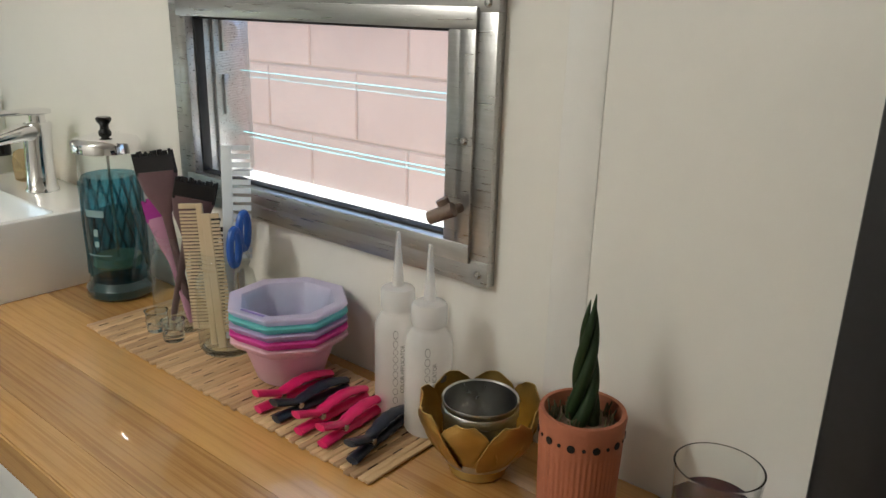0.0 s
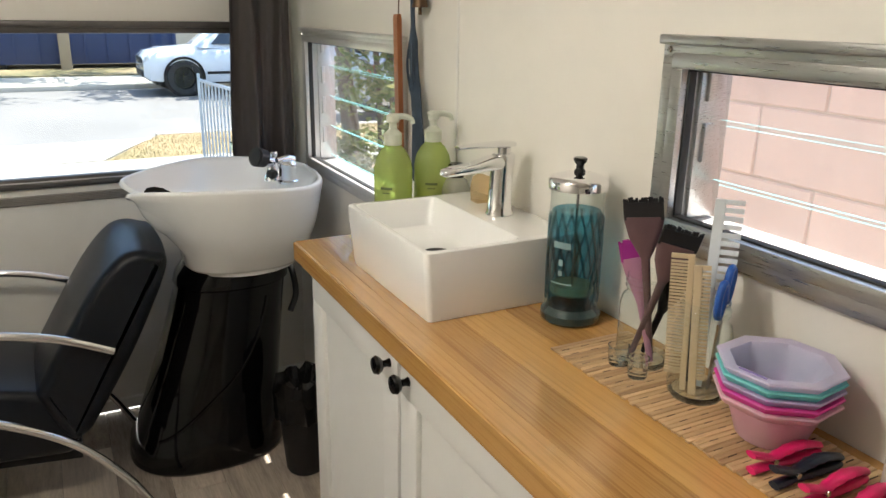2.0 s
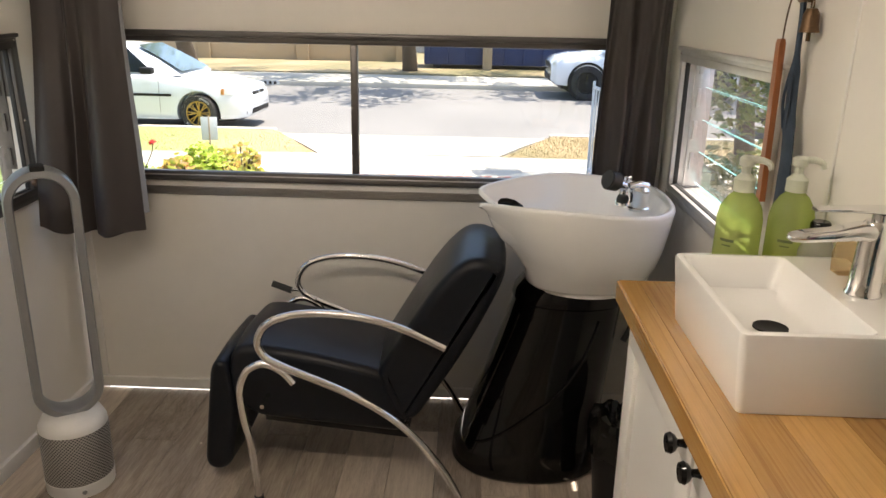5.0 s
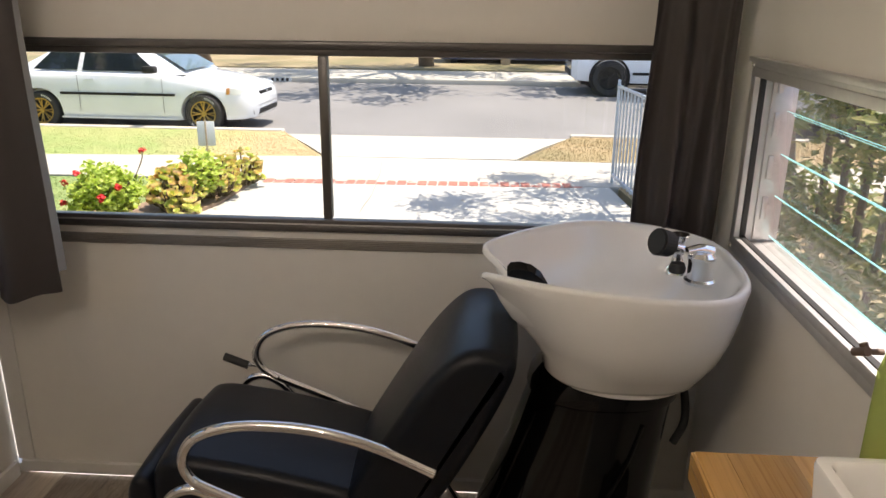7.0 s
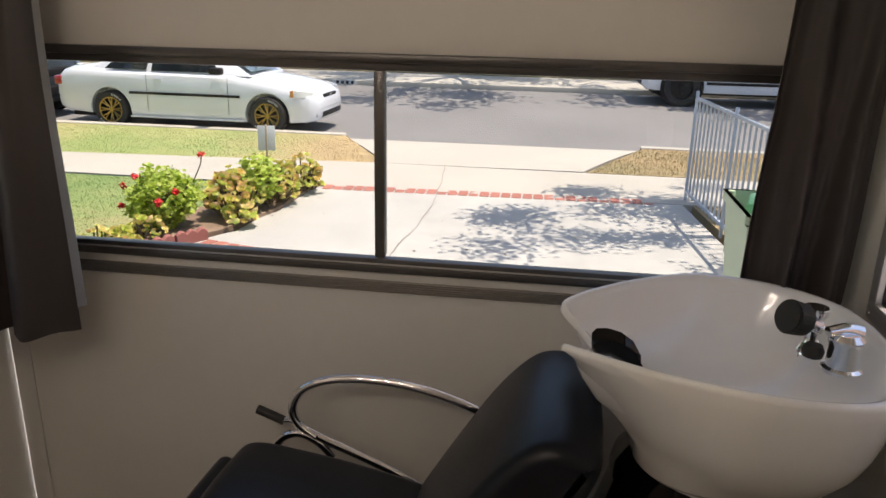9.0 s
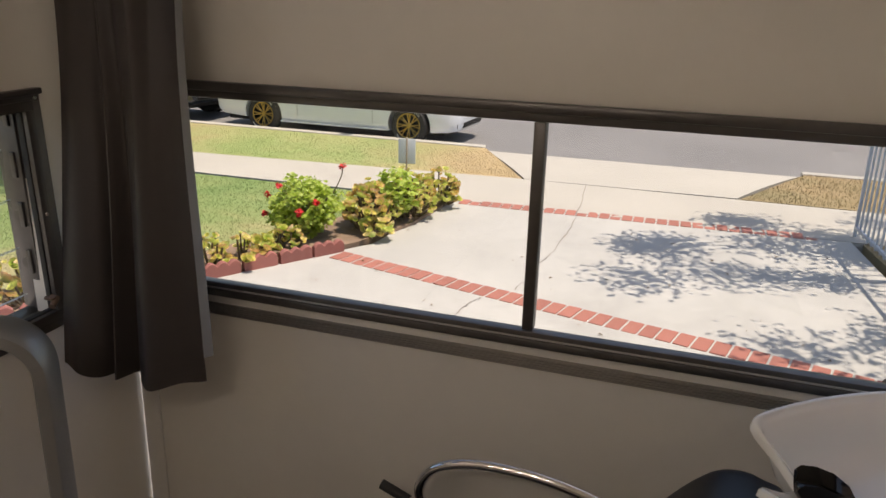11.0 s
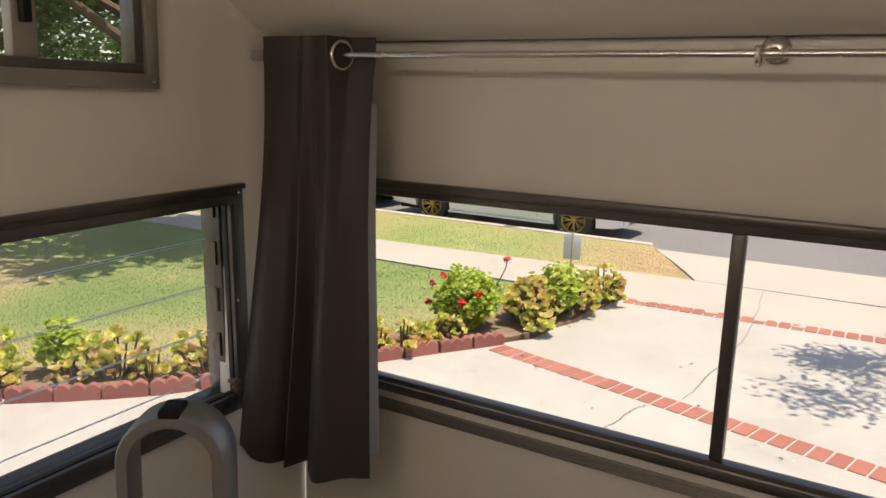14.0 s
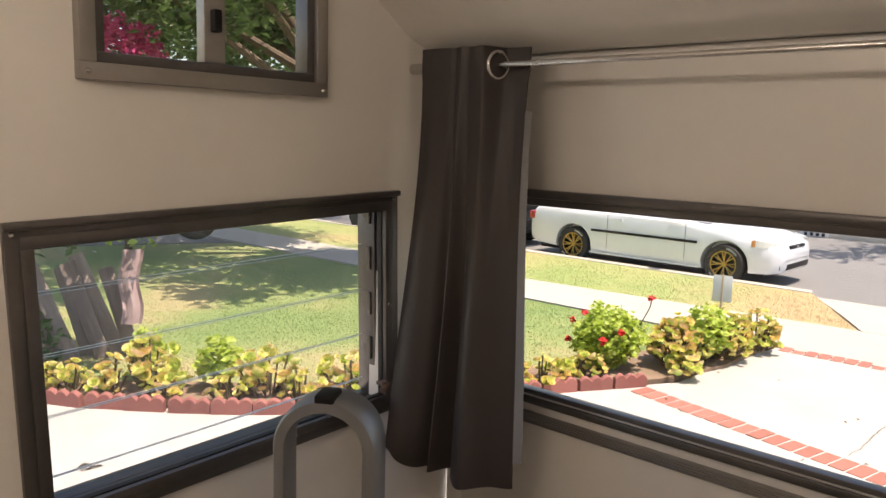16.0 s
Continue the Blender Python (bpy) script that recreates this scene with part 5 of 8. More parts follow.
def suv(m, label, paint, rim=DARK_RIM):
    """A boxy sport utility vehicle."""
    t = thing("suv", label, "car", m)
    ST = [(-3.75, 0.80, 0.45, 0.80, 0.95), (-3.68, 0.90, 0.36, 1.0, 1.08), (-3.2, 0.95, 0.30, 1.04, 1.12), (-1.6, 0.96, 0.28, 1.04, 1.12), (-0.7, 0.96, 0.28, 1.03, 1.12), (-0.3, 0.955, 0.28, 1.0, 1.10), (0.4, 0.94, 0.30, 0.96, 1.05), (0.72, 0.90, 0.33, 0.90, 0.98), (0.84, 0.80, 0.42, 0.80, 0.86)]
    car_body(ST, paint, (0.0, -2.92), 0.37, t)
    bm = bmesh.new()
    rings = []
    for x, hw, z in ((-3.70, 0.72, 1.10), (-3.45, 0.70, 1.62), (-2.8, 0.69, 1.74), (-1.6, 0.69, 1.76), (-1.1, 0.69, 1.72), (-0.35, 0.76, 1.09)):
        rings.append([bm.verts.new((x, y, zz)) for y, zz in ((-hw - 0.16, 1.05), (-hw - 0.02, 1.05 + (z - 1.05) * 0.85), (-hw + 0.08, z), (0, z + 0.02), (hw - 0.08, z), (hw + 0.02, 1.05 + (z - 1.05) * 0.85), (hw + 0.16, 1.05))])
    skin(bm, rings, closed=False)
    part("cabin", bm, paint, t)
    for s in (-1, 1):
        for x0, x1, a, b in ((-1.55, -0.62, -1.50, -1.10), (-2.6, -1.65, -2.6, -1.60), (-3.45, -2.7, -3.35, -2.7)):
            bm = bmesh.new()
            A = [bm.verts.new(v) for v in ((x0, s * 0.895, 1.13), (x1, s * 0.895, 1.13), (b, s * 0.725, 1.62), (a, s * 0.725, 1.62))]
            B = [bm.verts.new(v.co + Vector((0, s * 0.012, 0.004))) for v in A]
            skin(bm, [A, B], caps=True)
            part("side_window", bm, CAR_GLASS, t, smooth=0)
        for x in (0.0, -2.92):
            wheel(t, x, s * 0.87, 0.40, rim, -s)
            part("wheel_arch", lathe(bmesh.new(), [(0.40, -0.05), (0.455, -0.05), (0.455, 0.005), (0.40, 0.005)], n=36), BLACK_MATT, t, "black wheel arch").matrix_basis = Matrix.Translation((x, s * 0.962, 0.42)) @ Matrix.Rotation(radians(-90 * s), 4, "X")
        part("headlight", boxm(0.62, 0.80, s * 0.55, s * 0.86, 0.78, 0.88, bevel=0.02), HEADLIGHT, t, "clear headlight")
        part("tail_light", boxm(-3.76, -3.60, s * 0.62, s * 0.90, 0.90, 1.04, bevel=0.02), TAIL, t, "red tail light")
        part("side_moulding", boxm(-2.4, -0.5, s * 0.955, s * 0.972, 0.48, 0.54, bevel=0.005), BLACK_MATT, t)
    part("grille", boxm(0.80, 0.858, -0.52, 0.52, 0.72, 0.84, bevel=0.01), BLACK_MATT, t, "black slotted grille")
    part("lower_intake", boxm(0.78, 0.865, -0.62, 0.62, 0.42, 0.56, bevel=0.02), BLACK_MATT, t)
    part("rear_window", boxm(-3.66, -3.60, -0.60, 0.60, 1.16, 1.55, bevel=0.01), CAR_GLASS, t)
    part("underbody", boxm(-3.5, 0.6, -0.8, 0.8, 0.25, 0.4), BLACK_MATT, t)
    return t


suv(pose(2.02, 16.45, ROAD, 0, 0, 180), "white sport utility car parked across the street", CAR_WHITE)
suv(pose(-9.95, 10.45, ROAD, 0, 0, 0), "black sport utility car parked behind the coupe", CAR_BLACK)
suv(pose(7.9, 10.55, ROAD, 0, 0, 0), "silver car parked along the kerb beyond the fence", CAR_SILVER, DARK_RIM)

# ---- across the street ----
TAN = mat("tan_block", (0.42, 0.32, 0.22), 0.9, var=0.15, scale=5, bump=0.4, per=0.1)
NAVY_P = mat("navy_paint", (0.012, 0.035, 0.13), 0.5, var=0.12)
fw2 = thing("garden_wall", "low tan block garden wall with posts across the street", "wall", pose(-8.0, 25.5, G + 0.05))
for k in range(4):
    part("post", boxm(-6.0 + 3.6 * k - 0.22, -6.0 + 3.6 * k + 0.22, -0.22, 0.22, -0.05, 1.3, bevel=0.02), TAN, fw2)
for k in range(3):
    part("wall_panel", boxm(-5.78 + 3.6 * k, -2.62 + 3.6 * k, -0.1, 0.1, -0.05, 0.9, bevel=0.01), TAN, fw2)
dump = thing("blue_container", "dark blue metal container across the street", "container", pose(0.35, 23.6, G + 0.05))
part("box", boxm(-2.6, 2.6, -0.9, 0.9, 0.12, 1.7, bevel=0.03), NAVY_P, dump)
for k in range(9):
    part("rib", boxm(-2.5 + 0.62 * k, -2.42 + 0.62 * k, -0.95, -0.9, 0.14, 1.65, bevel=0.01), NAVY_P, dump)
for x in (-2.2, 2.2):
    part("skid", boxm(x - 0.1, x + 0.1, -0.8, 0.8, -0.02, 0.13), BLACK_MATT, dump)
solid("tan_post", boxm(-0.35, -0.05, 22.2, 22.5, G, 1.1, bevel=0.02), TAN, "tan block post beside the far driveway", "post")
hs = thing("house", "pale stucco house far across the street", "house", pose(-3, 36, G + 0.05))
STUCCO = mat("stucco", (0.56, 0.50, 0.41), 0.9, var=0.08, scale=1.5)
part("wall", boxm(-12, 12, -4, 4, -0.1, 3.0), STUCCO, hs, smooth=0)
part("roof", slab(bmesh.new(), [(-12.6, -4.6), (12.6, -4.6), (12.6, 4.6), (-12.6, 4.6)], 3.0, 3.4), mat("roof_shingle", (0.16, 0.11, 0.09), 0.9, var=0.2, scale=4), hs, smooth=0)
for x in (-9, -4, 2, 8):
    wn = part("window", boxm(x - 0.9, x + 0.9, -4.06, -3.98, 0.9, 2.2, bevel=0.01), TRIM_WHITE, hs)
    part("pane", boxm(x - 0.8, x + 0.8, -4.08, -4.05, 1.0, 2.1), CAR_GLASS, wn, smooth=0)
# painted kerb plate with unreadable marks
plate = thing("kerb_plate", "pale painted kerb plate with dark bars", "plate", pose(-6.05, 17.545, G - 0.03))
part("plate", boxm(-0.32, 0.32, -0.006, 0.0, -0.06, 0.045), SIGN, plate, smooth=0)
for k in range(4):
    part("bar", boxm(-0.22 + 0.13 * k, -0.15 + 0.13 * k, -0.010, -0.006, -0.045, 0.03), BLACK_MATT, plate, smooth=0)
# ---- salon furniture ----
def prism(prof, y0, y1, bevel=0.0, seg=3, puff=0.0):
    """A side outline in (x, z) drawn across y, with rounded edges; puff swells the faces a little."""
    bm = bmesh.new()
    n = 5
    rings = [[bm.verts.new((x, y0 + (y1 - y0) * k / n, z)) for x, z in prof] for k in range(n + 1)]
    skin(bm, rings, caps=True)
    if bevel:
        es = [e for e in bm.edges if len(e.link_faces) == 2 and e.calc_face_angle(0) > 0.9]
        bmesh.ops.bevel(bm, geom=es, offset=bevel, segments=seg, affect="EDGES", profile=0.5)
    if puff:
        c, hw = (y0 + y1) / 2, abs(y1 - y0) / 2
        cx, cz = sum(p[0] for p in prof) / len(prof), sum(p[1] for p in prof) / len(prof)
        for v in bm.verts:
            k = puff * (1 - ((v.co.y - c) / hw) ** 2)
            d = Vector((v.co.x - cx, 0, v.co.z - cz))
            v.co += d.normalized() * k if d.length > 1e-4 else d
    return bm


def smooth2(pts, per=5):
    return [(p.x, p.z) for p in spline([(x, 0, z) for x, z in pts], per)]


def rounded(prof, cuts=(0.03, 0.012, 0.005)):
    """A closed outline with its corners cut round."""
    for cut in cuts:
        out = []
        for a, b in zip(prof, prof[1:] + prof[:1]):
            a, b = Vector(a), Vector(b)
            k = min(0.25, cut / max((b - a).length, 1e-6))
            out += [tuple(a.lerp(b, k)), tuple(b.lerp(a, k))]
        prof = out
    return prof


def cushion(prof, y0, y1, r, puff=0.0):
    """An upholstered pad: a rounded side outline drawn across y, its ends rolled over with radius r."""
    pts = [Vector(p) for p in rounded(prof)]
    m = len(pts)
    area = sum(a.x * b.y - b.x * a.y for a, b in zip(pts, pts[1:] + pts[:1]))
    nrm = []
    for i in range(m):
        d = (pts[(i + 1) % m] - pts[i - 1]).normalized()
        nrm.append(Vector((-d.y, d.x)) * (1 if area > 0 else -1))
    bm = bmesh.new()
    rows = []
    for k in range(6):
        q = math.pi / 2 * (1 - k / 5)
        rows.append((y0 + r * (1 - math.sin(q)), r * (1 - math.cos(q))))
    mid = [(y0 + r + (y1 - y0 - 2 * r) * k / 6, -puff * math.sin(math.pi * k / 6)) for k in range(1, 6)]
    rows = rows + mid + [(y0 + y1 - y, e) for y, e in rows[::-1]]
    skin(bm, [[bm.verts.new((p.x + v.x * e, y, p.y + v.y * e)) for p, v in zip(pts, nrm)] for y, e in rows], caps=True)
    return bm


# reclining shampoo chair
chair = thing("shampoo_chair", "black vinyl reclined shampoo chair with curved chrome arms", "chair", pose(-1.0, -0.39, 0))
wpart("seat", cushion([(-1.335, 0.30), (-1.342, 0.40), (-1.325, 0.455), (-1.28, 0.476), (-1.1, 0.452), (-0.90, 0.41), (-0.80, 0.37), (-0.795, 0.195), (-1.27, 0.235)], -0.578, -0.192, 0.030, 0.008), LEATHER, chair)
back = [(-0.895, 0.39)] + smooth2([(-0.885, 0.41), (-0.815, 0.530), (-0.732, 0.662), (-0.664, 0.740), (-0.616, 0.764), (-0.564, 0.756), (-0.527, 0.712), (-0.64, 0.47), (-0.775, 0.25)], 4) + [(-0.83, 0.235)]
wpart("backrest", cushion(back, -0.59, -0.18, 0.034, 0.008), LEATHER, chair)
wpart("footrest", cushion([(-1.437, 0.045), (-1.352, 0.045), (-1.315, 0.25), (-1.335, 0.415), (-1.392, 0.420)], -0.578, -0.192, 0.020, 0.005), LEATHER, chair)
wpart("seat_base", prism([(-1.24, 0.25), (-0.80, 0.21), (-0.80, 0.17), (-1.24, 0.215)], -0.55, -0.22, 0.005), BLACK_MATT, chair)
ARM = [(-0.690, 0.520), (-0.80, 0.570), (-0.90, 0.600), (-1.0, 0.613), (-1.11, 0.608), (-1.19, 0.578), (-1.222, 0.526), (-1.208, 0.478), (-1.15, 0.444), (-0.96, 0.364), (-0.815, 0.271), (-0.70, 0.138), (-0.626, 0.006)]
LEG = [(-1.125, 0.394), (-1.16, 0.432), (-1.21, 0.452), (-1.258, 0.428), (-1.283, 0.365), (-1.276, 0.27), (-1.259, 0.178), (-1.246, 0.006)]
for y in (-0.648, -0.128):
    wpart("armrest", tube(bmesh.new(), spline([(x, y, z) for x, z in ARM], 8), 0.0115, 14), CHROME, chair, "curved chrome tube arm")
    wpart("leg", tube(bmesh.new(), spline([(x, y, z) for x, z in LEG], 8), 0.0115, 14), CHROME, chair)
    s = 1 if y < -0.4 else -1
    for x, z in ((-1.22, 0.315), (-0.80, 0.262)):
        wpart("bolt", cyl(bmesh.new(), (x, y - 0.004 * s, z), (x, y + 0.085 * s, z), 0.007, n=12), STEEL, chair)
    for x, z in ((-1.246, 0.006), (-0.626, 0.006)):
        wpart("foot_cap", cyl(bmesh.new(), (x, y, 0.0), (x, y, 0.012), 0.014, n=14), RUBBER, chair)
lever = wpart("lever", tube(bmesh.new(), spline([(-1.16, -0.145, 0.455), (-1.22, -0.125, 0.480), (-1.255, -0.118, 0.478)], 5), 0.007, 10), CHROME, chair)
wpart("grip", cyl(bmesh.new(), (-1.250, -0.118, 0.476), (-1.318, -0.113, 0.498), 0.0115, n=16), RUBBER, chair, "black rubber grip", parent=lever)

# shampoo bowl on a pedestal
shampoo = thing("shampoo_bowl", "white porcelain shampoo bowl on a glossy black pedestal", "shampoo bowl", pose(-0.36, -0.34, 0))
bm = bmesh.new()
PED = [(0.0, -0.425, -0.325, 0.235, 0.195), (0.012, -0.425, -0.325, 0.245, 0.205), (0.07, -0.422, -0.325, 0.240, 0.200), (0.10, -0.415, -0.325, 0.228, 0.190), (0.20, -0.395, -0.322, 0.212, 0.175), (0.35, -0.36, -0.318, 0.192, 0.160), (0.48, -0.33, -0.315, 0.178, 0.145), (0.565, -0.312, -0.315, 0.170, 0.138), (0.572, -0.310, -0.315, 0.178, 0.146), (0.60, -0.305, -0.318, 0.176, 0.145), (0.635, -0.300, -0.320, 0.155, 0.125)]
rings = []
for z, cx, cy, rx, ry in PED:
    rings.append([bm.verts.new((cx + rx * math.copysign(abs(math.cos(a)) ** 0.85, math.cos(a)), cy + ry * math.copysign(abs(math.sin(a)) ** 0.85, math.sin(a)), z)) for a in [2 * math.pi * k / 48 for k in range(48)]])
skin(bm, rings, caps=True)
ped = wpart("pedestal", bm, BLACK_GLOSS, shampoo, "glossy black plastic pedestal")
def on_ped(z, a, out=0.0):
    for A, B in zip(PED, PED[1:]):
        if A[0] <= z <= B[0]:
            t = (z - A[0]) / (B[0] - A[0])
            cx, cy, rx, ry = [A[i] + (B[i] - A[i]) * t for i in (1, 2, 3, 4)]
            f = lambda v: math.copysign(abs(v) ** 0.85, v)
            return Vector((cx + (rx + out) * f(math.cos(a)), cy + (ry + out) * f(math.sin(a)), z))
wpart("moulded_ridge", tube(bmesh.new(), [on_ped(0.11 + 0.42 * (k / 20) ** 1.4, math.radians(222 + 78 * math.sin(k / 20 * 1.35)), 0.001) for k in range(21)], 0.005, 8), BLACK_GLOSS, shampoo, parent=ped)
wpart("side_ridge", tube(bmesh.new(), [on_ped(0.13 + 0.40 * k / 16, math.radians(207 + 6 * k / 16), 0.0005) for k in range(17)], 0.005, 8), BLACK_GLOSS, shampoo, parent=ped)

CY = -0.362
ring_bm = lathe(bmesh.new(), [(0.150, 0.616), (0.158, 0.618), (0.160, 0.636), (0.150, 0.640)], n=48, at=(-0.272, -0.335, 0), a=1.06, b=0.95)
wpart("foot_ring", ring_bm, PORCELAIN, shampoo, "white foot ring")
HALF = spline([(-0.540, 0.0, 0.850), (-0.568, 0.048, 0.866), (-0.606, 0.092, 0.894), (-0.578, 0.134, 0.905), (-0.47, 0.212, 0.914), (-0.34, 0.268, 0.919), (-0.22, 0.274, 0.914), (-0.120, 0.240, 0.908), (-0.060, 0.162, 0.909), (-0.042, 0.07, 0.912), (-0.040, 0.0, 0.912)], 6)
RIM = [Vector((p.x, CY - p.y, p.z)) for p in HALF] + [Vector((p.x, CY + p.y, p.z)) for p in HALF[-2:0:-1]]
def base_pt(i, z, k=1.0):
    a = math.atan2(RIM[i].y - CY, RIM[i].x + 0.33)
    f = lambda v: math.copysign(abs(v) ** 0.8, v)
    return Vector((-0.268 + (0.174 if math.cos(a) > 0 else 0.188) * k * f(math.cos(a)), -0.340 + 0.158 * k * f(math.sin(a)), z))
bm = bmesh.new()
rings = []
N = len(RIM)
for z, t in ((0.632, -1), (0.641, 0.0), (0.682, 0.06), (0.725, 0.25), (0.775, 0.49), (0.835, 0.74), (0.875, 0.90)):
    row = []
    for i in range(N):
        b = base_pt(i, z, 0.96 if t < 0 else 1.0)
        neck = max(0.0, min(1.0, (-0.36 - RIM[i].x) / 0.2))
        s = max(0.0, t) ** (0.46 + 0.62 * neck)
        p = b.lerp(Vector((RIM[i].x, RIM[i].y, z)), s)
        p.z = min(z, RIM[i].z - 0.02 * (1 - t))
        row.append(bm.verts.new(p))
    rings.append(row)
C = Vector((-0.345, CY, 0))
def inner(k, dz, zmin=None):
    row = []
    for p in RIM:
        q = C + (Vector((p.x, p.y, 0)) - C) * k
        row.append(bm.verts.new((q.x, q.y, p.z + dz if zmin is None else min(p.z + dz, zmin))))
    return row
rings += [inner(1.0, -0.012), inner(0.992, -0.003), inner(0.975, 0.0), inner(0.945, -0.003), inner(0.925, -0.016), inner(0.90, -0.035), inner(0.84, -0.07, 0.835), inner(0.74, 0, 0.785), inner(0.58, 0, 0.745), inner(0.38, 0, 0.725), inner(0.14, 0, 0.715), inner(0.05, 0, 0.705)]
skin(bm, rings, caps=True)
bowl = wpart("basin", bm, PORCELAIN, shampoo, "white glazed basin", smooth=60)
wpart("drain", lathe(bmesh.new(), [(0.0, 0.0), (0.022, 0.002), (0.026, -0.002)], n=20, at=(-0.345, CY, 0.722)), CHROME, shampoo, parent=bowl)
bm = bmesh.new()
rows = []
for k in range(17):
    t = -1 + 2 * k / 16
    y = CY - 0.026 + 0.027 * t
    z = 0.866 + 0.018 * t * t
    rows.append([bm.verts.new((x, y, z - 0.010 + zz)) for x, zz in ((-0.540, -0.008), (-0.548, 0.004), (-0.540, 0.014), (-0.520, 0.016), (-0.495, 0.010), (-0.472, -0.006), (-0.455, -0.034), (-0.462, -0.040), (-0.490, -0.020), (-0.515, -0.008))])
skin(bm, rows, caps=True)
wpart("neck_rest", bm, BLACK_GLOSS, shampoo, "black rubber neck rest", parent=bowl, smooth=80)
fx, fy, fz = -0.150, -0.470, 0.893
tap = wpart("mixer_tap", lathe(bmesh.new(), [(0.0, 0.0), (0.032, 0.0), (0.032, 0.006), (0.026, 0.010), (0.026, 0.045), (0.028, 0.050), (0.028, 0.058), (0.020, 0.066), (0.0, 0.067)], n=28, at=(fx, fy, fz)), CHROME, shampoo, "chrome single-lever mixer")
bm = bmesh.new()
tube(bm, spline([(fx + 0.02, fy + 0.006, fz + 0.066), (fx - 0.004, fy, fz + 0.073), (fx - 0.034, fy - 0.008, fz + 0.070)], 5), lambda s: 0.013 - 0.004 * s, 12)
wpart("lever", bm, CHROME, shampoo, parent=tap)
hold = wpart("spray_holder", lathe(bmesh.new(), [(0.0, 0.0), (0.024, 0.0), (0.022, 0.012), (0.014, 0.022), (0.014, 0.065), (0.020, 0.075), (0.020, 0.088), (0.0, 0.09)], n=24, at=(fx - 0.035, fy + 0.055, fz)), CHROME, shampoo, "chrome spray holder")
bm = cyl(bmesh.new(), (fx - 0.058, fy + 0.035, fz + 0.070), (fx - 0.092, fy + 0.018, fz + 0.082), 0.027, 0.030, n=26)
bmesh.ops.bevel(bm, geom=bm.edges[:], offset=0.004, segments=2, affect="EDGES")
wpart("spray_head", bm, RUBBER, shampoo, "black spray head", parent=hold)
wpart("spray_neck", cyl(bmesh.new(), (fx - 0.030, fy + 0.045, fz + 0.055), (fx - 0.062, fy + 0.034, fz + 0.068), 0.013, n=16), CHROME, shampoo, parent=hold)
wpart("knob", lathe(bmesh.new(), [(0.0, 0), (0.016, 0), (0.018, 0.01), (0.014, 0.02), (0, 0.022)], n=18, at=(fx - 0.045, fy + 0.01, fz + 0.018)), RUBBER, shampoo, parent=hold)
wpart("hose", tube(bmesh.new(), spline([(-0.13, -0.27, 0.62), (-0.105, -0.29, 0.56), (-0.10, -0.32, 0.48), (-0.125, -0.33, 0.42)], 6), 0.010, 10), RUBBER, shampoo)

# waste basket with a black bag
basket = thing("waste_basket", "small black waste basket lined with a black bag", "bin", pose(-0.175, -0.615, 0))
bm = lathe(bmesh.new(), [(0.0, 0.002), (0.055, 0.0), (0.060, 0.01), (0.082, 0.27), (0.086, 0.272), (0.086, 0.28), (0.078, 0.28), (0.058, 0.02), (0.0, 0.02)], n=28)
part("bucket", bm, BLACK_MATT, basket)
bm = bmesh.new()
rings = []
for j, (r0, z0) in enumerate(((0.091, 0.20), (0.092, 0.25), (0.090, 0.285), (0.082, 0.318), (0.064, 0.325), (0.05, 0.29), (0.03, 0.25))):
    row = []
    for a in [2 * math.pi * k / 40 for k in range(40)]:
        w = r0 + 0.009 * noise.noise((math.cos(a) * 4, math.sin(a) * 4, j * 0.7))
        row.append(bm.verts.new((w * math.cos(a), w * math.sin(a), z0 + 0.022 * noise.noise((math.cos(a) * 3, math.sin(a) * 3, 9 + j * 0.5)))))
    rings.append(row)
skin(bm, rings)
part("bag", bm, BLACK_GLOSS, basket, "crumpled black plastic bag", smooth=25)

# curtains and rod
rod = thing("curtain_rod", "thin brushed metal curtain rod on wall brackets", "curtain rod", pose(-1.0, -0.155, 1.615))
wpart("rod", cyl(bmesh.new(), (-2.035, -0.155, 1.615), (-0.01, -0.155, 1.615), 0.0062, n=16), STEEL, rod)
for x in (-2.035,):
    wpart("finial", cyl(bmesh.new(), (-2.068, -0.155, 1.615), (-2.025, -0.155, 1.615), 0.0125, n=16), STEEL, rod)
for x in (-1.008,):
    bm = lathe(bmesh.new(), [(0, 0), (0.024, 0), (0.024, 0.004), (0.018, 0.008), (0, 0.008)], n=20)
    bm.transform(pose(x, YF - 0.0125, 1.632, 90))
    tube(bm, spline([(x, YF - 0.016, 1.632), (x, -0.08, 1.622), (x, -0.150, 1.600), (x, -0.172, 1.606), (x, -0.172, 1.622)], 6), 0.005, 10)
    cyl(bm, (x - 0.006, -0.155, 1.615), (x + 0.006, -0.155, 1.615), 0.013, n=16)
    wpart("bracket", bm, STEEL, rod)


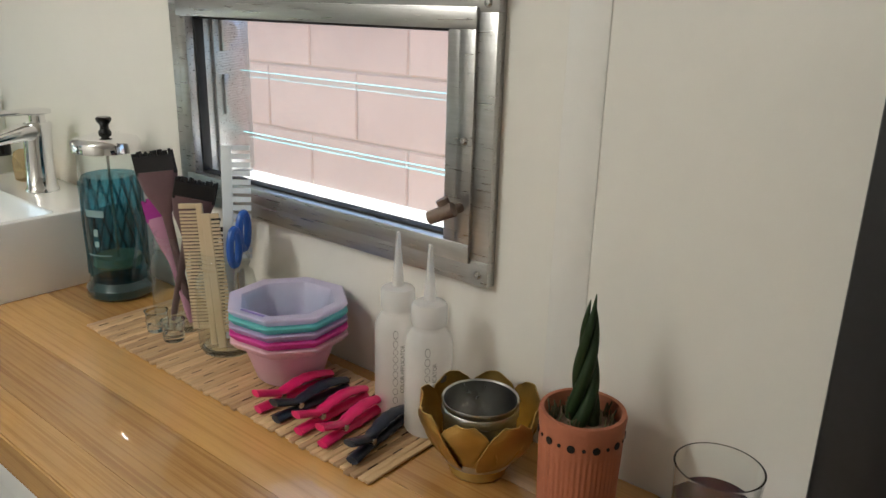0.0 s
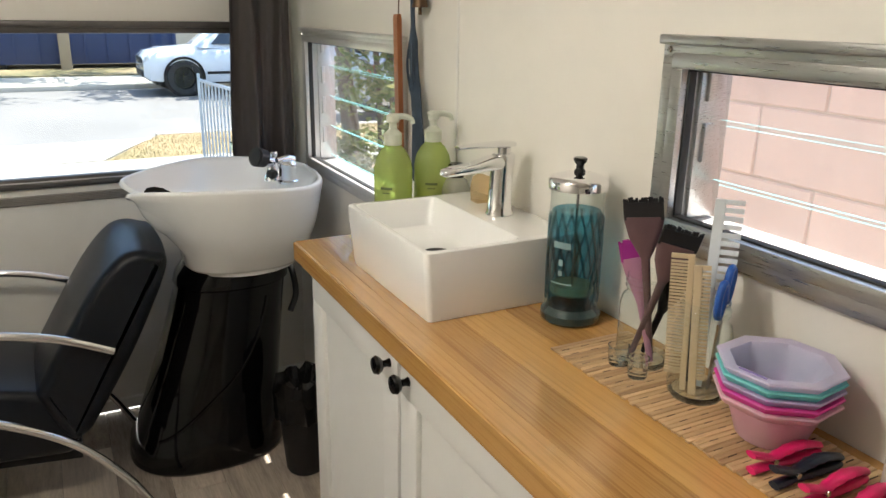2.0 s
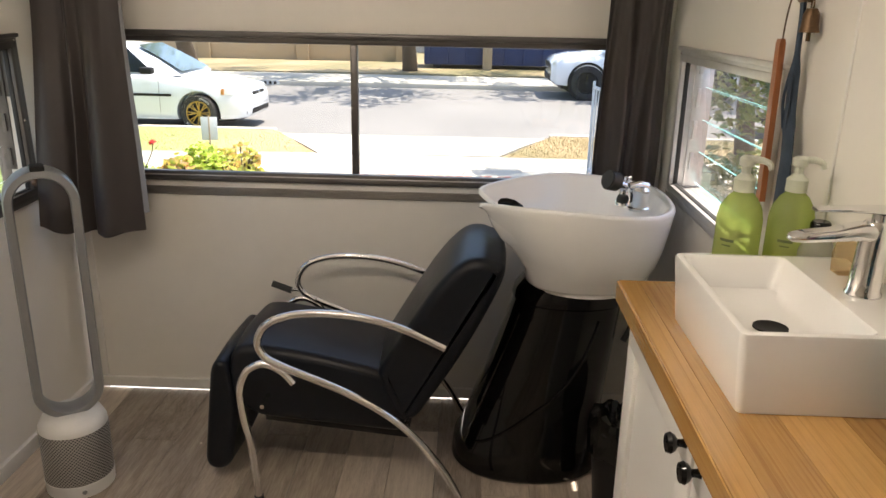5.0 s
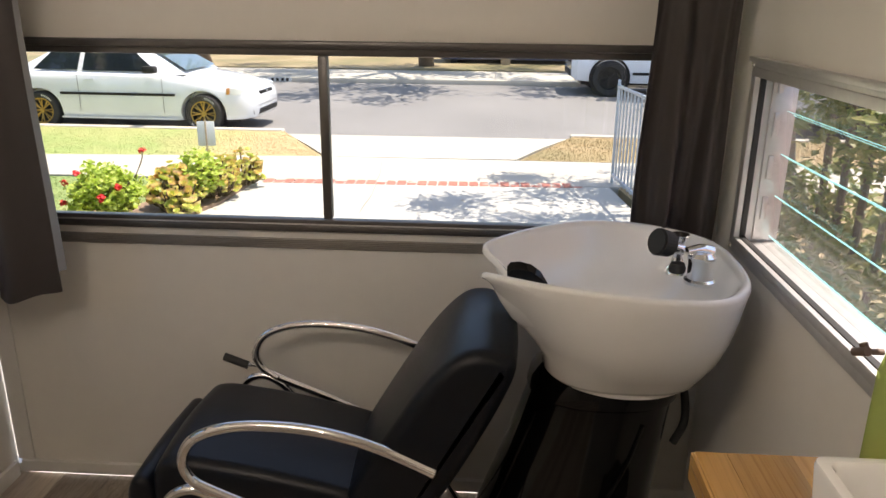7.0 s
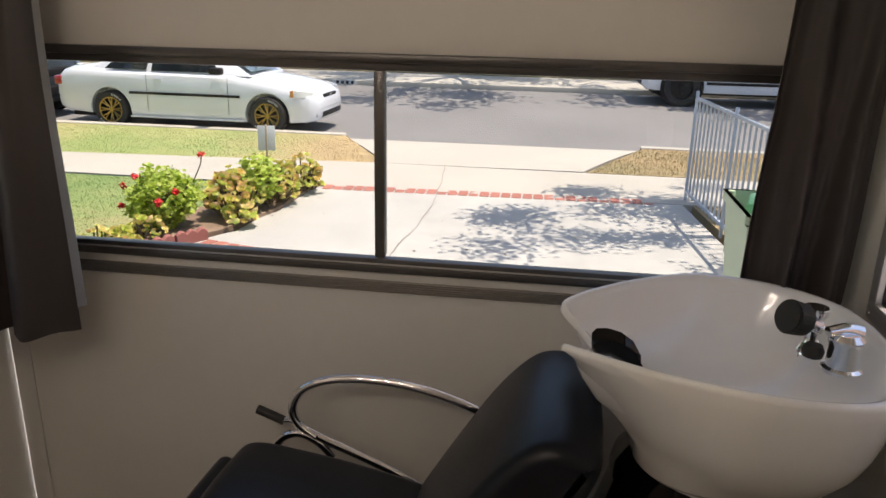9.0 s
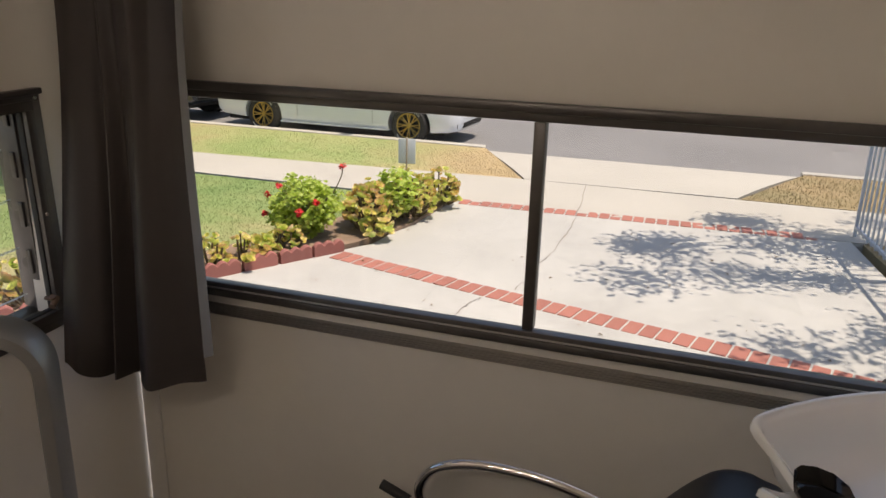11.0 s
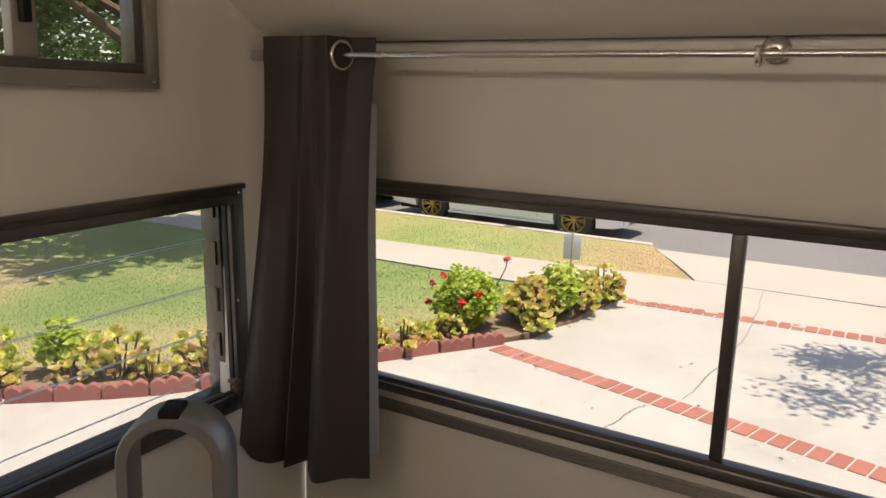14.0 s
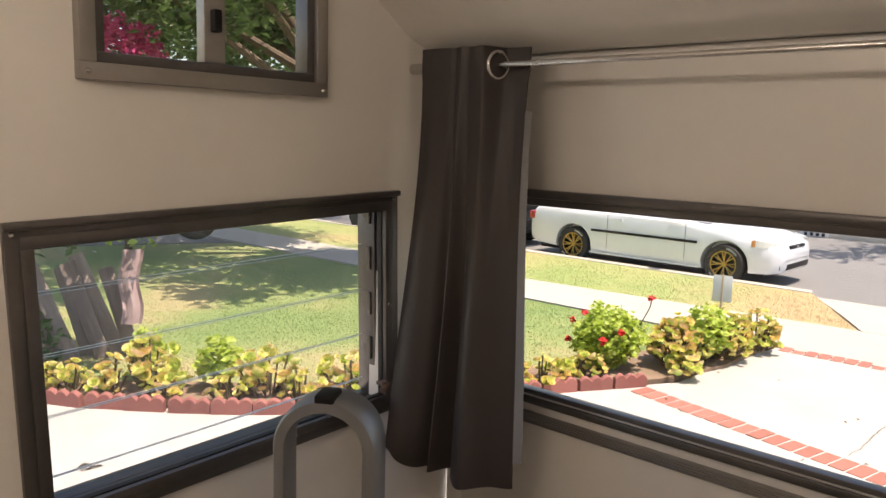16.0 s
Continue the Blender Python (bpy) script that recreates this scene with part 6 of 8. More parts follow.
def curtain(label, top, bot, ztop, zbot, folds, y, flare, seed, lining_side, grommets, sway=0.0, cross=False):
    """A gathered curtain: soft folds from the rod down, thick cloth, pale lining on the turned edge."""
    t = thing("curtain", label, "curtain", pose((top[0] + top[1]) / 2, y, zbot), group="taupe window curtains")
    r = random.Random(seed)
    ph = [r.uniform(-0.5, 0.5) for _ in range(9)]
    def at(u, v, off):
        x = top[0] + (top[1] - top[0]) * u
        xb = bot[0] + (bot[1] - bot[0]) * u
        k = v ** 1.3
        amp = (0.011 + 0.034 * v) * (1 - 3 * sway)
        wob = math.sin(2 * math.pi * folds * u + ph[0] + 0.5 * math.sin(3 * u + v * 1.3 + ph[1])) + 0.35 * math.sin(2 * math.pi * folds * 2.1 * u + ph[2] + v)
        if cross:
            g = lambda c, w: math.exp(-(((u - c + 0.03 * v * (c - 0.3)) / w) ** 2))
            d = g(0.15, 0.13) + 0.75 * g(0.415, 0.030) + 1.15 * g(0.74, 0.15) - 0.7 * g(0.345, 0.035) - 0.5 * g(0.49, 0.035) + 0.12 * math.sin(19 * u + 2.2 * v)
            c = max(0.0, min(1.0, (u - 0.62) / 0.16))
            c = c * c * (3 - 2 * c)
            w = (1 - v) ** 2.2 if v > 0.05 else 1.0
            xt = -2.005 + 0.175 * u / 0.62 if u < 0.62 else -1.83 + 0.02 * (u - 0.62) / 0.16 if u < 0.78 else -1.81 + 0.054 * (u - 0.78) / 0.22
            x = x + (xt - x) * w
            yt = -0.187 + 0.062 * c - 0.006 * d
            yb = y - (0.012 + 0.034 * v) * (d - 0.4) - flare * k * (1 - u)
            return Vector((x + (xb - x) * k + 0.003 * math.sin(7 * v + 9 * u), yb + (yt - yb) * w + off, ztop + (zbot + 0.034 * ((u - 0.62) / 0.62) ** 2 + 0.004 * math.sin(17 * u) - ztop) * v))
        return Vector((x + (xb - x) * k + 0.004 * math.sin(7 * v + 9 * u), y + amp * wob + off - flare * k * (1 - u) + sway * k, ztop + (zbot + 0.012 * math.sin(9 * u + ph[3]) - ztop) * v))
    nu, nv = 96, 40
    bm = bmesh.new()
    F = [[bm.verts.new(at(i / nu, j / nv, -0.002)) for i in range(nu + 1)] for j in range(nv + 1)]
    B = [[bm.verts.new(at(i / nu, j / nv, 0.002)) for i in range(nu + 1)] for j in range(nv + 1)]
    skin(bm, F, closed=False)
    skin(bm, B, closed=False)
    loop = lambda S: S[0] + [w[-1] for w in S[1:]] + S[-1][-2::-1] + [w[0] for w in S[-2:0:-1]]
    skin(bm, [loop(F), loop(B)])
    cloth = wpart("cloth", bm, CURTAIN, t)
    if lining_side:
        bm = bmesh.new()
        rows = [[bm.verts.new(at(1.0, 0.14 + 0.80 * j / nv, 0) + Vector((0.001 + 0.010 * i / 3 * (0.1 + 0.9 * j / nv), 0.020 * i / 3 - 0.001, 0))) for i in range(4)] for j in range(nv + 1)]
        rows2 = [[bm.verts.new(v.co + Vector((-0.001, 0.003, 0))) for v in rw_] for rw_ in rows]
        skin(bm, rows, closed=False)
        skin(bm, rows2, closed=False)
        skin(bm, [loop(rows), loop(rows2)])
        wpart("lining", bm, LINING, t, "pale grey lining", parent=cloth)
    for gx in grommets:
        bm = bmesh.new()
        tube(bm, [Vector((gx, -0.157, 1.614)) + Vector((0.026 * math.cos(a) * 0.28, 0.026 * math.cos(a) * 0.96, 0.028 * math.sin(a))) for a in [2 * math.pi * k / 28 for k in range(29)]], 0.0045, 10, caps=False)
        wpart("grommet", bm, STEEL, t, "brushed metal eyelet ring", parent=cloth)
    return t


curtain("dark taupe curtain gathered open at the window corner", (-2.005, -1.750), (-2.050, -1.728), 1.652, 0.688, 2.4, -0.174, 0.070, 3, True, (-1.816,), cross=True)
curtain("dark taupe curtain gathered open behind the shampoo bowl", (-0.226, -0.030), (-0.224, -0.015), 1.652, 0.715, 2.2, -0.165, 0.0, 8, False, (-0.16,), 0.11)

# bladeless tower fan
FAN_GREY = mat("fan_silver", (0.30, 0.31, 0.32), 0.38, 0.6, var=0.05)
FAN_WHITE = mat("fan_white", (0.72, 0.72, 0.71), 0.35, var=0.03)
def perforated():
    m, nt, b = shader("perforated_silver")
    sep, at2, mul, cmb, vo = (nt.nodes.new("ShaderNode" + k) for k in ("SeparateXYZ", "Math", "Math", "CombineXYZ", "TexVoronoi"))
    nt.links.new(coords(nt), sep.inputs[0])
    at2.operation, mul.operation = "ARCTAN2", "MULTIPLY"
    mul.inputs[1].default_value = 0.1
    nt.links.new(sep.outputs[1], at2.inputs[0])
    nt.links.new(sep.outputs[0], at2.inputs[1])
    nt.links.new(at2.outputs[0], mul.inputs[0])
    nt.links.new(mul.outputs[0], cmb.inputs[0])
    nt.links.new(sep.outputs[2], cmb.inputs[1])
    vo.voronoi_dimensions = "2D"
    vo.inputs["Scale"].default_value, vo.inputs["Randomness"].default_value = 130, 0.0
    rot = nt.nodes.new("ShaderNodeMapping")
    rot.inputs["Rotation"].default_value = (0, 0, radians(45))
    nt.links.new(cmb.outputs[0], rot.inputs["Vector"])
    nt.links.new(rot.outputs[0], vo.inputs["Vector"])
    nt.links.new(ramp(nt, vo.outputs["Distance"], [(0.30, (0.03, 0.03, 0.03)), (0.36, (0.40, 0.39, 0.38))]), b.inputs["Base Color"])
    b.inputs["Metallic"].default_value, b.inputs["Roughness"].default_value = 0.5, 0.4
    return m
fan = thing("tower_fan", "silver and white bladeless tower fan on the floor", "fan", pose(-1.818, -0.603, 0, 0, 0, 33))
part("foot", lathe(bmesh.new(), [(0, 0), (0.094, 0), (0.098, 0.004), (0.100, 0.045), (0, 0.045)], n=40), FAN_WHITE, fan, "white base")
part("grille", lathe(bmesh.new(), [(0.0985, 0.045), (0.0985, 0.205), (0.096, 0.21), (0, 0.21)], n=48), perforated(), fan, "perforated silver grille")
part("collar", lathe(bmesh.new(), [(0.097, 0.208), (0.096, 0.222), (0.085, 0.245), (0.060, 0.262), (0, 0.264)], n=40), FAN_WHITE, fan)
bm = bmesh.new()
R0, z0, z1 = 0.078, 0.250 + 0.093, 0.998 - 0.093
path = []
for k in range(25):
    a = math.pi * k / 24
    path.append((math.cos(a), math.sin(a), z1))
for k in range(25):
    a = math.pi + math.pi * k / 24
    path.append((math.cos(a), math.sin(a), z0))
SEC = [(0.069, -0.040), (0.073, -0.046), (0.091, -0.044), (0.0955, -0.036), (0.0955, 0.028), (0.090, 0.046), (0.083, 0.048), (0.076, 0.03)]
rows = [[bm.verts.new((c * r, d, zc + s * r)) for r, d in SEC] for c, s, zc in path]
skin(bm, rows + [rows[0]])
loopob = part("air_loop", bm, FAN_GREY, fan, "silver air loop", smooth=50)
part("top_cap", boxm(-0.018, 0.018, -0.045, 0.010, 0.992, 1.008, bevel=0.004), BLACK_MATT, fan, "black top cap")
part("button", cyl(bmesh.new(), (0.0, -0.099, 0.024), (0.0, -0.1015, 0.024), 0.007, n=16), FAN_GREY, fan)
# ---- counter ----
CT = 0.92
worktop = thing("worktop", "varnished pine worktop of glued staves along the wall", "worktop", pose(-0.158, -1.9, CT - 0.044))
def back_end(x):
    """Where the rounded rear end of the worktop lies at x."""
    if x < -0.244:
        return -2.66 - math.sqrt(max(0.0, 0.09 ** 2 - (-0.244 - x) ** 2))
    if x > -0.10:
        return -2.58 - 0.17 * math.sqrt(max(0.0, 1 - ((x + 0.10) / 0.118) ** 2))
    return -2.75
EDGES = [-0.334, -0.292, -0.214, -0.128, -0.056, 0.018]
for a, b in zip(EDGES, EDGES[1:]):
    xs = [a + (b - a) * k / 8 for k in range(9)]
    bm = slab(bmesh.new(), [(b - 0.0003, -1.152), (a + 0.0003, -1.152)] + [(min(max(x, a + 0.0003), b - 0.0003), back_end(x)) for x in xs], CT - 0.044, CT)
    es = [e for e in bm.edges if abs(e.verts[0].co.z - e.verts[1].co.z) < 1e-4 and (abs(e.verts[0].co.x - e.verts[1].co.x) > 0.002 or min(e.verts[0].co.x, e.verts[1].co.x) < -0.333)]
    bmesh.ops.bevel(bm, geom=es, offset=0.0035, segments=2, affect="EDGES")
    wpart("stave", bm, COUNTER, worktop)

cab = thing("base_cabinet", "white painted base cabinet with shaker doors", "cabinet", pose(-0.14, -1.88, 0))
CZ = CT - 0.046
wpart("body", boxm(-0.285, 0.016, -2.60, -1.172, 0.07, CZ, bevel=0.002), CABINET, cab)
wpart("toe_kick", boxm(-0.24, 0.016, -2.60, -1.18, 0.0, 0.07), CABINET, cab)
wpart("top_rail", boxm(-0.300, -0.285, -2.60, -1.172, CZ - 0.012, CZ, bevel=0.001), CABINET, cab)
for y0, y1, ky in ((-1.638, -1.184, -1.606), (-2.110, -1.650, -1.682), (-2.585, -2.122, None)):
    z0, z1 = 0.085, CZ - 0.018
    w = 0.062
    dr = wpart("door", boxm(-0.296, -0.287, y0 + 0.002, y1 - 0.002, z0 + 0.002, z1 - 0.002), CABINET, cab, "white shaker door")
    for nm, a in (("rail", (y0, y1, z1 - w, z1)), ("rail", (y0, y1, z0, z0 + w)), ("stile", (y0, y0 + w, z0 + w, z1 - w)), ("stile", (y1 - w, y1, z0 + w, z1 - w))):
        wpart(nm, boxm(-0.306, -0.2955, a[0], a[1], a[2], a[3], bevel=0.002), CABINET, cab, parent=dr)
    if ky:
        bm = lathe(bmesh.new(), [(0.0, 0.0), (0.008, 0.0), (0.006, 0.006), (0.006, 0.012), (0.013, 0.017), (0.0165, 0.023), (0.014, 0.029), (0.0, 0.031)], n=22)
        bm.transform(pose(-0.306, ky, 0.829, 0, -90, 0))
        wpart("knob", bm, BLACK_GLOSS, cab, "round black knob", parent=dr)

# vessel sink
sink = thing("vessel_sink", "white rectangular porcelain vessel sink on the worktop", "sink", pose(-0.14, -1.51, CT))
bm = bmesh.new()
def rrect(x0, x1, y0, y1, r, z, n=5):
    out = []
    for cx, cy, a0 in ((x1 - r, y1 - r, 0), (x0 + r, y1 - r, 90), (x0 + r, y0 + r, 180), (x1 - r, y0 + r, 270)):
        for k in range(n + 1):
            a = radians(a0 + 90 * k / n)
            out.append(bm.verts.new((cx + r * math.cos(a), cy + r * math.sin(a), z)))
    return out
rings = [rrect(-0.268, 0.004, -1.677, -1.345, 0.008, CT + 0.001), rrect(-0.271, 0.007, -1.679, -1.343, 0.010, CT + 0.02), rrect(-0.279, 0.010, -1.684, -1.339, 0.010, CT + 0.112), rrect(-0.278, 0.009, -1.683, -1.340, 0.010, CT + 0.1175), rrect(-0.275, 0.006, -1.680, -1.343, 0.010, CT + 0.119),
         rrect(-0.269, -0.098, -1.674, -1.350, 0.012, CT + 0.119), rrect(-0.266, -0.101, -1.671, -1.353, 0.012, CT + 0.115), rrect(-0.258, -0.112, -1.660, -1.364, 0.020, CT + 0.066), rrect(-0.245, -0.122, -1.645, -1.380, 0.030, CT + 0.056), rrect(-0.19, -0.15, -1.56, -1.46, 0.015, CT + 0.052)]
skin(bm, rings, caps=True)
wpart("basin", bm, PORCELAIN, sink, smooth=35)
wpart("drain", lathe(bmesh.new(), [(0.0, 0.0), (0.022, 0.0), (0.026, 0.0015), (0.026, -0.001)], n=24, at=(-0.168, -1.505, CT + 0.0545)), BLACK_MATT, sink, "dark drain")
faucet = thing("faucet", "chrome single-lever basin faucet on the sink deck", "faucet", pose(-0.050, -1.522, CT + 0.119) @ Matrix.Diagonal((1, 1, 0.88, 1)))
bm = bmesh.new()
rings = []
for z, cx, rx, ry in ((0.0, 0.0, 0.026, 0.024), (0.004, 0.0, 0.026, 0.024), (0.008, 0.0, 0.023, 0.021), (0.06, 0.001, 0.0215, 0.020), (0.10, 0.003, 0.0215, 0.0195), (0.124, 0.005, 0.022, 0.0195), (0.128, 0.005, 0.019, 0.016)):
    rings.append([bm.verts.new((cx + rx * math.cos(a), ry * math.sin(a), z)) for a in [2 * math.pi * k / 28 for k in range(28)]])
skin(bm, rings, caps=True)
part("body", bm, CHROME, faucet)
bm = bmesh.new()
rings = []
for x, zc, hw, hh in ((0.012, 0.110, 0.018, 0.017), (-0.02, 0.110, 0.0185, 0.0145), (-0.06, 0.103, 0.0175, 0.010), (-0.10, 0.099, 0.0165, 0.009), (-0.116, 0.097, 0.013, 0.007), (-0.120, 0.096, 0.008, 0.004)):
    rings.append([bm.verts.new((x, hw * math.copysign(abs(math.cos(a)) ** 0.6, math.cos(a)), zc + hh * math.copysign(abs(math.sin(a)) ** 0.6, math.sin(a)))) for a in [2 * math.pi * k / 24 for k in range(24)]])
skin(bm, rings, caps=True)
part("spout", bm, CHROME, faucet)
part("lever_stem", cyl(bmesh.new(), (0.006, 0, 0.125), (0.006, 0, 0.140), 0.012, n=20), CHROME, faucet)
bm = bmesh.new()
rings = []
for x, zc, hw, hh in ((0.024, 0.146, 0.012, 0.005), (0.010, 0.147, 0.016, 0.006), (-0.03, 0.147, 0.014, 0.005), (-0.07, 0.146, 0.012, 0.004), (-0.090, 0.145, 0.010, 0.003)):
    rings.append([bm.verts.new((x, hw * math.copysign(abs(math.cos(a)) ** 0.6, math.cos(a)), zc + hh * math.copysign(abs(math.sin(a)) ** 0.6, math.sin(a)))) for a in [2 * math.pi * k / 24 for k in range(24)]])
skin(bm, rings, caps=True)
part("lever", bm, CHROME, faucet)

# green pump bottles behind the sink
GREEN_PLASTIC = milky_mat("green_bottle_plastic", (0.66, 0.75, 0.34), 0.55, 0.2)
PUMP = milky_mat("pump_white", (0.80, 0.82, 0.74), 0.05, 0.35)
LIQ_AMBER = mat("amber_lotion", (0.48, 0.42, 0.05), 0.3, var=0.08)
INK = mat("dark_print", (0.10, 0.12, 0.06), 0.6)
def pump_bottle(x, y, fill, turn, label):
    t = thing("pump_bottle", label, "bottle", pose(x, y, CT, 0, 0, turn), group="green pump bottles")
    R = 0.039
    body = part("bottle", lathe(bmesh.new(), [(0, 0), (R - 0.004, 0), (R, 0.005), (R, 0.165), (R - 0.004, 0.185), (R - 0.014, 0.203), (0.017, 0.211), (0.014, 0.214), (0.014, 0.225), (0, 0.225)], n=36), GREEN_PLASTIC, t)
    part("lotion", lathe(bmesh.new(), [(0, 0.004), (R - 0.005, 0.004), (R - 0.003, 0.008), (R - 0.003, fill), (0, fill)], n=32), LIQ_AMBER, t, "yellow-green lotion")
    for k, (z, w) in enumerate(((0.128, 0.016), (0.120, 0.010), (0.075, 0.022), (0.069, 0.018), (0.063, 0.020))):
        bm = bmesh.new()
        A, B = [], []
        for i in range(7):
            a = -math.pi / 2 + (i / 6 - 0.5) * w / R * 1.6 - 0.35
            A.append(bm.verts.new(((R + 0.0004) * math.cos(a), (R + 0.0004) * math.sin(a), z)))
            B.append(bm.verts.new(((R + 0.0004) * math.cos(a), (R + 0.0004) * math.sin(a), z + (0.005 if k == 0 else 0.0022))))
        skin(bm, [A, B], closed=False)
        part("print_line", bm, INK, body, "dark printed bar", smooth=0)
    pump = part("pump", lathe(bmesh.new(), [(0.018, 0.214), (0.018, 0.236), (0.012, 0.242), (0.008, 0.246), (0.008, 0.258), (0.013, 0.260), (0.013, 0.272), (0.009, 0.276), (0, 0.276)], n=24), PUMP, t, "white pump head")
    part("nozzle", tube(bmesh.new(), spline([(0, 0, 0.268), (0.02, 0, 0.271), (0.036, 0, 0.266), (0.040, 0, 0.256)], 5), lambda s: 0.007 - 0.0025 * s, 10), PUMP, pump)
pump_bottle(-0.152, -1.270, 0.070, -25, "light green pump bottle about a third full")
pump_bottle(-0.058, -1.262, 0.120, -10, "light green pump bottle half full")

# small clear bottle and amber soap bottle
CLEAR = glass_mat("clear_glass", (0.97, 0.98, 0.97))
JAR_GLASS = pane_mat("thin_clear_glass", (0.90, 0.94, 0.93), 0.03, 3.2, 0.04)
AMBER_SOAP = milky_mat("amber_soap", (0.86, 0.74, 0.55), 0.75, 0.12)
cb = thing("small_bottle", "small clear bottle with a black cap", "bottle", pose(-0.028, -1.312, CT))
part("bottle", lathe(bmesh.new(), [(0, 0), (0.028, 0), (0.030, 0.005), (0.030, 0.12), (0.022, 0.140), (0.012, 0.146), (0.012, 0.150), (0, 0.15)], n=28), milky_mat("clear_plastic", (0.8, 0.79, 0.74), 0.65, 0.15), cb)
part("cap", lathe(bmesh.new(), [(0.016, 0.146), (0.017, 0.150), (0.017, 0.170), (0.014, 0.174), (0, 0.174)], n=24), BLACK_GLOSS, cb, "black cap")
sb = thing("soap_bottle", "small amber soap bottle behind the faucet", "bottle", pose(-0.030, -1.425, CT + 0.119))
part("bottle", prism([(-0.018, 0), (0.018, 0), (0.020, 0.03), (0.015, 0.048), (0.006, 0.052), (-0.006, 0.052), (-0.015, 0.048), (-0.020, 0.03)], -0.014, 0.014, 0.003), AMBER_SOAP, sb)

# hanging things on the wall
HOOK_Z = 1.475
OIL_WOOD = wood_mat("orange_oiled_wood", (0.22, 0.07, 0.025), (0.38, 0.14, 0.05), 0.35, along="z")
DENIM = mat("blue_denim", (0.035, 0.055, 0.085), 0.85, var=0.3, scale=30, bump=0.4, bscale=300)
BRASS_OLD = mat("old_brass", (0.13, 0.08, 0.045), 0.45, 0.8, var=0.2, scale=30)
hook = thing("wall_hook", "dark curved metal wall hook", "hook", pose(XR, -1.035, HOOK_Z))
wpart("hook", tube(bmesh.new(), spline([(XR, -1.00, HOOK_Z), (XR - 0.02, -1.01, HOOK_Z - 0.01), (XR - 0.03, -1.04, HOOK_Z - 0.018), (XR - 0.02, -1.075, HOOK_Z - 0.010), (XR - 0.012, -1.09, HOOK_Z + 0.004)], 6), 0.004, 8), BRASS_OLD, hook)
wpart("plate", boxm(XR - 0.004, XR - 0.0003, -1.02, -0.98, HOOK_Z - 0.02, HOOK_Z + 0.05, bevel=0.001), BRASS_OLD, hook)
stick = thing("wooden_paddle", "orange-brown wooden stick hanging by a cord", "stick", pose(-0.012, -1.0, 1.05))
bm = prism([(-0.006, 0.0), (0.006, 0.0), (0.006, 0.325), (0.004, 0.335), (-0.004, 0.335), (-0.006, 0.325)], -0.0115, 0.0115, 0.003)
part("shaft", bm, OIL_WOOD, stick)
stick.matrix_basis = pose(-0.010, -0.985, 1.05, -2.5, 0, 0)
part("cord", tube(bmesh.new(), spline([(0.0, -0.006, 0.330), (0.004, -0.004, 0.38), (0.006, -0.012, 0.415)], 5), 0.0016, 6), BRASS_OLD, stick)
strap = thing("denim_strap", "twisted blue denim strap with a padded end hanging", "strap", pose(-0.008, -1.06, 1.10))
bm = bmesh.new()
rings = []
PR = [(1.470, -1.040, 0.009, 0.006), (1.43, -1.046, 0.010, 0.006), (1.36, -1.05, 0.010, 0.007), (1.325, -1.052, 0.014, 0.010), (1.30, -1.053, 0.010, 0.008), (1.25, -1.058, 0.013, 0.008), (1.225, -1.062, 0.024, 0.009), (1.20, -1.068, 0.030, 0.010), (1.15, -1.075, 0.033, 0.010), (1.08, -1.082, 0.034, 0.010), (1.02, -1.085, 0.032, 0.009), (1.005, -1.085, 0.026, 0.006)]
for j, (z, y, w, d) in enumerate(PR):
    rings.append([bm.verts.new((-0.006 + d * math.sin(a + 0.5 * math.sin(j)), y + w * math.cos(a) + 0.002 * math.sin(3 * a + j), z)) for a in [2 * math.pi * k / 18 for k in range(18)]])
skin(bm, rings, caps=True)
wpart("strap", bm, DENIM, strap)
for s in (-0.006, 0.007):
    wpart("tie", tube(bmesh.new(), spline([(-0.012, -1.052 + s, 1.325), (-0.016, -1.055 + s * 2, 1.27), (-0.014, -1.062 + s, 1.215)], 5), 0.003, 6), DENIM, strap)
bell = thing("small_bell", "small dark brass bell hanging on the wall", "bell", pose(-0.004, -1.082, 1.40))
part("bell_body", lathe(bmesh.new(), [(0.0, 0.045), (0.010, 0.043), (0.015, 0.032), (0.016, 0.010), (0.019, 0.0), (0.017, 0.0), (0.013, 0.012), (0.0, 0.038)], n=22), BRASS_OLD, bell)
part("clapper", cyl(bmesh.new(), (0, 0, -0.016), (0, 0, 0.035), 0.004, n=10), BRASS_OLD, bell)
part("ring", tube(bmesh.new(), [Vector((0, 0.006 * math.cos(a), 0.050 + 0.010 * math.sin(a))) for a in [2 * math.pi * k / 16 for k in range(17)]], 0.0016, 6, caps=False), BRASS_OLD, bell)

# ---- things on the worktop ----
# disinfectant jar
RIB_GLASS = pane_mat("moulded_glass_rib", (0.50, 0.68, 0.74), 0.06, 3.0, 0.10)
LIQ_BLUE = pane_mat("blue_disinfectant", (0.30, 0.60, 0.70))
jar = thing("disinfectant_jar", "tall ribbed glass jar of blue disinfectant with chrome lid", "jar", pose(-0.050, -1.752, CT))
R = 0.0435
n = 48
mid = []
for j in range(22):
    z = 0.034 + 0.141 * j / 21
    row = []
    for k in range(n * 2):
        a = 2 * math.pi * k / (n * 2)
        front = math.cos(a + 2.5) > 0.35
        w = 0.0 if front else 0.0022 * math.sin(9 * a + z * 95)
        row.append((R - 0.003 + w, a, z))
    mid.append(row)
bm = bmesh.new()
rings = []
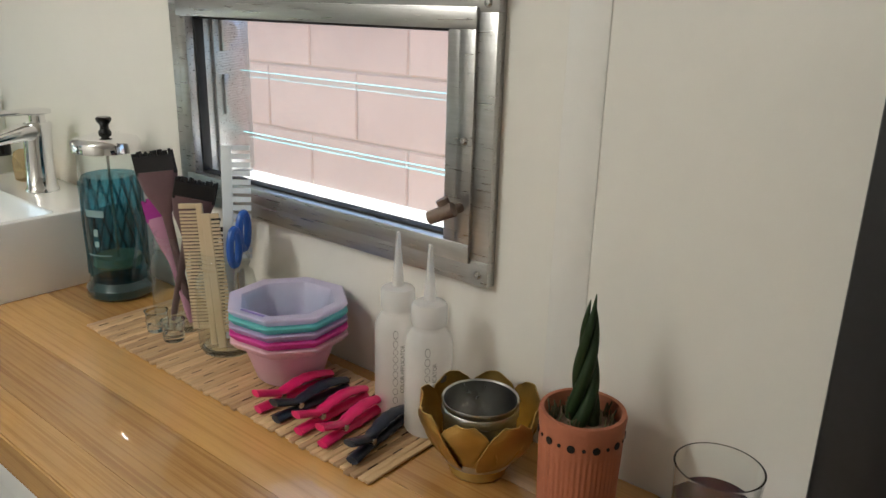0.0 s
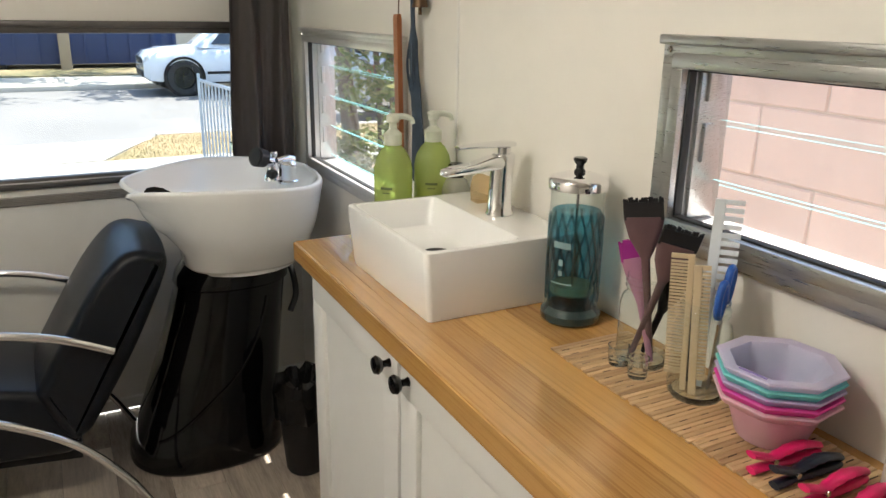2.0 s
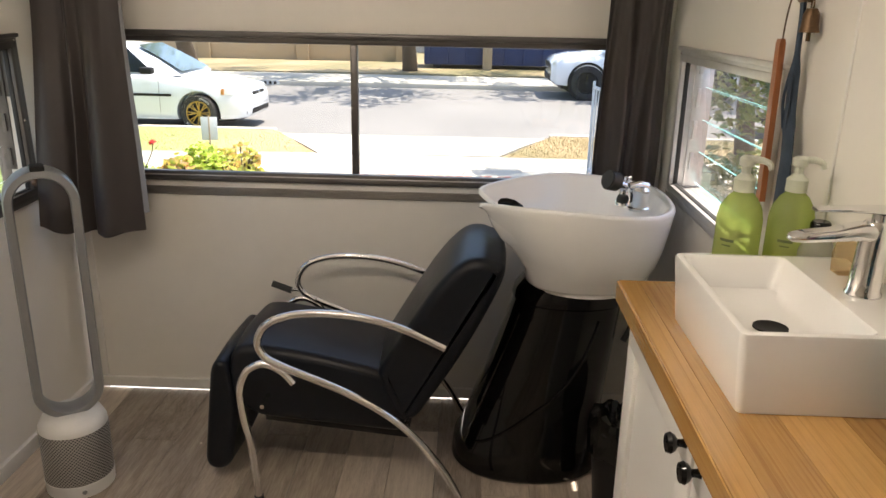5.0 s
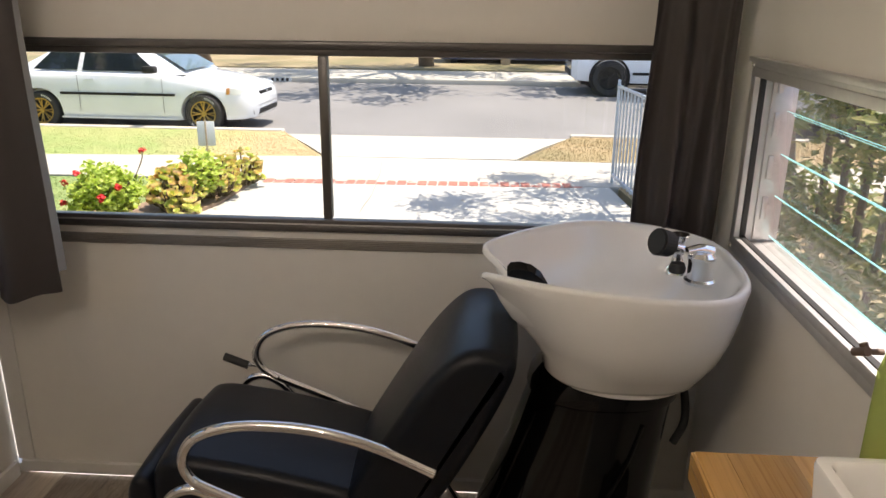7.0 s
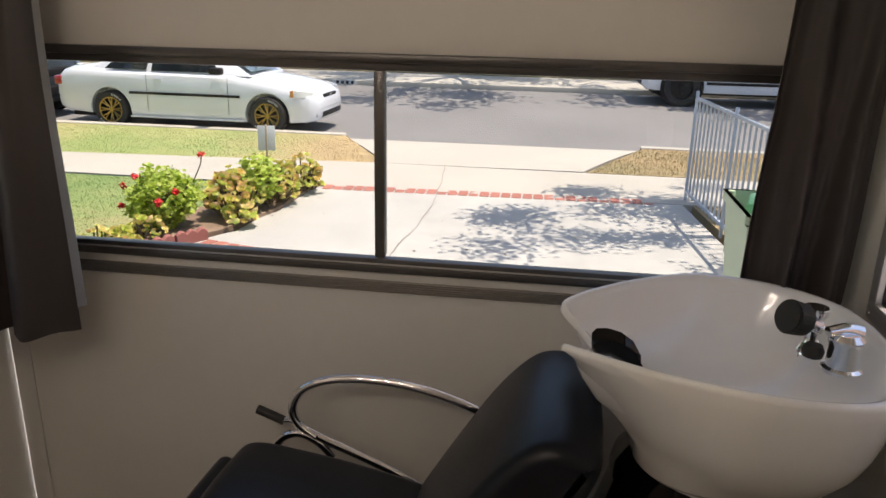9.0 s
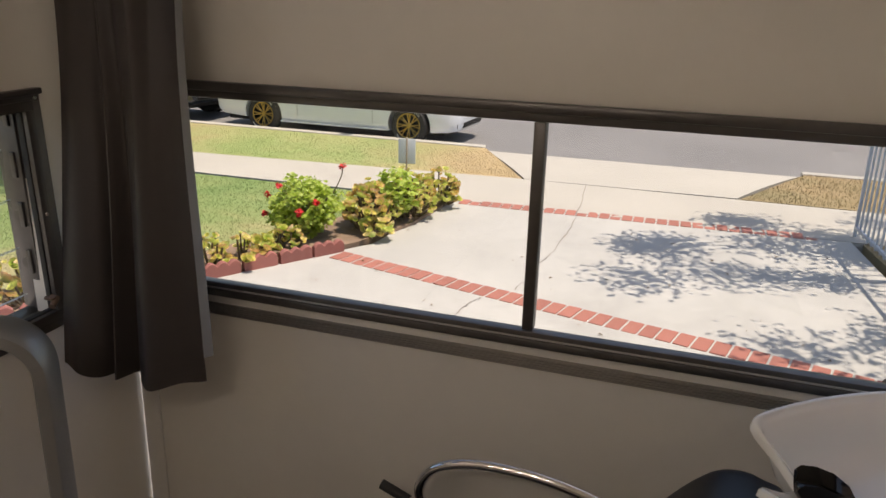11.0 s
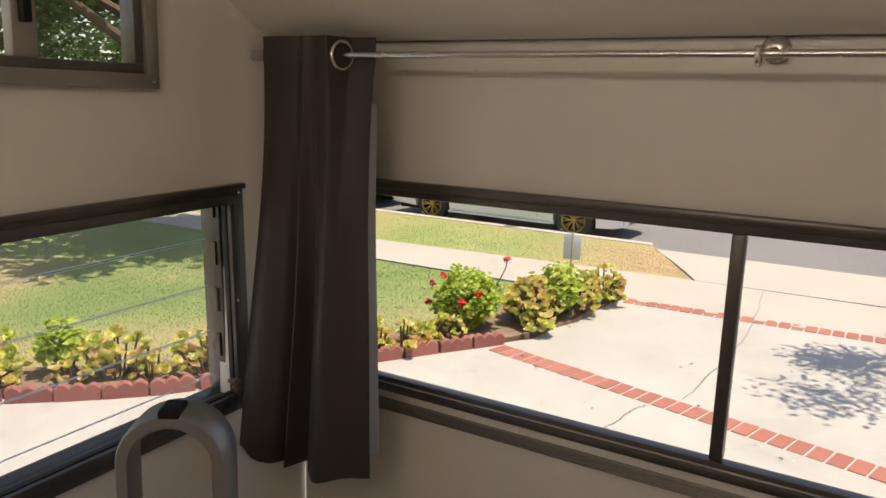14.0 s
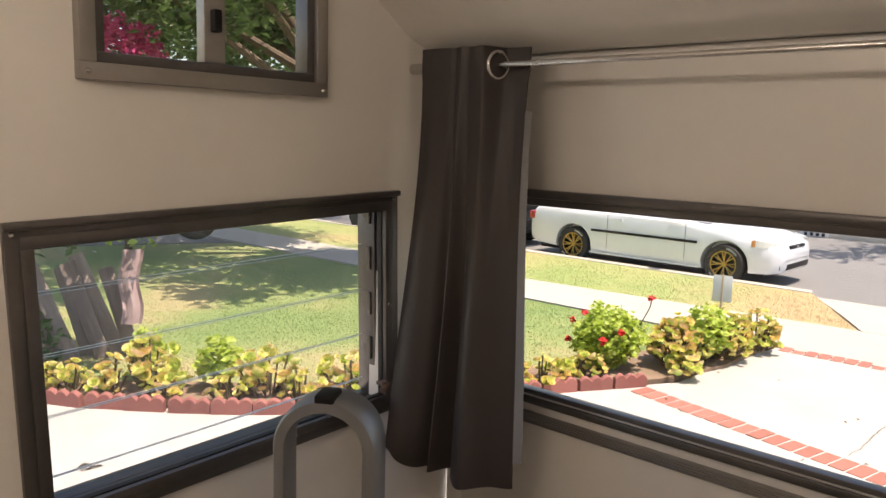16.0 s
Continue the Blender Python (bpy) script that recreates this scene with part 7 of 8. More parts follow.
for z, r in ((0, R), (0.003, R + 0.0045), (0.016, R + 0.0045), (0.026, R - 0.001)):
    rings.append([bm.verts.new((r * math.cos(2 * math.pi * k / 96), r * math.sin(2 * math.pi * k / 96), z)) for k in range(96)])
for row in mid:
    rings.append([bm.verts.new((r * math.cos(a), r * math.sin(a), z)) for r, a, z in row])
for z, r in ((0.190, R - 0.002), (0.205, R - 0.002), (0.222, R - 0.002)):
    rings.append([bm.verts.new((r * math.cos(2 * math.pi * k / 96), r * math.sin(2 * math.pi * k / 96), z)) for k in range(96)])
skin(bm, rings)
part("glass", bm, JAR_GLASS, jar, "clear ribbed glass", smooth=60).visible_shadow = False
bm = bmesh.new()
rings = [[bm.verts.new((0, 0, 0.026))]] + [[bm.verts.new((r * math.cos(2 * math.pi * k / 64), r * math.sin(2 * math.pi * k / 64), z)) for k in range(64)] for z, r in ((0.026, 0.037), (0.032, 0.0390), (0.180, 0.0385), (0.182, 0.037))] + [[bm.verts.new((0, 0, 0.182))]]
skin(bm, rings)
for k in range(11):
    a0 = radians(-95 + 22 * k)
    part("moulded_rib", tube(bmesh.new(), [Vector(((R - 0.002) * math.cos(a0 + 0.9 * u), (R - 0.002) * math.sin(a0 + 0.9 * u), 0.036 + 0.138 * u)) for u in [i / 16 for i in range(17)]], 0.0024, 8), RIB_GLASS, jar, smooth=60)
    part("moulded_rib", tube(bmesh.new(), [Vector(((R - 0.002) * math.cos(a0 + 0.9 - 0.9 * u), (R - 0.002) * math.sin(a0 + 0.9 - 0.9 * u), 0.036 + 0.138 * u)) for u in [i / 16 for i in range(17)]], 0.0018, 8), RIB_GLASS, jar, smooth=60)
part("liquid", bm, LIQ_BLUE, jar, "clear blue-green liquid")
part("base", lathe(bmesh.new(), [(0, 0.0005), (R, 0.0005), (R + 0.004, 0.005), (R + 0.004, 0.016), (0.039, 0.0255), (0, 0.0255)], n=48), mat("thick_dark_glass", (0.02, 0.05, 0.055), 0.08, var=0.2, coat=0.5), jar, "thick dark glass base")
lid = part("lid", lathe(bmesh.new(), [(R - 0.001, 0.217), (R + 0.003, 0.217), (R + 0.003, 0.230), (R, 0.234), (0.030, 0.238), (0.010, 0.240), (0, 0.240)], n=44), CHROME, jar, "chrome lid")
part("plunger_knob", lathe(bmesh.new(), [(0.009, 0.239), (0.0085, 0.244), (0.006, 0.247), (0.006, 0.253), (0.010, 0.258), (0.011, 0.262), (0.009, 0.264), (0, 0.264)], n=22), BLACK_GLOSS, lid, "black plunger knob")
part("plunger_rod", cyl(bmesh.new(), (0, 0, 0.05), (0, 0, 0.232), 0.0022, n=8), STEEL, jar)
part("tool_tray", lathe(bmesh.new(), [(0, 0.046), (0.033, 0.046), (0.036, 0.050), (0.032, 0.060), (0, 0.056)], n=30), mat("tan_tray", (0.35, 0.25, 0.14), 0.5), jar, "tan tray at the bottom")
PALE_PRINT = mat("pale_print", (0.24, 0.38, 0.40), 0.6)
for z, h, w in ((0.128, 0.010, 0.7), (0.100, 0.010, 0.16), (0.084, 0.008, 0.16), (0.070, 0.002, 0.9)):
    bm = bmesh.new()
    A, B = [], []
    for i in range(9):
        a = radians(-155) + (i / 8 - 0.5) * w
        A.append(bm.verts.new(((R - 0.0012) * math.cos(a), (R - 0.0012) * math.sin(a), z)))
        B.append(bm.verts.new(((R - 0.0012) * math.cos(a), (R - 0.0012) * math.sin(a), z + h)))
    skin(bm, [A, B], closed=False)
    part("print_bar", bm, PALE_PRINT, jar, "pale printed bar", smooth=0)

# bamboo mat
BAMBOO = wood_mat("bamboo", (0.36, 0.19, 0.085), (0.66, 0.46, 0.25), 0.5, along="x", scale=1.6, per=0.3)
THREAD = mat("mat_thread", (0.10, 0.06, 0.035), 0.9)
bmat = thing("bamboo_mat", "tan split-bamboo mat on the worktop", "mat", pose(-0.077, -2.107, CT))
slat_b = data("bamboo_slat", boxm(-0.073, 0.073, -0.0039, 0.0039, 0.0, 0.0035, bevel=0.001, seg=1), BAMBOO)
for k in range(66):
    piece("bamboo_slat", slat_b, bmat, pose(rng.uniform(-0.002, 0.002), -0.264 + 0.00812 * k, 0.0002 + rng.uniform(0, 0.0006), 0, 0, rng.uniform(-0.7, 0.7)))
for x in (-0.055, -0.020, 0.015, 0.050):
    bm = bmesh.new()
    for k in range(65):
        y = -0.260 + 0.00812 * k
        if k % 2:
            box(bm, x - 0.007 + 0.005 * (k % 3), x + 0.006 + 0.005 * (k % 3), y - 0.0005, y + 0.0005, 0.0005, 0.0041)
    part("stitching", bm, THREAD, bmat, "dark stitching", smooth=0)
MT = CT + 0.0045

# mason jars with tools
def mason(x, y, label):
    t = thing("mason_jar", label, "jar", pose(x, y, MT), group="tool jars")
    p = [(0, 0.004), (0.030, 0.0), (0.036, 0.006), (0.037, 0.012), (0.037, 0.088), (0.034, 0.100), (0.029, 0.106), (0.029, 0.112), (0.0315, 0.114), (0.029, 0.118), (0.0315, 0.121), (0.029, 0.124), (0.0295, 0.130), (0.027, 0.130)]
    part("glass", lathe(bmesh.new(), p, n=40), JAR_GLASS, t, smooth=60).visible_shadow = False
    part("thick_foot", lathe(bmesh.new(), [(0, 0.0), (0.032, 0.0005), (0.034, 0.004), (0.030, 0.008), (0, 0.006)], n=36), CLEAR, t).visible_shadow = False
    return t
mason(-0.060, -1.935, "clear mason jar holding tint brushes")
mason(-0.062, -2.040, "clear mason jar holding combs")

MAUVE = mat("mauve_plastic", (0.13, 0.075, 0.085), 0.4, var=0.08, scale=20)
BRISTLE = mat("black_bristle", (0.010, 0.010, 0.012), 0.6, var=0.3, scale=60)
MAGENTA = mat("magenta_bristle", (0.30, 0.015, 0.22), 0.55)
IVORY = mat("ivory_plastic", (0.62, 0.50, 0.33), 0.4, var=0.06, scale=15)
WHITE_P = mat("white_comb_plastic", (0.75, 0.80, 0.84), 0.35, var=0.03)
BLUE_P = mat("blue_plastic", (0.015, 0.10, 0.42), 0.35, var=0.08)


def aim(foot, head):
    """A pose at foot with z towards head and its flat side towards the open room."""
    z = (Vector(head) - Vector(foot)).normalized()
    y = Vector((0.75, 0.66, 0)).normalized()
    x = y.cross(z).normalized()
    y = z.cross(x)
    return Matrix.Translation(foot) @ Matrix((x, y, z)).transposed().to_4x4()


def tint_brush(foot, head, label, bristle=BRISTLE, spin=0.0, w=0.028, body=MAUVE):
    L = (Vector(head) - Vector(foot)).length
    t = thing("tint_brush", label, "brush", aim(foot, head) @ Matrix.Rotation(spin, 4, "Z"), group="tint brushes in the jar")
    bm = bmesh.new()
    rings = []
    for z, a, b in ((0, 0.003, 0.002), (0.01, 0.0045, 0.003), (L * 0.45, 0.005, 0.0035), (L - 0.085, 0.006, 0.004), (L - 0.055, w * 0.8, 0.005), (L - 0.030, w, 0.005), (L - 0.026, w, 0.0048)):
        rings.append([bm.verts.new((a * math.copysign(abs(math.cos(q)) ** 0.7, math.cos(q)), b * math.sin(q), z)) for q in [2 * math.pi * k / 16 for k in range(16)]])
    skin(bm, rings, caps=True)
    part("handle", bm, body, t)
    bm = bmesh.new()
    r = random.Random(int(L * 1e4))
    for k in range(16):
        x = -w * 0.92 + 2 * w * 0.92 * k / 15
        cyl(bm, (x, 0, L - 0.030), (x * 1.03 + r.uniform(-0.001, 0.001), r.uniform(-0.001, 0.001), L + r.uniform(-0.003, 0.001)), 0.0023, 0.0018, n=6)
    box(bm, -w * 0.95, w * 0.95, -0.0028, 0.0028, L - 0.030, L - 0.006)
    part("bristles", bm, bristle, t, "stiff bristles")


J1, J2 = Vector((-0.060, -1.935, MT)), Vector((-0.062, -2.040, MT))
tint_brush(J1 + Vector((0.006, -0.010, 0.008)), J1 + Vector((-0.024, 0.002, 0.240)), "mauve tint brush with black bristles", w=0.026)
tint_brush(J1 + Vector((-0.008, 0.014, 0.008)), J1 + Vector((0.004, -0.050, 0.208)), "mauve tint brush leaning with black bristles", spin=0.2, w=0.026)
tint_brush(J1 + Vector((0.0, -0.018, 0.008)), J1 + Vector((-0.006, 0.040, 0.170)), "pink tint brush with magenta bristles", MAGENTA, 0.3, 0.016, mat("pale_pink_plastic", (0.42, 0.20, 0.30), 0.4))
tint_brush(J1 + Vector((0.012, 0.012, 0.008)), J1 + Vector((0.020, -0.040, 0.160)), "dark tint brush with black handle", spin=-0.3, w=0.020, body=BLACK_MATT)


def comb(foot, head, label, material, w, teeth, spine, tl, spin=0.0, start=0.15):
    L = (Vector(head) - Vector(foot)).length
    t = thing("comb", label, "comb", aim(foot, head) @ Matrix.Rotation(spin, 4, "Z"), group="combs in the jar")
    bm = boxm(-w, -w + spine, -0.0018, 0.0018, 0, L, bevel=0.0008, seg=1)
    n = teeth
    box(bm, -w + spine, -w + spine + tl, -0.0016, 0.0016, L - 0.006, L, bevel=0.0006, seg=1)
    box(bm, -w + spine, -w + spine + tl, -0.0016, 0.0016, L * start - 0.005, L * start, bevel=0.0006, seg=1)
    for k in range(n):
        z = L * start + (L * (1 - start) - 0.008) * (k + 0.5) / n
        hh = (L * (1 - start)) / n * 0.28
        box(bm, -w + spine - 0.0005, -w + spine + tl, -0.0012, 0.0012, z - hh, z + hh)
    part("comb_body", bm, material, t, smooth=0)


comb(J2 + Vector((-0.022, 0.010, 0.008)), J2 + Vector((-0.026, 0.016, 0.190)), "ivory fine-tooth comb in a jar", IVORY, 0.010, 34, 0.008, 0.020, spin=math.pi)
comb(J2 + Vector((-0.012, -0.012, 0.008)), J2 + Vector((-0.018, -0.004, 0.180)), "ivory comb with broad spine in a jar", IVORY, 0.010, 30, 0.010, 0.010)
comb(J2 + Vector((0.012, 0.0, 0.008)), J2 + Vector((0.034, 0.018, 0.252)), "white wide-tooth comb in a jar", WHITE_P, 0.014, 12, 0.013, 0.022, start=0.45)
comb(J2 + Vector((0.010, 0.016, 0.008)), J2 + Vector((0.012, 0.030, 0.150)), "dark brown comb in a jar", BLACK_MATT, 0.010, 20, 0.010, 0.012)
sc = thing("scissors", "blue-handled scissors in a jar", "scissors", pose(J2.x + 0.020, J2.y - 0.002, J2.z + 0.004, 4, -6, 26))
part("blades", prism([(-0.005, 0), (0.005, 0), (0.007, 0.10), (-0.007, 0.10)], -0.0015, 0.0015), STEEL, sc)
for s in (-1, 1):
    part("finger_loop", tube(bmesh.new(), [Vector((0.012 * s + 0.011 * math.cos(a), 0, 0.136 + 0.023 * math.sin(a) + (0.012 if s > 0 else 0))) for a in [2 * math.pi * k / 24 for k in range(25)]], 0.0048, 8, caps=False), BLUE_P, sc, "blue plastic loop")

# two little clear glasses
for x, y in ((-0.094, -1.925), (-0.096, -1.968)):
    t = thing("shot_glass", "tiny clear glass on the bamboo mat", "glass", pose(x, y, MT), group="tiny glasses")
    part("glass", lathe(bmesh.new(), [(0, 0.0), (0.0125, 0.0), (0.0135, 0.003), (0.0145, 0.026), (0.0155, 0.028), (0.0135, 0.0275), (0.0120, 0.010), (0, 0.008)], n=28), CLEAR, t).visible_shadow = False

# nested tint bowls
LILAC, AQUA, VIOLET, PINK, ROSE = (milky_mat(n, c, 0.16, 0.25) for n, c in (("lilac_plastic", (0.88, 0.79, 0.97)), ("aqua_plastic", (0.30, 0.86, 0.80)), ("violet_plastic", (0.76, 0.62, 0.90)), ("hot_pink_plastic", (0.97, 0.13, 0.58)), ("rose_plastic", (0.97, 0.76, 0.86))))
for k, (m_, lab) in enumerate(((ROSE, "translucent rose tint bowl at the bottom of a stack"), (PINK, "hot pink tint bowl in a stack"), (VIOLET, "violet tint bowl in a stack"), (AQUA, "aqua tint bowl in a stack"), (LILAC, "lilac tint bowl on top of a stack"))):
    z = MT + 0.0095 * k + 0.0005
    t = thing("tint_bowl", lab, "bowl", pose(-0.056, -2.152, z, 0, 0, 8), group="nested tint bowls")
    bm = bmesh.new()
    rings = []
    for zz, r in ((0.002, 0.0), (0.0, 0.036), (0.003, 0.039), (0.042, 0.053), (0.048, 0.064), (0.054, 0.070), (0.0565, 0.0715), (0.058, 0.070), (0.057, 0.056), (0.050, 0.0525), (0.006, 0.0385), (0.005, 0.0)):
        if r == 0:
            rings.append([bm.verts.new((0, 0, zz))])
        else:
            oct_ = max(0.0, min(1.0, (zz - 0.038) / 0.010))
            rings.append([])
            for q in range(48):
                a = 2 * math.pi * q / 48
                rr = r * (1 + oct_ * (0.5 * (math.cos(math.pi / 8) / math.cos(((a + math.pi / 8) % (math.pi / 4)) - math.pi / 8)) * 2 - 1)) if oct_ else r
                rings[-1].append(bm.verts.new((rr * math.cos(a), rr * math.sin(a), zz)))
    skin(bm, rings)
    part("bowl", bm, m_, t, smooth=30)
    if k == 4:
        part("embossed_mark", boxm(-0.060, -0.057, -0.020, 0.014, 0.0588, 0.0596), mat("violet_print", (0.30, 0.22, 0.5), 0.5), t, "small violet printed bar")

# applicator bottles
FROST = milky_mat("frosted_bottle", (0.97, 0.97, 0.965), 0.50, 0.2)
GREY_INK = mat("grey_print", (0.12, 0.12, 0.12), 0.6)
for x, y, lab in ((-0.030, -2.300, "frosted applicator bottle with cone tip by the wall"), (-0.040, -2.352, "frosted applicator bottle with cone tip beside another")):
    t = thing("applicator_bottle", lab, "bottle", pose(x, y, MT - 0.0005), group="applicator bottles")
    R = 0.0242
    body = part("bottle", lathe(bmesh.new(), [(0, 0), (R - 0.003, 0), (R, 0.004), (R, 0.098), (R - 0.002, 0.106), (0.0175, 0.113), (0.0160, 0.115), (0.0160, 0.122), (0, 0.122)], n=34), FROST, t)
    cap = part("cap", lathe(bmesh.new(), [(0.0175, 0.118), (0.0182, 0.120), (0.0182, 0.138), (0.0160, 0.141), (0.0065, 0.143), (0.0050, 0.160), (0.0018, 0.200), (0, 0.201)], n=28), FROST, t, "frosted cap with cone tip")
    # the maker's mark as plain upright strokes, the small line of words beside it
    a0 = radians(218)
    for i, (z, h) in enumerate(((0.018, 0.008), (0.028, 0.008), (0.038, 0.010), (0.048, 0.008), (0.057, 0.007), (0.065, 0.008), (0.074, 0.007), (0.082, 0.009), (0.092, 0.010))):
        bm = bmesh.new()
        rr = R + 0.0004
        loopv = []
        for sgn in (1, 0.84):
            loopv.append([bm.verts.new((rr * math.cos(a0 + 0.11 * sgn * math.cos(q)), rr * math.sin(a0 + 0.11 * sgn * math.cos(q)), z + h / 2 * (1 + sgn * math.sin(q)) * 0.98)) for q in [2 * math.pi * w / 16 for w in range(16)]])
        skin(bm, loopv)
        part("mark_stroke", bm, GREY_INK, body, "thin grey printed stroke", smooth=0)
    txt = bpy.data.curves.new("words", "FONT")
    txt.body, txt.size, txt.align_x, txt.extrude = "COLOR APPLICATOR", 0.0058, "LEFT", 0.0001
    to = new("printed_words", txt)
    dg = bpy.context.evaluated_depsgraph_get()
    me = bpy.data.meshes.new_from_object(to.evaluated_get(dg))
    bpy.data.objects.remove(to)
    for v in me.vertices:
        a = a0 + 0.38 - v.co.y / R
        v.co = ((R + 0.0004 + v.co.z) * math.cos(a), (R + 0.0004 + v.co.z) * math.sin(a), 0.030 + v.co.x)
    me.materials.append(GREY_INK)
    wo = new("printed_words", me)
    wo.parent = body

# sectioning clips
HOT_PINK = mat("pink_clip_plastic", (0.72, 0.012, 0.14), 0.35, var=0.08, scale=40)
NAVY = mat("black_glitter_plastic", (0.012, 0.018, 0.035), 0.3, var=0.5, scale=120)
for k, (y0, y1, m_, lab) in enumerate(((-2.198, -2.206, HOT_PINK, "pink"), (-2.228, -2.232, NAVY, "black"), (-2.264, -2.262, HOT_PINK, "pink"), (-2.300, -2.292, HOT_PINK, "pink"), (-2.342, -2.324, NAVY, "black"))):
    a = Vector((-0.140, y0, MT + 0.002))
    b = Vector((-0.040, y1, MT + 0.002))
    ang = math.degrees(math.atan2(b.y - a.y, b.x - a.x))
    t = thing("hair_clip", lab + " plastic sectioning clip lying on the mat", "hair clip", pose(a.x, a.y, MT + 0.0006, 0, 0, ang), group="hair clips on the mat")
    L = (b - a).length
    for nm, zz, side in (("lower_jaw", 0.0, -1), ("upper_jaw", 0.008, 1)):
        bm = bmesh.new()
        rings = []
        for s in range(15):
            u = s / 14
            x = L * u
            w = 0.0072 if u < 0.22 else 0.0048 + 0.0024 * math.sin((u - 0.22) / 0.78 * math.pi) + 0.0016 * (s % 2)
            z = (zz + 0.004 + (0.010 * (0.30 - u) / 0.30 * side if u < 0.30 else 0.007 * side * math.sin((u - 0.3) / 0.7 * math.pi) * (1 if side > 0 else 0.2)))
            z = max(0.004, z)
            y = 0.0015 * side * (0.30 - u) / 0.30 if u < 0.30 else 0
            rings.append([bm.verts.new((x, y + w * math.cos(q), z + 0.0040 * math.sin(q))) for q in [2 * math.pi * w_ / 10 for w_ in range(10)]])
        skin(bm, rings, caps=True)
        part(nm, bm, m_, t)
    part("spring", cyl(bmesh.new(), (L * 0.30, -0.007, 0.010), (L * 0.30, 0.007, 0.010), 0.0035, n=12), STEEL, t, "steel spring")

# gold lotus holder with a tin
GOLD = mat("brushed_gold", (0.50, 0.35, 0.11), 0.40, 0.9, var=0.10, scale=8)
TIN = mat("tin", (0.56, 0.56, 0.55), 0.3, 1.0, var=0.06)
lotus = thing("lotus_holder", "gold metal lotus-petal candle holder on the worktop", "candle holder", pose(-0.058, -2.432, CT))
part("foot", lathe(bmesh.new(), [(0, 0), (0.026, 0), (0.028, 0.003), (0.027, 0.010), (0.030, 0.014), (0, 0.014)], n=32), GOLD, lotus)
for k in range(8):
    bm = bmesh.new()
    rows = []
    for j in range(9):
        v = j / 8
        r = 0.026 + 0.033 * math.sin(v * 1.45) + 0.0022 * (k % 2)
        z = 0.010 + 0.066 * v
        hw = 0.0262 * math.sqrt(max(0.0, 1 - ((v - 0.50) / 0.52) ** 2)) + 0.001
        rows.append([bm.verts.new(((r + 0.004 * (i / 3) ** 2 * -1) * 1.0, hw * i / 3, z)) for i in range(-3, 4)])
    skin(bm, rows, closed=False)
    gg = bmesh.ops.extrude_face_region(bm, geom=bm.faces[:])["geom"]
    bmesh.ops.translate(bm, verts=[v for v in gg if isinstance(v, bmesh.types.BMVert)], vec=(-0.0012, 0, 0))
    bm.transform(Matrix.Rotation(2 * math.pi * (k + 0.5) / 8, 4, "Z"))
    part("petal", bm, GOLD, lotus)
tin = thing("tin", "open round tin standing in the gold holder", "tin", pose(-0.058, -2.432, CT + 0.0145))
part("can", lathe(bmesh.new(), [(0, 0.001), (0.033, 0.0), (0.0345, 0.003), (0.0345, 0.046), (0.0365, 0.048), (0.0365, 0.054), (0.0352, 0.056), (0.0368, 0.061), (0.0362, 0.0625), (0.0345, 0.061), (0.0325, 0.004), (0, 0.004)], n=44), TIN, tin)

# terracotta pot with a braided snake plant
TERRA = mat("terracotta", (0.42, 0.145, 0.075), 0.75, var=0.10, scale=14, bump=0.25, bscale=200)
pot = thing("terracotta_pot", "ribbed terracotta pot with punched rim band", "pot", pose(-0.056, -2.537, CT))
bm = bmesh.new()
rings = []
for z, r, rib in ((0, 0.028, 0), (0.002, 0.0315, 0), (0.010, 0.033, 1), (0.072, 0.035, 1), (0.074, 0.0355, 0), (0.094, 0.0365, 0), (0.100, 0.0372, 0), (0.104, 0.036, 0), (0.104, 0.0325, 0), (0.096, 0.0315, 0), (0.080, 0.030, 0)):
    rings.append([bm.verts.new(((r + rib * 0.0006 * math.cos(48 * a)) * math.cos(a), (r + rib * 0.0006 * math.cos(48 * a)) * math.sin(a), z)) for a in [2 * math.pi * k / 192 for k in range(192)]])
skin(bm, rings)
bm.faces.new(rings[0])
part("pot_body", bm, TERRA, pot)
part("soil", lathe(bmesh.new(), [(0, 0.094), (0.020, 0.093), (0.0315, 0.090)], n=24), SOIL, pot, "moss and soil")
for k in range(22):
    a = 2 * math.pi * k / 22
    big = k % 2 == 0
    c = Vector((0.0362 * math.cos(a), 0.0362 * math.sin(a), 0.085))
    part("punched_hole", cyl(bmesh.new(), c * 1.0, c + Vector((0.0007 * math.cos(a), 0.0007 * math.sin(a), 0)), 0.0034 if big else 0.0016, n=12), BLACK_MATT, pot, "dark punched hole")
SNAKE = leaf_mat("snake_plant", (0.012, 0.035, 0.012), (0.022, 0.055, 0.018), (0.05, 0.085, 0.03))
plant = thing("snake_plant", "dark green braided snake plant in a terracotta pot", "plant", pose(-0.056, -2.537, CT + 0.09))
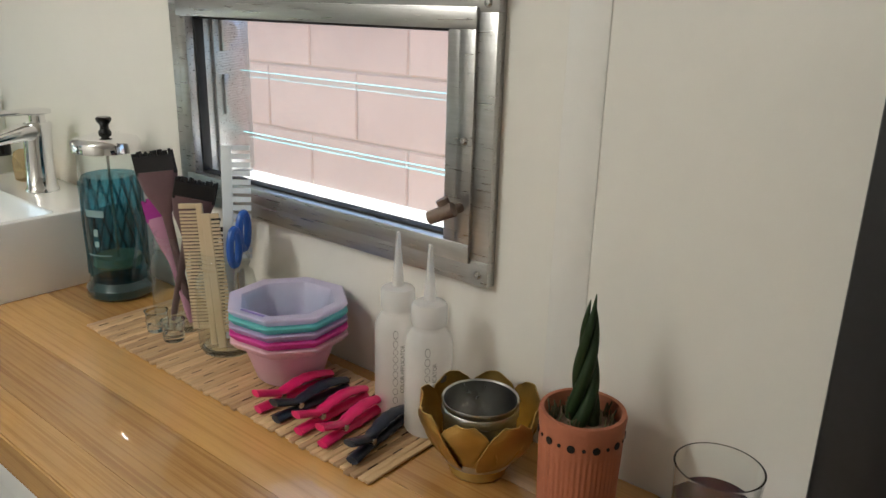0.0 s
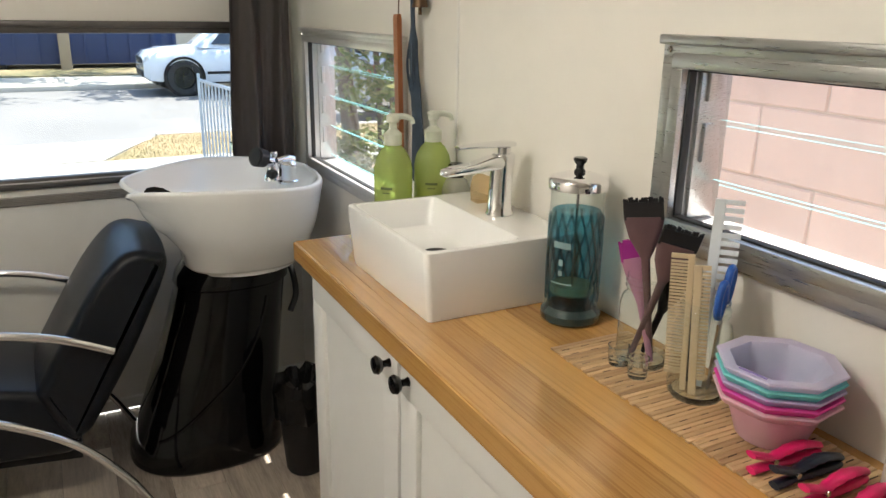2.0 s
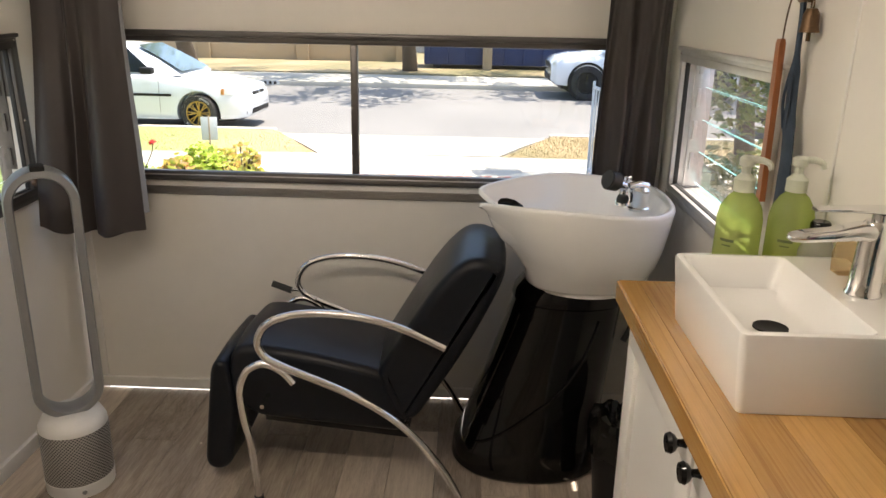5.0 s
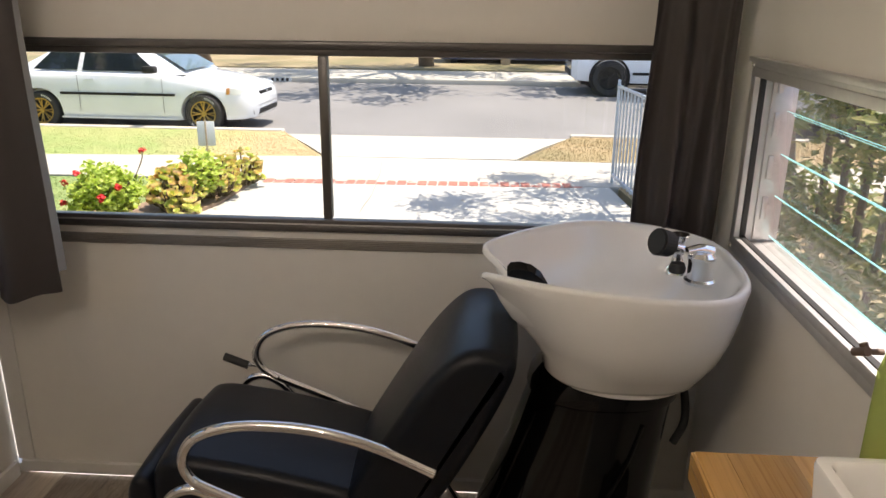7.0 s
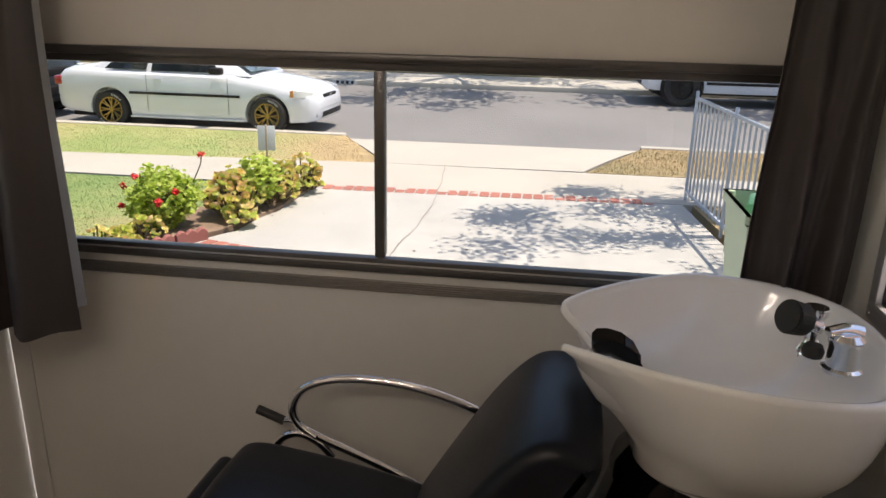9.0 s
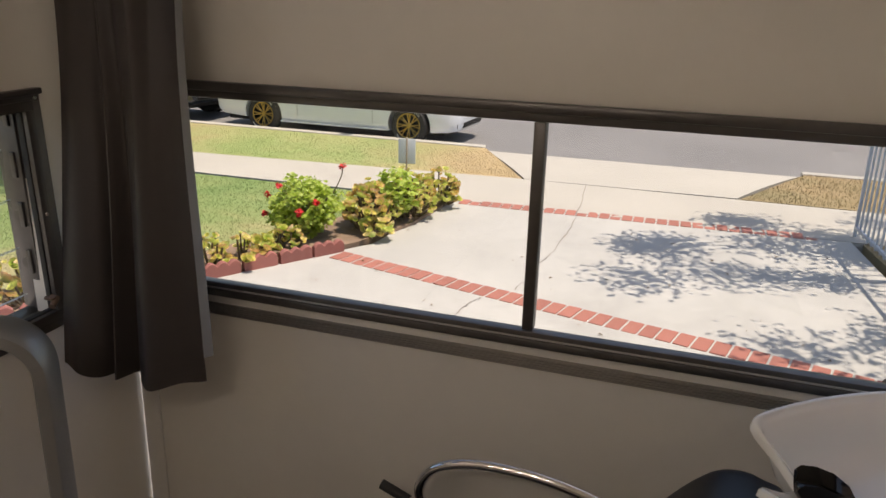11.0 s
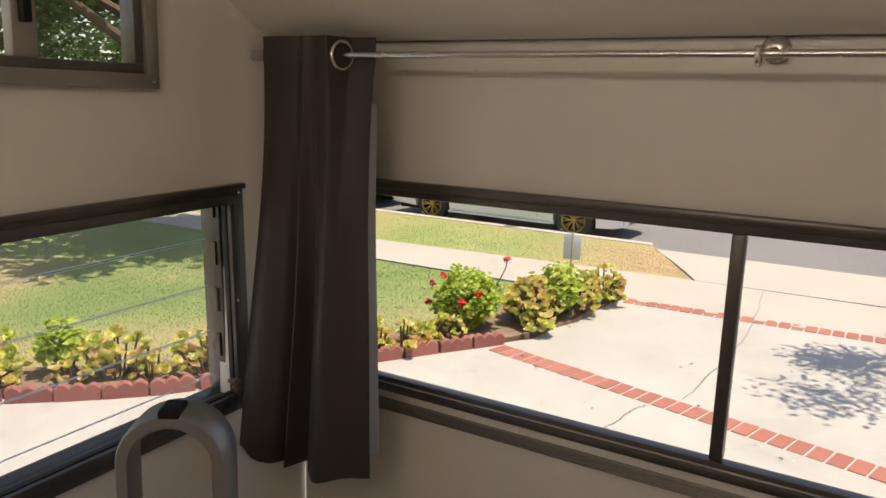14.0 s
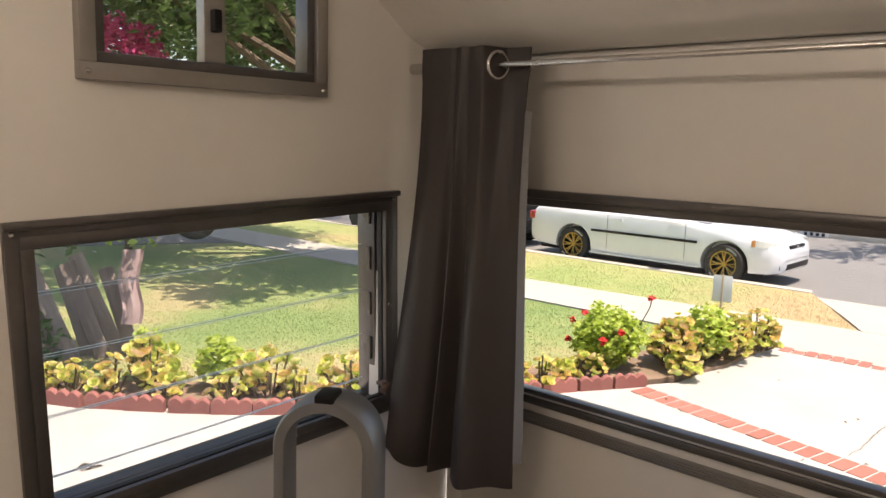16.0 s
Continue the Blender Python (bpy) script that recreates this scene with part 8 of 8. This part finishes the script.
for k in range(4):
    a0 = 2 * math.pi * k / 4
    H = (0.118, 0.110, 0.098, 0.113)[k]
    pts = [Vector((0.0088 * math.cos(a0 + 4.6 * u) * (1 - 0.66 * u), 0.0088 * math.sin(a0 + 4.6 * u) * (1 - 0.66 * u), H * u)) for u in [i / 24 for i in range(25)]]
    part("leaf", tube(bmesh.new(), pts, lambda s: 0.0066 * (1 - 0.55 * s - 0.40 * s ** 6), 12), SNAKE, plant)
r = random.Random(4)
bm = bmesh.new()
for k in range(60):
    a, q = r.uniform(0, 6.28), 0.029 * math.sqrt(r.random())
    tube(bm, [Vector((q * math.cos(a), q * math.sin(a), 0.0)), Vector((q * math.cos(a) + r.uniform(-0.004, 0.004), q * math.sin(a) + r.uniform(-0.004, 0.004), 0.010 + 0.006 * r.random()))], 0.0008, 4)
part("moss", bm, mat("moss", (0.10, 0.09, 0.04), 0.9), plant)

# drinking glass with purple drink
gl = thing("drinking_glass", "clear tumbler half full of a purple drink", "glass", pose(-0.050, -2.652, CT))
part("glass", lathe(bmesh.new(), [(0, 0.0), (0.026, 0.0), (0.028, 0.003), (0.0335, 0.094), (0.0338, 0.0955), (0.0322, 0.0955), (0.0262, 0.010), (0, 0.008)], n=44), CLEAR, gl).visible_shadow = False
part("drink", lathe(bmesh.new(), [(0, 0.0085), (0.0260, 0.0105), (0.0300, 0.066), (0, 0.066)], n=40), glass_mat("purple_drink", (0.16, 0.05, 0.13), 0.02, 1.33), gl, "dark purple drink")

# floor planks, last
plank = data("plank", boxm(-0.0745, 0.0745, -0.6, 0.6, -0.006, 0.0, bevel=0.0012, seg=1), PLANK)
row = 0
x = XL + 0.075
while x < XR + 0.05:
    y = YF - 0.6 + (0.42 * row) % 1.2
    while y > YB - 0.5:
        y0, y1 = max(y - 0.6, YB), min(y + 0.6, YF)
        if y1 - y0 > 0.05 and x + 0.0745 <= XR + 0.06:
            ob = piece("plank", plank, floor, pose(x, (y0 + y1) / 2, 0))
            ob.scale = ((min(x + 0.0745, XR) - max(x - 0.0745, XL)) / 0.149, (y1 - y0) / 1.2 - 0.0008, 1)
        y -= 1.2
    x += 0.15
    row += 1
